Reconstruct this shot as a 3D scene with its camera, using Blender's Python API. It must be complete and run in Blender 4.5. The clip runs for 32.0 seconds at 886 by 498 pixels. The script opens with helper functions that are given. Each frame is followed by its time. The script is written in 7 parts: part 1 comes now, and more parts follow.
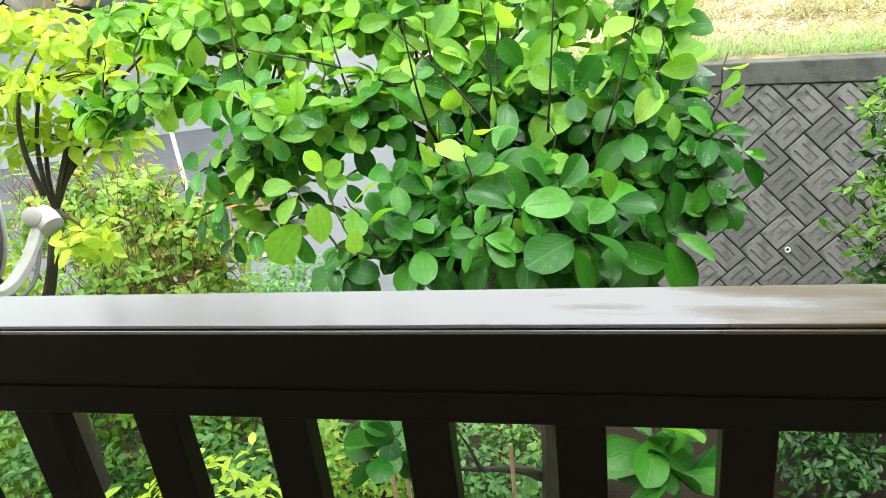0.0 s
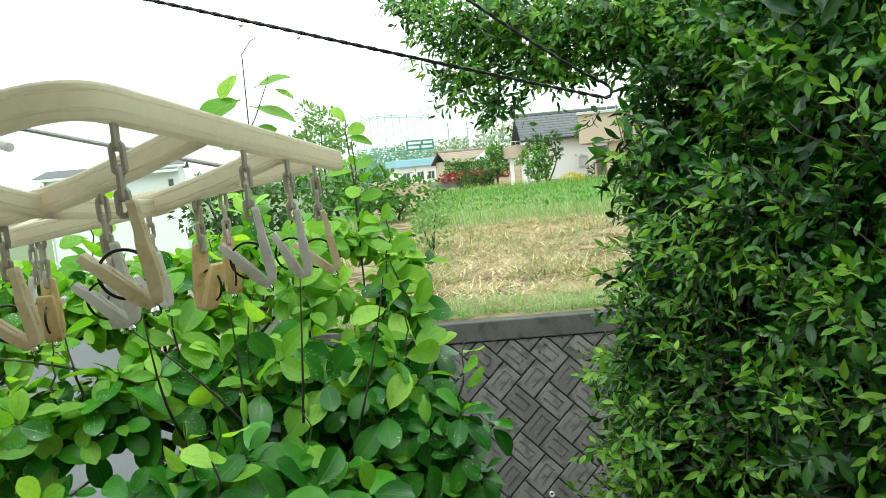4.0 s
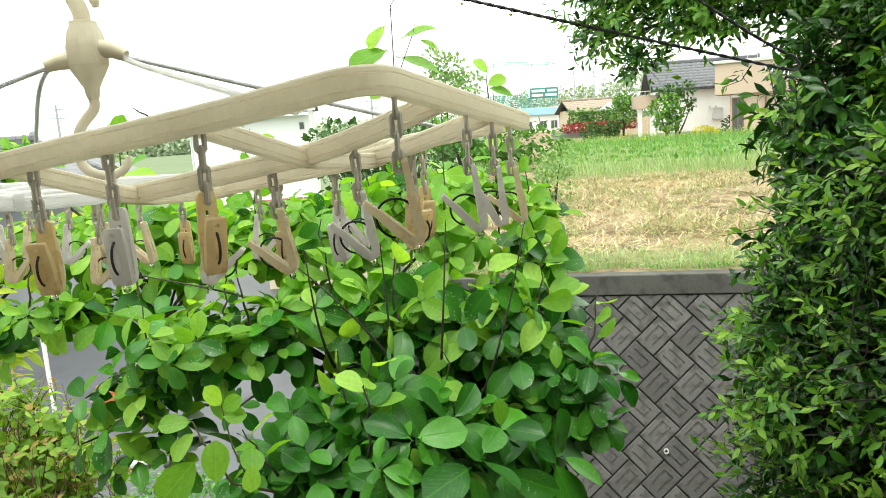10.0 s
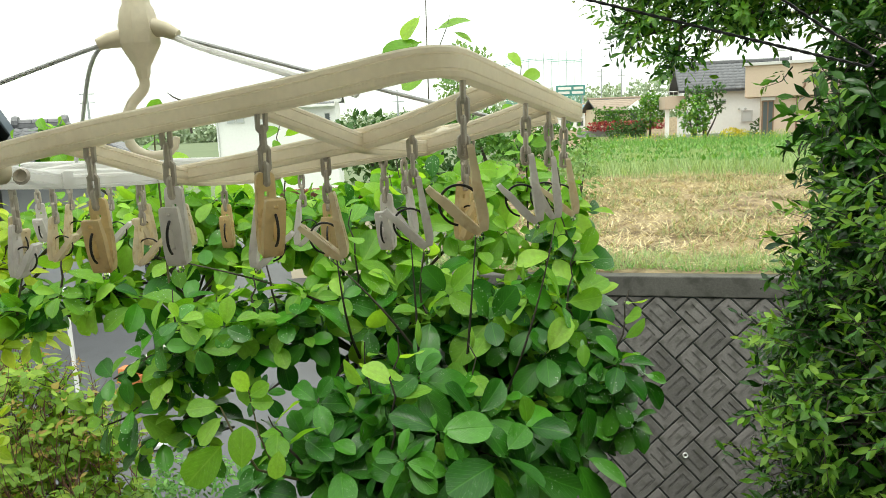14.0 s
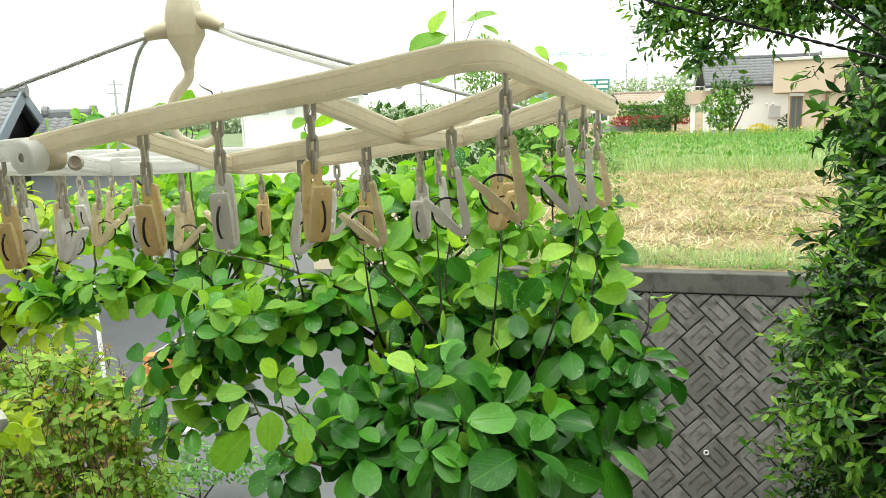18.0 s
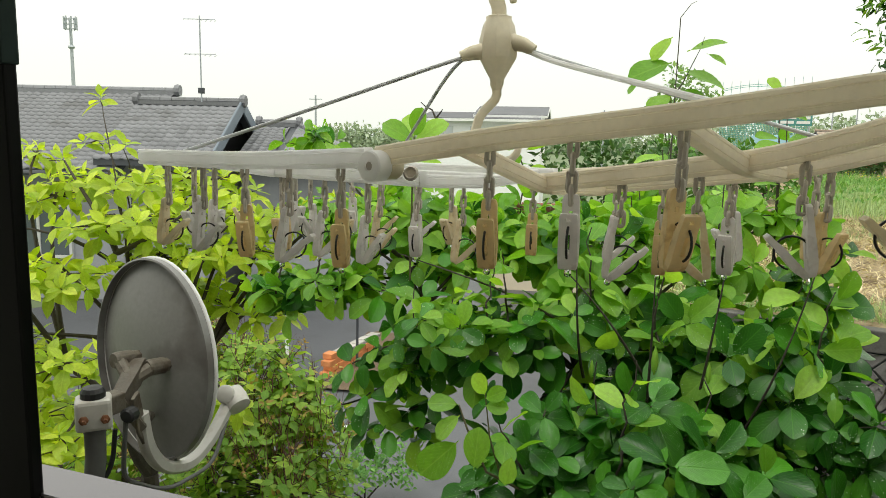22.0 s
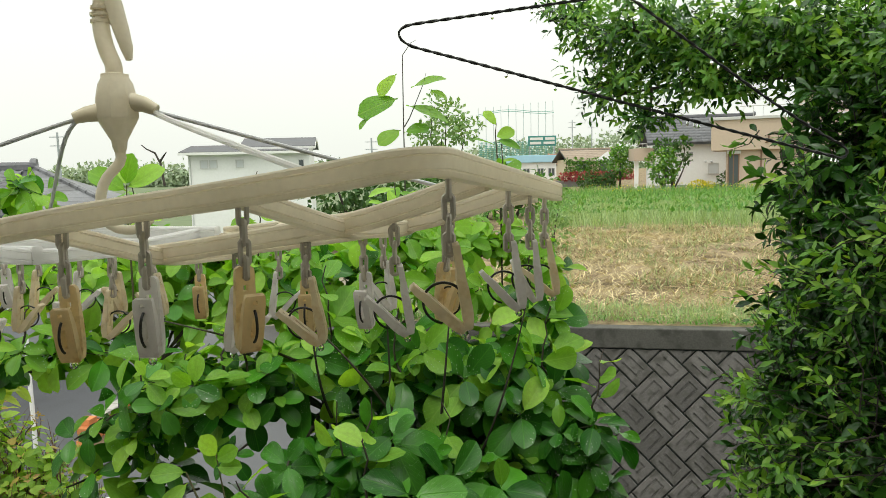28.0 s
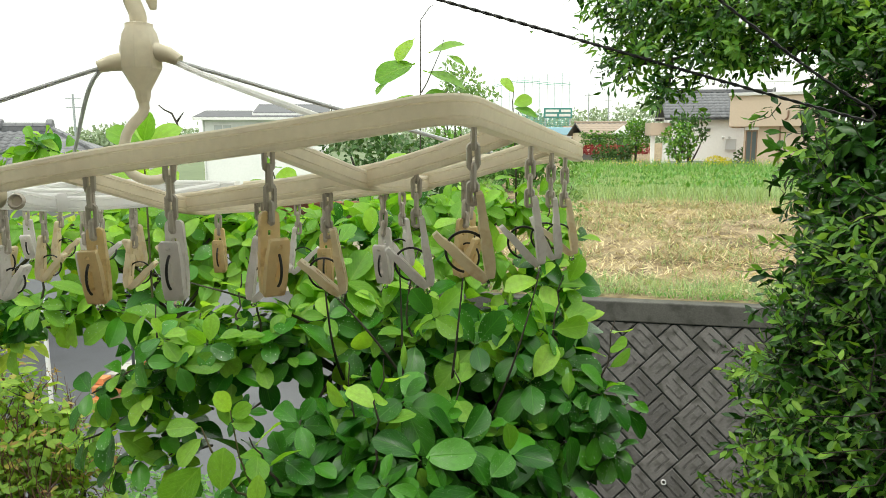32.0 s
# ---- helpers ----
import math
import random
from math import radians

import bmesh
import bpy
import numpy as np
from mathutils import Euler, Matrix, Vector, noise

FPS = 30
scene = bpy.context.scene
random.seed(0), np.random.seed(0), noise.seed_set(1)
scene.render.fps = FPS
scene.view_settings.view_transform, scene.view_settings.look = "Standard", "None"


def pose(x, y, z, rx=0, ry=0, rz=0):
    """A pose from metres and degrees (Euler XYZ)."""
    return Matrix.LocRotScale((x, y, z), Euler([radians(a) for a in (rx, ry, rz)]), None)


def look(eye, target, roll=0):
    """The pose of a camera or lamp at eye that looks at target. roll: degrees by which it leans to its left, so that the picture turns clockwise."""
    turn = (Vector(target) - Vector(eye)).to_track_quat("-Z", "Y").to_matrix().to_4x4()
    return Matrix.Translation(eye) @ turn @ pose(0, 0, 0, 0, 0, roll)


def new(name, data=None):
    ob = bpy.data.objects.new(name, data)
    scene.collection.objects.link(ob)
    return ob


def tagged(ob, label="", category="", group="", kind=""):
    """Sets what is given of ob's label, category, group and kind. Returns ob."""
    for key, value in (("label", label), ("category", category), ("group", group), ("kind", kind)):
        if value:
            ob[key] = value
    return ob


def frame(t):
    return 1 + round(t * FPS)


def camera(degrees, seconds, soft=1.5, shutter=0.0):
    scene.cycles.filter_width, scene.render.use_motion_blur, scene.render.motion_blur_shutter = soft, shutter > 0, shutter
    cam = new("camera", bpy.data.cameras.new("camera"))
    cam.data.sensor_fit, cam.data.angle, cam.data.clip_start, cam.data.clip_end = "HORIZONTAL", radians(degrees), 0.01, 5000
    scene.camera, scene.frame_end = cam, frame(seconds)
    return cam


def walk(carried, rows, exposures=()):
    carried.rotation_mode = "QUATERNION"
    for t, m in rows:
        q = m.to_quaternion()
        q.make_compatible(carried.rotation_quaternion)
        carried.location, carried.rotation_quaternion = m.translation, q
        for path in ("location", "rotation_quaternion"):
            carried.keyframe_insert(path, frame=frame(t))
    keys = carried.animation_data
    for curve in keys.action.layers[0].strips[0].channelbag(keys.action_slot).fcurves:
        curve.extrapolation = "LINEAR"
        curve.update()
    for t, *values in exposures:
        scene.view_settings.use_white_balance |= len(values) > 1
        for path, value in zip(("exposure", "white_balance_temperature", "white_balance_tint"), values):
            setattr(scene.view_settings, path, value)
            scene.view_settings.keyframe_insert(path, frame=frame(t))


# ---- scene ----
cam = camera(63.0, 32.0, soft=0.55)
PATH = [
    (0, (0.032, -0.0279, 5.0273), (-0.073, 1.4662, 4.3582), -7.2),
    (0.5, (0.0041, -0.0107, 5.0372), (-0.0246, 1.5219, 4.4533), -6.4),
    (1, (0.032, -0.0131, 5.0536), (0.0041, 1.5498, 4.5566), -5.6),
    (1.5, (0.023, -0.0197, 5.1036), (0.0107, 1.567, 4.6903), -4.3),
    (2, (-0.0205, -0.0402, 5.1391), (-0.0484, 1.5703, 4.8292), -3.0),
    (2.5, (0.0705, -0.0599, 5.1359), (0.2796, 1.5457, 4.8751), -4.9),
    (3, (0.1091, -0.0098, 5.1416), (0.5199, 1.5596, 4.9022), -5.7),
    (3.5, (0.1017, -0.0189, 5.1481), (0.5543, 1.5424, 4.9283), -5.8),
    (4, (0.1017, -0.018, 5.1509), (0.5617, 1.5457, 4.9664), -5.2),
    (4.5, (0.0877, -0.0189, 5.1902), (0.5666, 1.54, 5.0156), -4.1),
    (6.5, (0.0992, -0.0098, 5.1732), (0.5707, 1.5465, 4.9625), -1.9),
    (7, (0.0927, -0.0156, 5.1716), (0.5346, 1.5482, 4.9526), -2.0),
    (7.5, (0.082, -0.0164, 5.1658), (0.492, 1.5547, 4.9387), -1.9),
    (8, (0.0779, -0.0213, 5.1658), (0.4526, 1.5555, 4.9206), -1.6),
    (8.5, (0.0697, -0.0213, 5.1607), (0.3895, 1.5629, 4.8819), -2.1),
    (9, (0.0238, -0.0213, 5.1226), (0.2927, 1.5711, 4.8373), -2.7),
    (9.5, (0.0025, -0.0959, 5.1708), (0.2312, 1.5022, 4.883), -3.1),
    (10, (0.0049, -0.0968, 5.1725), (0.196, 1.508, 4.8945), -3.9),
    (10.5, (0.009, -0.0976, 5.1774), (0.1886, 1.5129, 4.9248), -3.7),
    (11, (0.0033, -0.0943, 5.1725), (0.1722, 1.5178, 4.924), -3.1),
    (11.5, (-0.0082, -0.1009, 5.1708), (0.1369, 1.5129, 4.9158), -2.5),
    (12, (-0.0262, -0.1066, 5.1684), (0.0845, 1.5096, 4.9142), -1.9),
    (12.5, (-0.0476, -0.1074, 5.1667), (0.0426, 1.5113, 4.9191), -1.6),
    (13, (-0.0508, -0.1058, 5.1823), (0.0492, 1.5104, 4.924), -1.8),
    (13.5, (-0.0336, -0.0853, 5.1782), (0.0845, 1.5285, 4.9068), -2.2),
    (14, (-0.0262, -0.0787, 5.1667), (0.1181, 1.5301, 4.8797), -2.3),
    (14.5, (-0.0353, -0.0845, 5.1643), (0.1287, 1.5178, 4.8559), -2.2),
    (16.5, (-0.0418, -0.0943, 5.1634), (0.082, 1.5129, 4.8592), -2.0),
    (17, (-0.0435, -0.0968, 5.1643), (0.073, 1.5113, 4.8641), -2.0),
    (17.5, (-0.0435, -0.0959, 5.1659), (0.0672, 1.5129, 4.8682), -2.0),
    (18, (-0.0435, -0.0976, 5.1659), (0.0525, 1.5121, 4.8658), -1.8),
    (18.5, (-0.0517, -0.1, 5.1634), (0.0082, 1.5113, 4.8641), -1.5),
    (19, (-0.0713, -0.105, 5.1487), (-0.1082, 1.5129, 4.8846), -1.4),
    (19.5, (-0.141, -0.0984, 5.1618), (-0.2911, 1.5162, 4.9158), -0.8),
    (20, (-0.2165, -0.1189, 5.1774), (-0.4723, 1.4858, 4.9576), 0.1),
    (20.5, (-0.214, -0.1082, 5.1708), (-0.5273, 1.4875, 4.9568), 0.4),
    (21, (-0.2058, -0.1025, 5.1684), (-0.5264, 1.4891, 4.9338), 0.7),
    (21.5, (-0.2025, -0.1017, 5.1675), (-0.501, 1.4924, 4.9248), 1.0),
    (22, (-0.1984, -0.0992, 5.1667), (-0.4781, 1.4973, 4.9199), 1.3),
    (22.5, (-0.1935, -0.0968, 5.1659), (-0.4551, 1.5022, 4.9158), 1.4),
    (23, (-0.1894, -0.0927, 5.1643), (-0.4313, 1.5096, 4.9109), 1.4),
    (23.5, (-0.1845, -0.0927, 5.1643), (-0.4059, 1.5121, 4.9084), 1.5),
    (24, (-0.1771, -0.0935, 5.1643), (-0.3731, 1.5145, 4.9084), 1.5),
    (24.5, (-0.1665, -0.0918, 5.1651), (-0.3321, 1.5195, 4.9084), 1.5),
    (25, (-0.1566, -0.0918, 5.1651), (-0.2837, 1.5236, 4.9076), 1.7),
    (25.5, (-0.146, -0.0902, 5.1634), (-0.2058, 1.5285, 4.9068), 1.9),
    (26, (-0.123, -0.0853, 5.1602), (-0.1009, 1.5359, 4.9117), 1.6),
    (26.5, (-0.0517, -0.0566, 5.1741), (0.0451, 1.5637, 4.9429), 1.0),
    (28.5, (-0.032, -0.0648, 5.2053), (0.187, 1.5506, 5.0257), -1.7),
    (29, (-0.0328, -0.0656, 5.2036), (0.1829, 1.5498, 5.0191), -1.6),
    (29.5, (-0.0344, -0.0672, 5.1995), (0.1804, 1.5465, 5.0068), -1.4),
    (30, (-0.0361, -0.0705, 5.1962), (0.1771, 1.5424, 4.9937), -1.2),
    (30.5, (-0.0353, -0.0689, 5.1954), (0.1722, 1.5441, 4.9806), -0.9),
    (31, (-0.0377, -0.0689, 5.193), (0.1656, 1.5432, 4.9666), -0.6),
    (32, (-0.0418, -0.0681, 5.188), (0.141, 1.5424, 4.9388), -0.2),
]
walk(cam, [(t, look(eye, target, roll)) for t, eye, target, roll in PATH], [(0, 0.63, 6250, 2), (1.0, 0.36, 6200, 2), (2.0, -0.08, 6150, -6), (3.0, -0.5, 6050, -6), (4.0, -0.3, 6150, -6), (6.5, -0.3, 6620, 2), (9.0, 0.03, 6490, 2), (10.0, 0.04, 6530, 2), (11.0, -0.22, 6620, 3), (13.0, -0.2, 6670, 3), (14.0, -0.32, 6620, 1), (17.0, -0.03, 6620, 1), (18.0, -0.01, 6620, 1), (19.0, 0.01, 6620, 1), (20.5, -0.71, 6720, 5), (24.0, -0.45, 6720, 5), (26.0, -0.25, 6720, 5), (28.5, -0.78, 6660, 4), (30.0, -0.76, 6640, 4), (31.0, -0.5, 6670, 4), (32.0, -0.4, 6620, 3)])

# ---------------------------------------------------------------- light
world = bpy.data.worlds.new("overcast_sky")
scene.world = world
world.use_nodes = True
wn, wl = world.node_tree.nodes, world.node_tree.links
sky = wn.new("ShaderNodeTexSky")
sky.sky_type, sky.sun_disc = "NISHITA", False
sky.sun_elevation, sky.sun_rotation = radians(67), radians(194)
sky.air_density, sky.dust_density, sky.ozone_density = 1.0, 6.0, 1.0
cloud = wn.new("ShaderNodeMix")
cloud.data_type = "RGBA"
cloud.inputs["Factor"].default_value = 0.88
# cloud cover, brighter overhead than at the horizon
up_co, up_sep, up_map, veil = wn.new("ShaderNodeTexCoord"), wn.new("ShaderNodeSeparateXYZ"), wn.new("ShaderNodeMapRange"), wn.new("ShaderNodeVectorMath")
up_map.inputs["To Min"].default_value, up_map.inputs["To Max"].default_value = 10.4, 19.5
veil.operation, veil.inputs[0].default_value = "SCALE", (1.0, 1.015, 0.975)
wl.new(up_co.outputs["Generated"], up_sep.inputs["Vector"])
wl.new(up_sep.outputs["Z"], up_map.inputs["Value"])
wl.new(up_map.outputs["Result"], veil.inputs["Scale"])
wl.new(veil.outputs["Vector"], cloud.inputs["B"])
wl.new(sky.outputs["Color"], cloud.inputs["A"])
wl.new(cloud.outputs["Result"], wn["Background"].inputs["Color"])
wn["Background"].inputs["Strength"].default_value = 0.165

sun_data = bpy.data.lights.new("sun", "SUN")
sun_data.energy, sun_data.angle, sun_data.color = 1.5, radians(20), (1.0, 0.97, 0.92)
sun = new("sun", sun_data)
sun.matrix_world = look((0, 0, 30), (3, 12, 0))

# ---------------------------------------------------------------- materials
M = {}


def mat(name, colour, rough=0.6, metal=0.0, vary=0.12, scale=6.0, fine=60.0, bump=0.15, spots=None, spot_amount=0.0, coat=0.0, dist=0.004):
    """A surface with two scales of colour variation, optional stains and a fine relief."""
    m = bpy.data.materials.new(name)
    m.use_nodes = True
    n, l = m.node_tree.nodes, m.node_tree.links
    b = n["Principled BSDF"]
    tc = n.new("ShaderNodeTexCoord")
    big, small = n.new("ShaderNodeTexNoise"), n.new("ShaderNodeTexNoise")
    big.inputs["Scale"].default_value, big.inputs["Detail"].default_value = scale, 5
    small.inputs["Scale"].default_value, small.inputs["Detail"].default_value = fine, 4
    for t in (big, small):
        l.new(tc.outputs["Object"], t.inputs["Vector"])
    info = n.new("ShaderNodeObjectInfo")
    add = n.new("ShaderNodeMath")
    add.operation = "ADD"
    l.new(big.outputs["Fac"], add.inputs[0])
    l.new(small.outputs["Fac"], add.inputs[1])
    add2 = n.new("ShaderNodeMath")
    add2.operation, add2.inputs[1].default_value = "MULTIPLY_ADD", 0.6
    l.new(info.outputs["Random"], add2.inputs[0])
    l.new(add.outputs[0], add2.inputs[2])
    ramp = n.new("ShaderNodeMapRange")
    ramp.inputs["From Min"].default_value, ramp.inputs["From Max"].default_value = 0.7, 2.0
    ramp.inputs["To Min"].default_value, ramp.inputs["To Max"].default_value = 1 - vary * 1.6, 1 + vary * 1.6
    l.new(add2.outputs[0], ramp.inputs["Value"])
    mul = n.new("ShaderNodeVectorMath")
    mul.operation = "SCALE"
    mul.inputs[0].default_value = colour[:3]
    l.new(ramp.outputs["Result"], mul.inputs["Scale"])
    colour_out = mul.outputs["Vector"]
    if spots:
        st = n.new("ShaderNodeTexNoise")
        st.inputs["Scale"].default_value, st.inputs["Detail"].default_value = scale * 1.7, 8
        l.new(tc.outputs["Object"], st.inputs["Vector"])
        cut = n.new("ShaderNodeMapRange")
        cut.inputs["From Min"].default_value, cut.inputs["From Max"].default_value = 0.62 - spot_amount * 0.3, 0.70 - spot_amount * 0.2
        l.new(st.outputs["Fac"], cut.inputs["Value"])
        mx = n.new("ShaderNodeMix")
        mx.data_type = "RGBA"
        mx.inputs["B"].default_value = (*spots, 1)
        l.new(cut.outputs["Result"], mx.inputs["Factor"])
        l.new(colour_out, mx.inputs["A"])
        colour_out = mx.outputs["Result"]
    l.new(colour_out, b.inputs["Base Color"])
    b.inputs["Roughness"].default_value, b.inputs["Metallic"].default_value = rough, metal
    b.inputs["Coat Weight"].default_value = coat
    if bump:
        bp = n.new("ShaderNodeBump")
        bp.inputs["Strength"].default_value, bp.inputs["Distance"].default_value = bump, dist
        l.new(small.outputs["Fac"], bp.inputs["Height"])
        l.new(bp.outputs["Normal"], b.inputs["Normal"])
    M[name] = m
    return m


def let_light_through(name, amount, tint):
    """Lets part of the light pass through a thin plastic."""
    m = M[name]
    n, l = m.node_tree.nodes, m.node_tree.links
    b, out = n["Principled BSDF"], n["Material Output"]
    tr, mix = n.new("ShaderNodeBsdfTranslucent"), n.new("ShaderNodeMixShader")
    tr.inputs["Color"].default_value = (*tint, 1)
    mix.inputs["Fac"].default_value = amount
    l.new(b.outputs["BSDF"], mix.inputs[1])
    l.new(tr.outputs["BSDF"], mix.inputs[2])
    l.new(mix.outputs["Shader"], out.inputs["Surface"])


def leaf_mat(name, dark, light, rough=0.4, trans=0.35, veins=14.0, tip=None, gloss=0.42):
    """Leaf blades: colour varies leaf by leaf, side veins and midrib follow the blade, light passes through."""
    m = bpy.data.materials.new(name)
    m.use_nodes = True
    n, l = m.node_tree.nodes, m.node_tree.links
    b, out = n["Principled BSDF"], n["Material Output"]
    geo, info, uv = n.new("ShaderNodeNewGeometry"), n.new("ShaderNodeObjectInfo"), n.new("ShaderNodeUVMap")
    add = n.new("ShaderNodeMath")
    l.new(geo.outputs["Random Per Island"], add.inputs[0])
    l.new(info.outputs["Random"], add.inputs[1])
    fr = n.new("ShaderNodeMath")
    fr.operation = "FRACT"
    l.new(add.outputs[0], fr.inputs[0])
    ramp = n.new("ShaderNodeValToRGB")
    ramp.color_ramp.elements[0].color, ramp.color_ramp.elements[1].color = (*dark, 1), (*light, 1)
    ramp.color_ramp.elements[1].position = 0.95
    mid = ramp.color_ramp.elements.new(0.6)
    mid.color = (*(a * 0.66 + b * 0.34 for a, b in zip(dark, light)), 1)
    if tip:
        e = ramp.color_ramp.elements.new(0.98)
        e.color = (*tip, 1)
    l.new(fr.outputs[0], ramp.inputs["Fac"])
    tc = n.new("ShaderNodeTexCoord")
    nz = n.new("ShaderNodeTexNoise")
    nz.inputs["Scale"].default_value, nz.inputs["Detail"].default_value = 9, 4
    l.new(tc.outputs["Object"], nz.inputs["Vector"])
    nf, both = n.new("ShaderNodeTexNoise"), n.new("ShaderNodeMix")
    nf.inputs["Scale"].default_value, nf.inputs["Detail"].default_value = 70, 3
    l.new(tc.outputs["Object"], nf.inputs["Vector"])
    both.inputs["Factor"].default_value = 0.42
    l.new(nz.outputs["Fac"], both.inputs["A"])
    l.new(nf.outputs["Fac"], both.inputs["B"])
    mr = n.new("ShaderNodeMapRange")
    mr.inputs["To Min"].default_value, mr.inputs["To Max"].default_value = 0.50, 1.50
    l.new(both.outputs["Result"], mr.inputs["Value"])
    sc = n.new("ShaderNodeVectorMath")
    sc.operation = "SCALE"
    l.new(ramp.outputs["Color"], sc.inputs[0])
    l.new(mr.outputs["Result"], sc.inputs["Scale"])
    # veins: v - |u| runs along the side veins
    sep = n.new("ShaderNodeSeparateXYZ")
    l.new(uv.outputs["UV"], sep.inputs["Vector"])
    au = n.new("ShaderNodeMath")
    au.operation = "ABSOLUTE"
    l.new(sep.outputs["X"], au.inputs[0])
    ph = n.new("ShaderNodeMath")
    ph.operation, ph.inputs[1].default_value = "MULTIPLY_ADD", -0.55
    l.new(au.outputs[0], ph.inputs[0])
    l.new(sep.outputs["Y"], ph.inputs[2])
    fq = n.new("ShaderNodeMath")
    fq.operation, fq.inputs[1].default_value = "MULTIPLY", veins * 6.2832
    l.new(ph.outputs[0], fq.inputs[0])
    sn = n.new("ShaderNodeMath")
    sn.operation = "SINE"
    l.new(fq.outputs[0], sn.inputs[0])
    rib = n.new("ShaderNodeMapRange")
    rib.inputs["From Min"].default_value, rib.inputs["From Max"].default_value = 0.0, 0.07
    rib.inputs["To Min"].default_value, rib.inputs["To Max"].default_value = 1.0, 0.0
    l.new(au.outputs[0], rib.inputs["Value"])
    vs = n.new("ShaderNodeMapRange")
    vs.inputs["From Min"].default_value, vs.inputs["From Max"].default_value = 0.80, 1.0
    vs.inputs["To Max"].default_value = 0.5
    l.new(sn.outputs[0], vs.inputs["Value"])
    mxv = n.new("ShaderNodeMath")
    mxv.operation = "MAXIMUM"
    l.new(rib.outputs["Result"], mxv.inputs[0])
    l.new(vs.outputs["Result"], mxv.inputs[1])
    vc = n.new("ShaderNodeMix")
    vc.data_type = "RGBA"
    vc.inputs["B"].default_value = (light[0] * 1.35, light[1] * 1.2, light[2] * 1.5, 1)
    half = n.new("ShaderNodeMath")
    half.operation, half.inputs[1].default_value = "MULTIPLY", 0.42
    l.new(mxv.outputs[0], half.inputs[0])
    l.new(half.outputs[0], vc.inputs["Factor"])
    l.new(sc.outputs["Vector"], vc.inputs["A"])
    l.new(vc.outputs["Result"], b.inputs["Base Color"])
    bp = n.new("ShaderNodeBump")
    bp.inputs["Strength"].default_value, bp.inputs["Distance"].default_value = 0.35, 0.002
    bp.invert = True
    l.new(mxv.outputs[0], bp.inputs["Height"])
    l.new(bp.outputs["Normal"], b.inputs["Normal"])
    b.inputs["Roughness"].default_value = rough
    b.inputs["Specular IOR Level"].default_value = gloss
    tr = n.new("ShaderNodeBsdfTranslucent")
    tcol = n.new("ShaderNodeVectorMath")
    tcol.operation = "MULTIPLY"
    tcol.inputs[1].default_value = (1.5, 1.45, 0.5)
    l.new(sc.outputs["Vector"], tcol.inputs[0])
    l.new(tcol.outputs["Vector"], tr.inputs["Color"])
    mix = n.new("ShaderNodeMixShader")
    mix.inputs["Fac"].default_value = trans
    l.new(b.outputs["BSDF"], mix.inputs[1])
    l.new(tr.outputs["BSDF"], mix.inputs[2])
    l.new(mix.outputs["Shader"], out.inputs["Surface"])
    M[name] = m
    return m


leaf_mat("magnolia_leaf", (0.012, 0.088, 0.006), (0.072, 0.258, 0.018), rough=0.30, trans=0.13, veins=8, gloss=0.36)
# young leaves, paled further to put light into the upper crown
leaf_mat("magnolia_young_light", (0.13, 0.33, 0.030), (0.37, 0.61, 0.085), rough=0.42, trans=0.46, veins=8)
leaf_mat("persimmon_leaf", (0.30, 0.45, 0.03), (0.64, 0.74, 0.10), rough=0.42, trans=0.45, veins=7)
leaf_mat("maple_leaf", (0.13, 0.28, 0.028), (0.38, 0.54, 0.075), rough=0.5, trans=0.4, veins=6, tip=(0.40, 0.30, 0.07))
leaf_mat("maple_young", (0.34, 0.20, 0.07), (0.52, 0.42, 0.13), rough=0.55, trans=0.4, veins=6)
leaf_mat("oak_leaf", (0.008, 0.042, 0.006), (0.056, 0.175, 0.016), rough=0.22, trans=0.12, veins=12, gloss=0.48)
# lighter oak leaves: young growth, also light put into the crown by colour
leaf_mat("oak_young_light", (0.045, 0.165, 0.018), (0.20, 0.39, 0.052), rough=0.24, trans=0.28, veins=12, gloss=0.6)
leaf_mat("oak_tip_light", (0.09, 0.25, 0.022), (0.27, 0.46, 0.06), rough=0.3, trans=0.35, veins=12)
leaf_mat("weed_leaf", (0.08, 0.22, 0.045), (0.21, 0.41, 0.11), rough=0.6, trans=0.35, veins=5)
leaf_mat("bed_leaf", (0.045, 0.14, 0.028), (0.15, 0.31, 0.075), rough=0.5, trans=0.25, veins=5)
leaf_mat("grass_blade", (0.21, 0.32, 0.15), (0.42, 0.55, 0.31), rough=0.7, trans=0.35, veins=0)
leaf_mat("straw_blade", (0.34, 0.265, 0.15), (0.78, 0.69, 0.47), rough=0.8, trans=0.2, veins=0)
leaf_mat("stubble_brown", (0.11, 0.065, 0.035), (0.40, 0.28, 0.16), rough=0.9, trans=0.1, veins=0)
leaf_mat("far_foliage", (0.045, 0.14, 0.02), (0.14, 0.30, 0.045), rough=0.7, trans=0.25, veins=0)
leaf_mat("far_foliage_dark", (0.03, 0.085, 0.02), (0.08, 0.17, 0.035), rough=0.7, trans=0.2, veins=0)
leaf_mat("pale_foliage", (0.15, 0.27, 0.10), (0.28, 0.42, 0.17), rough=0.7, trans=0.3, veins=0)
# hill leaves paled and greyed: distance haze as colour
leaf_mat("hazy_hill_foliage", (0.27, 0.35, 0.23), (0.42, 0.49, 0.34), rough=0.8, trans=0.1, veins=0)
leaf_mat("red_foliage", (0.20, 0.03, 0.04), (0.42, 0.08, 0.08), rough=0.7, trans=0.2, veins=0)
leaf_mat("yellow_flower", (0.55, 0.50, 0.03), (0.85, 0.75, 0.07), rough=0.7, trans=0.3, veins=0)
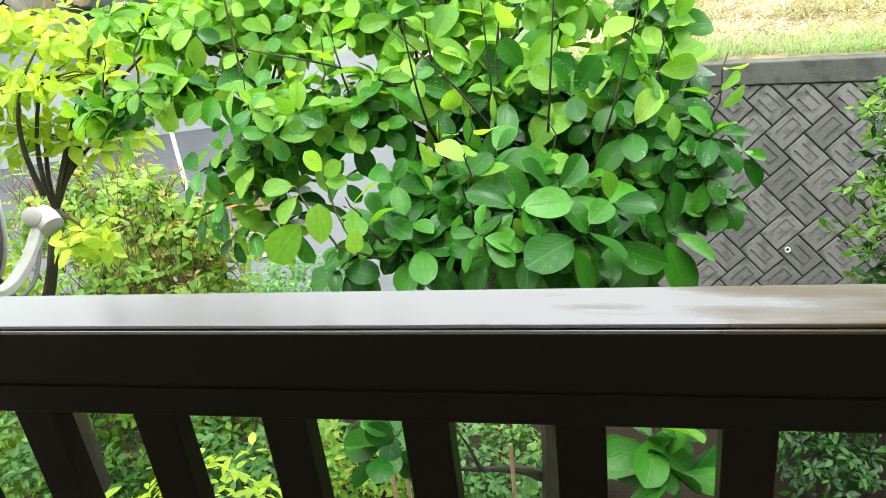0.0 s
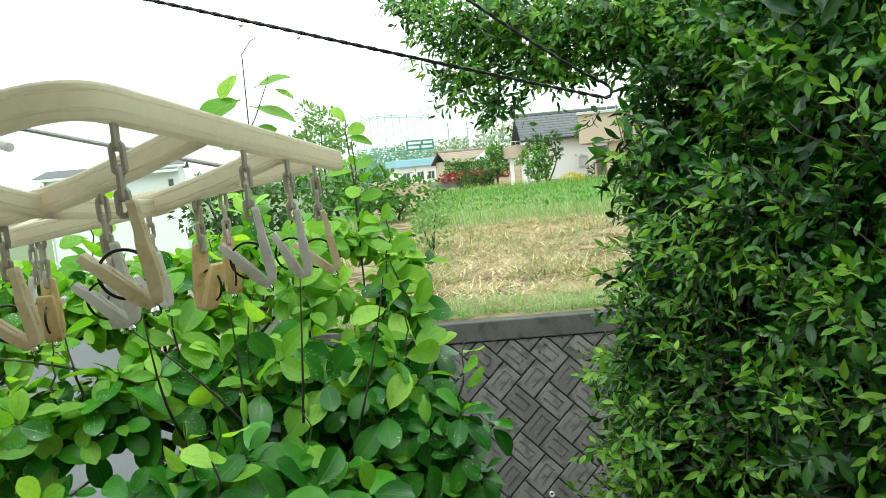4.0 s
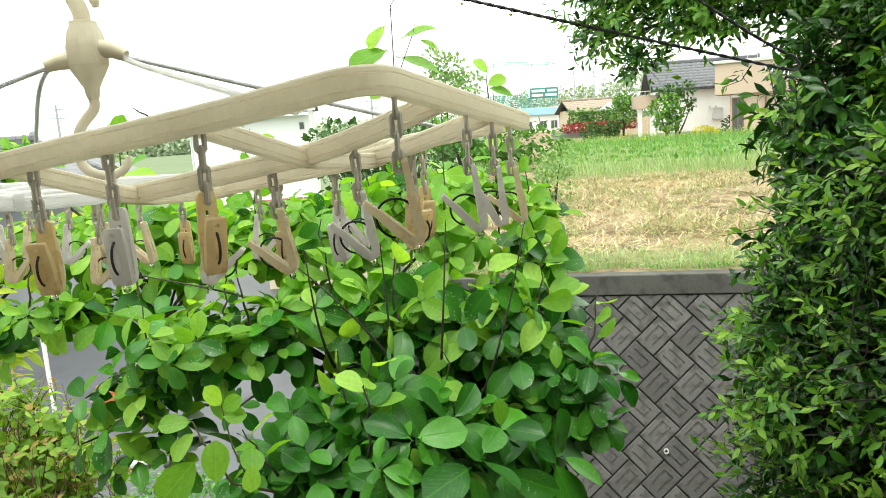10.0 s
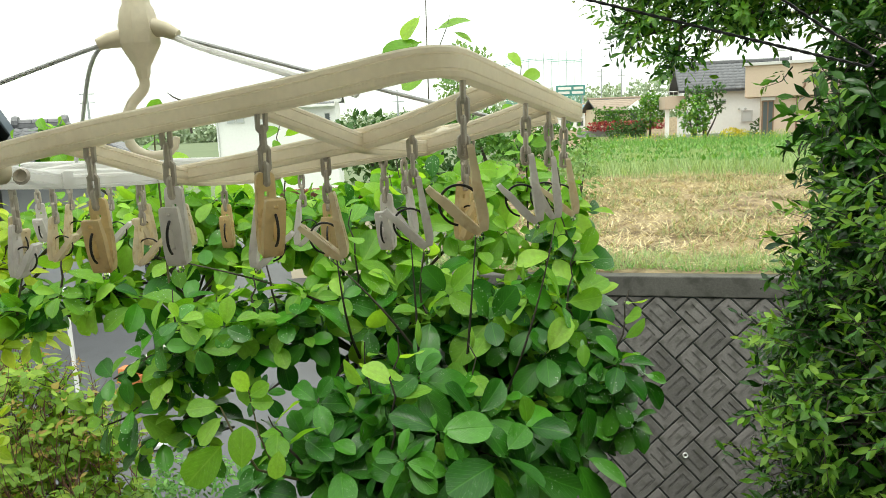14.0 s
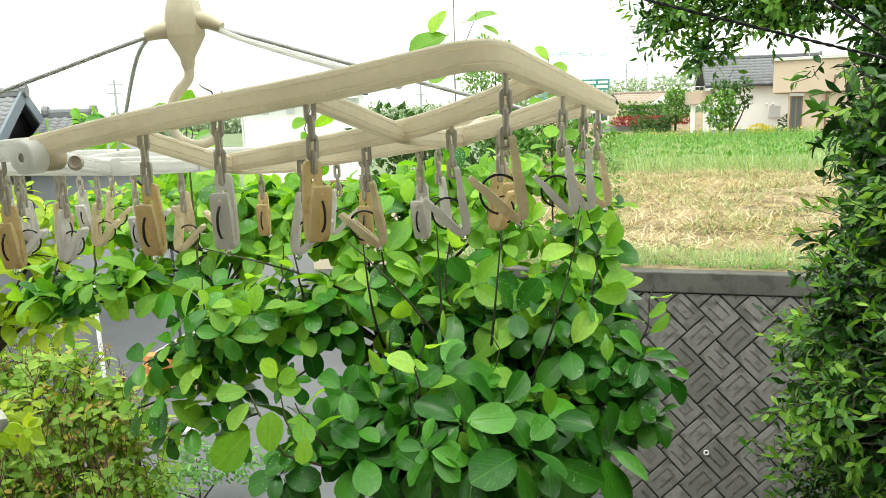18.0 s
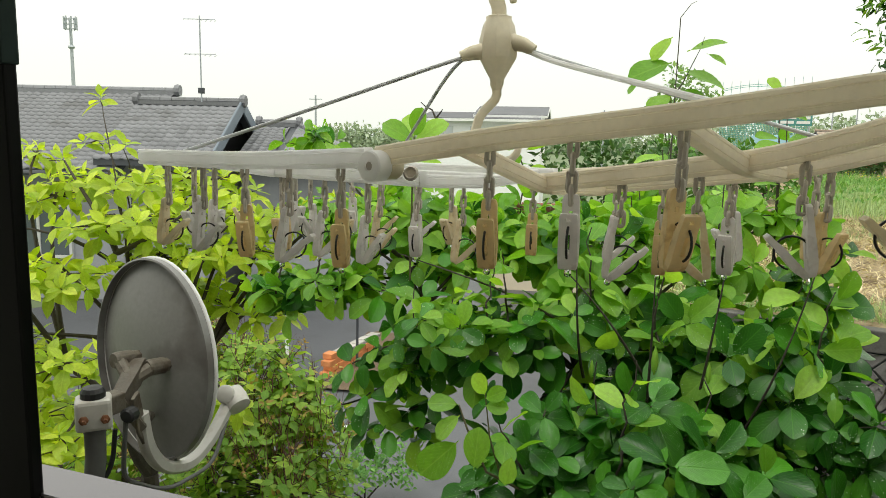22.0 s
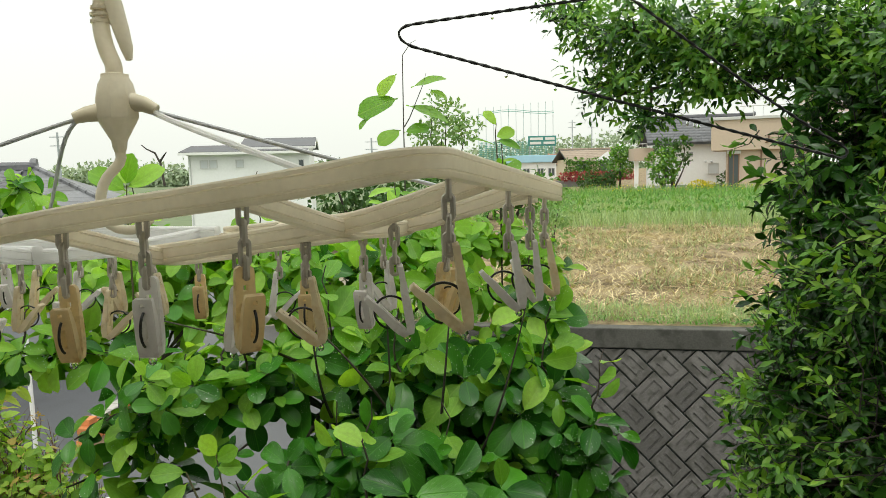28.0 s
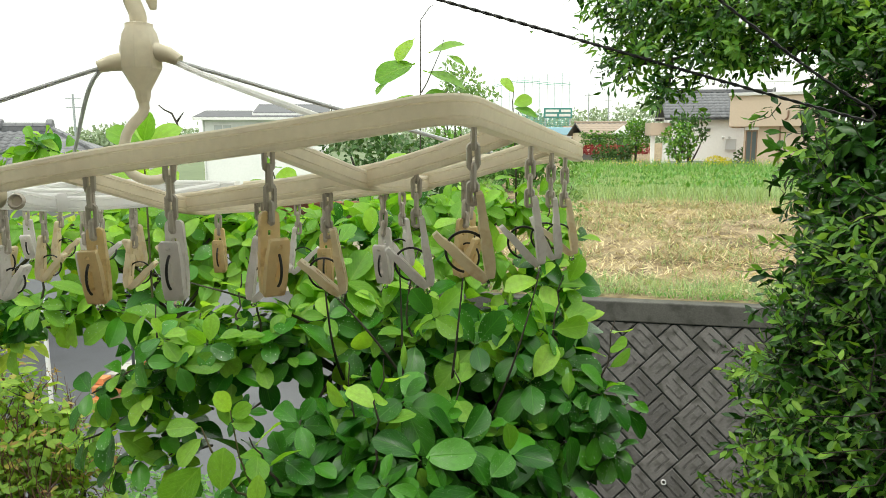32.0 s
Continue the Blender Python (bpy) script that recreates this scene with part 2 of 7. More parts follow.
for wet in ("magnolia_leaf", "magnolia_young_light"):
    m = M[wet]
    n, l = m.node_tree.nodes, m.node_tree.links
    b = n["Principled BSDF"]
    vor, cut, big, gate, both, col = n.new("ShaderNodeTexVoronoi"), n.new("ShaderNodeMapRange"), n.new("ShaderNodeTexNoise"), n.new("ShaderNodeMapRange"), n.new("ShaderNodeMath"), n.new("ShaderNodeMix")
    vor.inputs["Scale"].default_value, big.inputs["Scale"].default_value = 95, 7
    tcd = n.new("ShaderNodeTexCoord")
    l.new(tcd.outputs["Object"], vor.inputs["Vector"])
    l.new(tcd.outputs["Object"], big.inputs["Vector"])
    cut.inputs["From Min"].default_value, cut.inputs["From Max"].default_value, cut.inputs["To Min"].default_value, cut.inputs["To Max"].default_value = 0.13, 0.20, 1, 0
    gate.inputs["From Min"].default_value, gate.inputs["From Max"].default_value = 0.50, 0.60
    both.operation, col.data_type = "MULTIPLY", "RGBA"
    l.new(vor.outputs["Distance"], cut.inputs["Value"])
    l.new(big.outputs["Fac"], gate.inputs["Value"])
    l.new(cut.outputs["Result"], both.inputs[0])
    l.new(gate.outputs["Result"], both.inputs[1])
    col.inputs["B"].default_value = (0.62, 0.72, 0.55, 1)
    old = b.inputs["Base Color"].links[0].from_socket
    l.new(old, col.inputs["A"])
    l.new(both.outputs[0], col.inputs["Factor"])
    l.new(col.outputs["Result"], b.inputs["Base Color"])
mat("bark", (0.055, 0.045, 0.035), 0.85, vary=0.3, scale=9, fine=70, bump=0.6)
mat("twig_green", (0.11, 0.10, 0.045), 0.7, vary=0.2)
mat("twig_red", (0.17, 0.075, 0.05), 0.7, vary=0.2)
mat("rail_brown", (0.014, 0.0105, 0.007), 0.34, vary=0.2, scale=3, fine=120, bump=0.05, spots=(0.011, 0.008, 0.006), spot_amount=0.1)
mat("rail_wet", (0.10, 0.075, 0.055), 0.14, vary=0.15, scale=2, fine=90, bump=0.02)
mat("post_black", (0.005, 0.005, 0.005), 0.35, vary=0.15, bump=0.05)
mat("bracket_green", (0.018, 0.028, 0.026), 0.3, vary=0.15, bump=0.05)
mat("plastic_cream", (0.89, 0.815, 0.665), 0.36, vary=0.12, scale=9, fine=150, bump=0.06, spots=(0.80, 0.70, 0.54), spot_amount=0.15)
mat("plastic_white", (0.90, 0.89, 0.88), 0.36, vary=0.06, scale=9, fine=150, bump=0.05, spots=(0.86, 0.84, 0.80), spot_amount=0.3)
mat("plastic_tan", (0.70, 0.62, 0.46), 0.42, vary=0.12, scale=25, bump=0.08)
mat("peg_grey", (0.76, 0.73, 0.71), 0.38, vary=0.14, scale=40, fine=200, bump=0.08, spots=(0.50, 0.44, 0.40), spot_amount=0.2)
mat("peg_amber", (0.80, 0.68, 0.44), 0.36, vary=0.2, scale=40, fine=200, bump=0.08, spots=(0.38, 0.24, 0.10), spot_amount=0.3)
mat("peg_cream", (0.80, 0.72, 0.57), 0.36, vary=0.16, scale=40, fine=200, bump=0.08, spots=(0.55, 0.40, 0.22), spot_amount=0.25)
mat("chain_grey", (0.50, 0.45, 0.39), 0.45, vary=0.12, scale=40, bump=0.08)
mat("spring_black", (0.012, 0.011, 0.010), 0.4, vary=0.1, bump=0)
mat("rod_grey", (0.56, 0.57, 0.59), 0.3, vary=0.1, metal=0.1, bump=0.05)
mat("dish_grey", (0.20, 0.195, 0.185), 0.40, vary=0.12, scale=4, fine=90, bump=0.05, spots=(0.13, 0.12, 0.11), spot_amount=0.25)
# paler than the dish: light along the rim put into its colour
mat("dish_rim_lit", (0.66, 0.65, 0.64), 0.4, vary=0.08, bump=0.05)
mat("bracket_grime", (0.13, 0.112, 0.085), 0.6, vary=0.2, scale=18, fine=150, bump=0.25, spots=(0.08, 0.06, 0.04), spot_amount=0.35)
mat("lnb_white", (0.52, 0.50, 0.46), 0.45, vary=0.08, scale=14, bump=0.08, spots=(0.46, 0.43, 0.38), spot_amount=0.15)
mat("pole_dark", (0.10, 0.10, 0.095), 0.5, vary=0.15, bump=0.1, spots=(0.16, 0.09, 0.05), spot_amount=0.1)
mat("rust", (0.15, 0.06, 0.025), 0.8, vary=0.25, scale=30, bump=0.3)
mat("rubber_black", (0.014, 0.014, 0.015), 0.5, vary=0.15, bump=0.05)
mat("concrete_dark", (0.078, 0.075, 0.068), 0.75, vary=0.42, scale=3, fine=60, bump=0.5, spots=(0.05, 0.048, 0.042), spot_amount=0.35)
mat("block_concrete", (0.108, 0.101, 0.097), 0.72, vary=0.34, scale=4, fine=50, bump=0.55, spots=(0.062, 0.058, 0.052), spot_amount=0.45, dist=0.006)
mat("block_joint", (0.03, 0.043, 0.04), 0.9, vary=0.2, bump=0.3)
mat("asphalt", (0.088, 0.091, 0.102), 0.45, vary=0.10, scale=0.8, fine=90, bump=0.35, spots=(0.068, 0.070, 0.078), spot_amount=0.35)
# wet garden soil, darkened further to hold the shade under the trees
mat("shaded_earth", (0.020, 0.015, 0.010), 0.95, vary=0.25, scale=2.5, fine=30, bump=0.8, dist=0.02)
mat("field_soil", (0.25, 0.19, 0.11), 0.95, vary=0.5, scale=1.6, fine=14, bump=1.0, spots=(0.13, 0.09, 0.045), spot_amount=0.5, dist=0.05)
mat("bed_soil", (0.15, 0.105, 0.065), 0.95, vary=0.3, scale=3, fine=30, bump=0.8, dist=0.02)
mat("cap_concrete", (0.40, 0.38, 0.35), 0.8, vary=0.25, scale=5, fine=50, bump=0.3)
mat("far_ground", (0.14, 0.18, 0.09), 0.95, vary=0.2, scale=0.05, fine=0.8, bump=0)
mat("roof_tile", (0.19, 0.193, 0.207), 0.5, vary=0.22, scale=0.7, fine=20, bump=0.1, spots=(0.13, 0.13, 0.135), spot_amount=0.2)
mat("roof_tile_far", (0.15, 0.155, 0.17), 0.45, vary=0.2, scale=0.6, fine=8, bump=0.05)
mat("roof_slate", (0.13, 0.132, 0.142), 0.85, vary=0.2, scale=1.5, fine=12, bump=0.2)
mat("roof_red", (0.36, 0.14, 0.10), 0.6, vary=0.15, scale=1, fine=12, bump=0.1)
mat("roof_orange", (0.50, 0.25, 0.16), 0.6, vary=0.15, scale=1, fine=12, bump=0.1)
mat("roof_brown", (0.34, 0.27, 0.21), 0.6, vary=0.15, scale=1, fine=12, bump=0.1)
mat("roof_blue", (0.35, 0.58, 0.72), 0.5, vary=0.08, scale=1, bump=0)
mat("wall_white", (0.88, 0.88, 0.885), 0.8, vary=0.05, scale=0.6, fine=8, bump=0.05)
mat("wall_tan", (0.56, 0.45, 0.36), 0.8, vary=0.06, scale=0.6, fine=10, bump=0.08)
mat("wall_beige", (0.66, 0.58, 0.44), 0.8, vary=0.06, scale=0.6, fine=8, bump=0.05)
mat("wall_grey", (0.33, 0.34, 0.36), 0.8, vary=0.1, scale=0.6, fine=8, bump=0.05)
mat("trim_dark", (0.06, 0.065, 0.075), 0.5, vary=0.1, scale=2, bump=0)
mat("gable_blue", (0.17, 0.205, 0.245), 0.55, vary=0.12, scale=2, bump=0.05)
mat("frame_light", (0.60, 0.60, 0.60), 0.4, vary=0.05, bump=0)
mat("frame_brown", (0.20, 0.12, 0.08), 0.5, vary=0.1, bump=0)
mat("brick_orange", (0.66, 0.25, 0.09), 0.75, vary=0.2, scale=6, fine=40, bump=0.4)
mat("post_redbrown", (0.24, 0.085, 0.05), 0.7, vary=0.2, scale=8, bump=0.3)
mat("paint_white", (0.78, 0.78, 0.77), 0.6, vary=0.1, scale=5, bump=0.1)
mat("steel_far", (0.40, 0.43, 0.46), 0.5, metal=0.3, vary=0.05, bump=0)
mat("pole_pale", (0.55, 0.64, 0.66), 0.5, vary=0.05, bump=0)
mat("net_green", (0.16, 0.42, 0.36), 0.8, vary=0.1, scale=1, bump=0)
mat("sign_green", (0.06, 0.24, 0.22), 0.6, vary=0.08, scale=1, bump=0)
mat("deck_brown", (0.075, 0.06, 0.05), 0.7, vary=0.2, scale=3, fine=40, bump=0.2)
mat("wood_board", (0.38, 0.26, 0.16), 0.8, vary=0.2, scale=4, fine=40, bump=0.3)
# unseen siding, made pale to bounce light onto hanger and leaves
mat("bounce_siding", (0.62, 0.59, 0.54), 0.8, vary=0.08, scale=2, fine=30, bump=0.2)


for plastic, through_part, tint in (("plastic_cream", 0.45, (0.90, 0.85, 0.75)), ("plastic_white", 0.5, (0.96, 0.95, 0.94)), ("peg_grey", 0.55, (0.86, 0.83, 0.81)), ("peg_amber", 0.52, (0.88, 0.74, 0.48)), ("peg_cream", 0.52, (0.88, 0.79, 0.61))):
    let_light_through(plastic, through_part, tint)

for dull in ("rail_brown", "post_black", "bracket_green", "shaded_earth"):
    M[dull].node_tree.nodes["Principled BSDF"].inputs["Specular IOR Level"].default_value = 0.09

# the wet top of the railing: a film of water on bronze metal, dried to brown in patches along one end
m = M["rail_wet"]
n, l = m.node_tree.nodes, m.node_tree.links
b = n["Principled BSDF"]
tcw, sepw, nzw = n.new("ShaderNodeTexCoord"), n.new("ShaderNodeSeparateXYZ"), n.new("ShaderNodeTexNoise")
stretch = n.new("ShaderNodeMapping")
stretch.inputs["Scale"].default_value = (5, 28, 1)
l.new(tcw.outputs["Object"], stretch.inputs["Vector"])
l.new(stretch.outputs["Vector"], nzw.inputs["Vector"])
nzw.inputs["Scale"].default_value, nzw.inputs["Detail"].default_value = 1.6, 8
l.new(tcw.outputs["Object"], sepw.inputs["Vector"])
sumw = n.new("ShaderNodeMath")
sumw.operation, sumw.inputs[1].default_value = "MULTIPLY_ADD", 1.5
l.new(sepw.outputs["X"], sumw.inputs[0])
l.new(nzw.outputs["Fac"], sumw.inputs[2])
dry = n.new("ShaderNodeMapRange")
dry.inputs["From Min"].default_value, dry.inputs["From Max"].default_value = 0.70, 0.95
l.new(sumw.outputs[0], dry.inputs["Value"])
colw = n.new("ShaderNodeMix")
colw.data_type = "RGBA"
colw.inputs["A"].default_value, colw.inputs["B"].default_value = (0.225, 0.21, 0.22, 1), (0.13, 0.092, 0.062, 1)
l.new(dry.outputs["Result"], colw.inputs["Factor"])
l.new(colw.outputs["Result"], b.inputs["Base Color"])
met, rgh = n.new("ShaderNodeMapRange"), n.new("ShaderNodeMapRange")
met.inputs["To Min"].default_value, met.inputs["To Max"].default_value = 0.85, 0.35
rgh.inputs["To Min"].default_value, rgh.inputs["To Max"].default_value = 0.22, 0.38
l.new(dry.outputs["Result"], met.inputs["Value"])
l.new(dry.outputs["Result"], rgh.inputs["Value"])
l.new(met.outputs["Result"], b.inputs["Metallic"])
l.new(rgh.outputs["Result"], b.inputs["Roughness"])


def clear(name, colour, rough, ior=1.45, trans=1.0):
    m = bpy.data.materials.new(name)
    m.use_nodes = True
    b = m.node_tree.nodes["Principled BSDF"]
    b.inputs["Base Color"].default_value = (*colour, 1)
    b.inputs["Roughness"].default_value, b.inputs["IOR"].default_value, b.inputs["Transmission Weight"].default_value = rough, ior, trans
    M[name] = m


clear("water_drop", (1, 1, 1), 0.0, 1.33)
clear("frosted_glass", (0.62, 0.64, 0.66), 0.4, 1.5, 0.0)
clear("window_glass", (0.10, 0.12, 0.13), 0.05, 1.5, 0.0)


# ---------------------------------------------------------------- building helpers
def part(name, bm, material, parent=None, label=""):
    """Links a bmesh as one mesh object under a thing or a part."""
    me = bpy.data.meshes.new(name)
    bm.to_mesh(me)
    bm.free()
    return place(name, me, material, parent, label)


def place(name, me, material, parent=None, label="", m=None):
    ob = new(name, me)
    if material and not me.materials:
        me.materials.append(M[material])
    if parent:
        ob.parent = parent
    if m is not None:
        ob.matrix_basis = m
    if label:
        ob["label"] = label
    return ob


def thing(name, at, label, category, group="", kind=""):
    e = new(name)
    e.empty_display_size = 0.05
    e.location = at
    return tagged(e, label, category, group, kind)


def smooth(me, angle=50):
    me.polygons.foreach_set("use_smooth", [True] * len(me.polygons))
    me.set_sharp_from_angle(angle=radians(angle))


def box(bm, x0, x1, y0, y1, z0, z1, bevel=0.0, m=None):
    vs = [bm.verts.new((x, y, z)) for z in (z0, z1) for y in (y0, y1) for x in (x0, x1)]
    fs = [bm.faces.new([vs[i] for i in f]) for f in ((0, 2, 3, 1), (4, 5, 7, 6), (0, 1, 5, 4), (2, 6, 7, 3), (0, 4, 6, 2), (1, 3, 7, 5))]
    if bevel:
        es = list({e for f in fs for e in f.edges})
        r = bmesh.ops.bevel(bm, geom=es, offset=bevel, segments=2, profile=0.5, affect="EDGES")
        vs = list({v for f in r["faces"] for v in f.verts} | {v for v in vs if v.is_valid})
    if m is not None:
        bmesh.ops.transform(bm, matrix=m, verts=[v for v in vs if v.is_valid])
    return bm


def boxed(*a, **k):
    return box(bmesh.new(), *a, **k)


def sweep(bm, pts, radii, sides=6, closed=False, flat=None, caps=True, grooved=False):
    """A tube along pts. flat=(w, h): a rounded rectangular section instead, h along z; grooved: with a line sunk along each side."""
    pts = [Vector(p) for p in pts]
    n = len(pts)
    if isinstance(radii, (int, float)):
        radii = [radii] * n
    rings = []
    side = None
    for i, p in enumerate(pts):
        a, b = pts[(i - 1) % n if closed else max(i - 1, 0)], pts[(i + 1) % n if closed else min(i + 1, n - 1)]
        t = (b - a).normalized()
        if flat:
            s = t.cross(Vector((0, 0, 1))).normalized()
            up = s.cross(t)
            w, h = flat[0] / 2, flat[1] / 2
            c = min(w, h) * 0.42
            prof = [(w, -h + c), (w, h - c), (w - c, h), (-w + c, h), (-w, h - c), (-w, -h + c), (-w + c, -h), (w - c, -h)]
            if grooved:
                g = w * 0.80
                half_prof = [(w * 0.55, -h), (w * 0.92, -h * 0.93), (w, -h * 0.78), (w, -h * 0.58), (g, -h * 0.52), (g, -h * 0.44), (w * 0.97, -h * 0.38), (w * 0.97, h * 0.42), (g, h * 0.50), (w, h * 0.58), (w * 0.97, h * 0.84), (w * 0.72, h)]
                prof = half_prof + [(-x, y) for x, y in half_prof[::-1]]
            rings.append([bm.verts.new(p + s * x + up * y) for x, y in prof])
            continue
        if side is None:
            side = t.orthogonal().normalized()
        side = (side - t * side.dot(t))
        side = side.normalized() if side.length > 1e-6 else t.orthogonal().normalized()
        up = t.cross(side)
        rings.append([bm.verts.new(p + (side * math.cos(2 * math.pi * k / sides) + up * math.sin(2 * math.pi * k / sides)) * radii[i]) for k in range(sides)])
    m = len(rings[0])
    for i in range(n if closed else n - 1):
        r0, r1 = rings[i], rings[(i + 1) % n]
        for k in range(m):
            bm.faces.new((r0[k], r0[(k + 1) % m], r1[(k + 1) % m], r1[k]))
    if caps and not closed:
        bm.faces.new(rings[0][::-1])
        bm.faces.new(rings[-1])
    return bm


def lathe(bm, prof, sides=20, m=None):
    """A turned shape round z from (radius, z) pairs."""
    rings = [[bm.verts.new((r * math.cos(2 * math.pi * k / sides), r * math.sin(2 * math.pi * k / sides), z)) for k in range(sides)] for r, z in prof]
    for a, b in zip(rings, rings[1:]):
        for k in range(sides):
            bm.faces.new((a[k], a[(k + 1) % sides], b[(k + 1) % sides], b[k]))
    bm.faces.new(rings[0][::-1])
    bm.faces.new(rings[-1])
    if m is not None:
        bmesh.ops.transform(bm, matrix=m, verts=[v for r in rings for v in r])
    return bm


def bez(p0, p1, p2, p3, n=8):
    p0, p1, p2, p3 = map(Vector, (p0, p1, p2, p3))
    return [p0 * (1 - t) ** 3 + p1 * 3 * t * (1 - t) ** 2 + p2 * 3 * t * t * (1 - t) + p3 * t ** 3 for t in (i / n for i in range(n + 1))]


def rounded(corners, r, n=6):
    """A polyline with its inner corners rounded."""
    c = [Vector(p) for p in corners]
    out = [c[0]]
    for a, b, d in zip(c, c[1:], c[2:]):
        k = min(r, (a - b).length * 0.48, (d - b).length * 0.48)
        s, e = b + (a - b).normalized() * k, b + (d - b).normalized() * k
        out += [s * (1 - t) ** 2 + b * 2 * t * (1 - t) + e * t * t for t in (i / n for i in range(n + 1))]
    return out + [c[-1]]


# ---------------------------------------------------------------- foliage helpers
def leaf_shape(length, width, broad=0.55, fold=0.18, droop=0.12, rows=6, point=0.0, blunt=0.75, wave=0.0):
    """Vertices, faces and UVs of one leaf from its stalk at the origin along +y; z is its upper side."""
    v, uv, f = [], [], []
    for i in range(rows + 1):
        t = 0.5 - 0.5 * math.cos(math.pi * i / rows) if blunt < 0.7 else i / rows
        w = math.sin(math.pi * t ** (math.log(0.5) / math.log(broad))) ** blunt if 0 < t < 1 else 0.0
        if point and t > 0.5:
            w *= 1 - point * ((t - 0.5) * 2) ** 1.5
        w = max(w, 0.02) * width / 2
        z = -droop * length * t * t
        for s in (-1, 0, 1):
            v.append((s * w, t * length, z + abs(s) * fold * w + wave * width * abs(s) * math.sin(9.5 * t + 1.3 * s)))
            uv.append((s * w / (width / 2), t))
    for i in range(rows):
        a = i * 3
        f += [(a, a + 1, a + 4, a + 3), (a + 1, a + 2, a + 5, a + 4)]
    return np.array(v), f, np.array(uv)


def broad_leaf(width, broad=0.60, blunt=0.62, cup=0.16, droop=0.16, stalk=0.12, ripple=0.03, rows=8):
    """One stalked leaf of unit length with five vertices across, cupped along the midrib, its rim slightly rippled."""
    v, uv, f = [], [], []
    cols = (-1.0, -0.52, 0.0, 0.52, 1.0)
    for i in range(rows + 2):
        t = 0.0 if i == 0 else (i - 1) / rows
        y = 0.0 if i == 0 else stalk + (1 - stalk) * t
        w = math.sin(math.pi * t ** (math.log(0.5) / math.log(broad))) ** blunt if 0 < t < 1 else 0.0
        if t > 0.8:
            w = max(w, 0.16) if t == 1 else w
        w = max(w, 0.028) * width / 2
        for c in cols:
            z = -droop * y * y + cup * w * abs(c) ** 1.4 + ripple * width * abs(c) ** 2 * math.sin(7.5 * t + 2.1 * c)
            v.append((c * w, y - 0.02 * abs(c) * (i > rows), z))
            uv.append((c * w / (width / 2), t))
    for i in range(rows + 1):
        for j in range(4):
            a = i * 5 + j
            f.append((a, a + 1, a + 6, a + 5))
    return np.array(v), f, np.array(uv)


def leaf_mesh(name, shape, material):
    v, f, uv = shape
    me = bpy.data.meshes.new(name)
    me.from_pydata([tuple(p) for p in v], [], f)
    layer = me.uv_layers.new(name="UVMap")
    idx = np.empty(len(me.loops), dtype=np.int32)
    me.loops.foreach_get("vertex_index", idx)
    layer.data.foreach_set("uv", uv[idx].astype(np.float32).ravel())
    me.polygons.foreach_set("use_smooth", [True] * len(me.polygons))
    me.materials.append(M[material])
    return me


def frames_from(pos, axis, normal, size):
    """Stacks of 3x3 turns (times size) for leaves at pos, along axis, upper side towards normal."""
    y = axis / np.linalg.norm(axis, axis=1, keepdims=True)
    x = np.cross(y, normal)
    x /= np.linalg.norm(x, axis=1, keepdims=True) + 1e-9
    z = np.cross(x, y)
    return np.stack([x, y, z], axis=2) * size[:, None, None]


def joined_leaves(name, shape, material, pos, rot, parent, label="", kind="stuff"):
    """Many leaves as one mesh."""
    v, f, uv = shape
    n, k = len(pos), len(v)
    allv = (np.einsum("nij,kj->nki", rot, v) + pos[:, None, :]).reshape(-1, 3)
    quads = np.array(f, dtype=np.int32)
    faces = (quads[None] + (np.arange(n) * k)[:, None, None]).reshape(-1, 4)
    me = bpy.data.meshes.new(name)
    me.vertices.add(len(allv))
    me.vertices.foreach_set("co", allv.astype(np.float32).ravel())
    me.loops.add(faces.size)
    me.loops.foreach_set("vertex_index", faces.ravel())
    me.polygons.add(len(faces))
    me.polygons.foreach_set("loop_start", np.arange(0, faces.size, 4, dtype=np.int32))
    me.polygons.foreach_set("loop_total", np.full(len(faces), 4, dtype=np.int32))
    me.update(calc_edges=True)
    layer = me.uv_layers.new(name="UVMap")
    layer.data.foreach_set("uv", uv[faces.ravel() % k].astype(np.float32).ravel())
    me.polygons.foreach_set("use_smooth", [True] * len(me.polygons))
    ob = place(name, me, material, parent, label)
    return tagged(ob, kind=kind) if kind else ob


def leaves(thing_ob, shape, material, pos, axis, normal, size, single=0, near=(0, 0, 5), name="leaf"):
    """Leaves on a plant: the ones nearest to the balcony are parts, the rest one mesh."""
    if not len(pos):
        return
    rot = frames_from(pos, axis, normal, size)
    base = np.array(thing_ob.location)
    order = np.argsort(np.linalg.norm(pos - np.array(near), axis=1))
    ones, rest = order[:single], order[single:]
    if len(ones):
        me = leaf_mesh(name, shape, material)
        for i in ones:
            m = Matrix([[*rot[i][r], pos[i][r] - base[r]] for r in range(3)] + [[0, 0, 0, 1]])
            ob = new(name, me)
            ob.parent = thing_ob
            ob.matrix_basis = m
    if len(rest):
        joined_leaves("foliage", shape, material, pos[rest] - base, rot[rest], thing_ob)


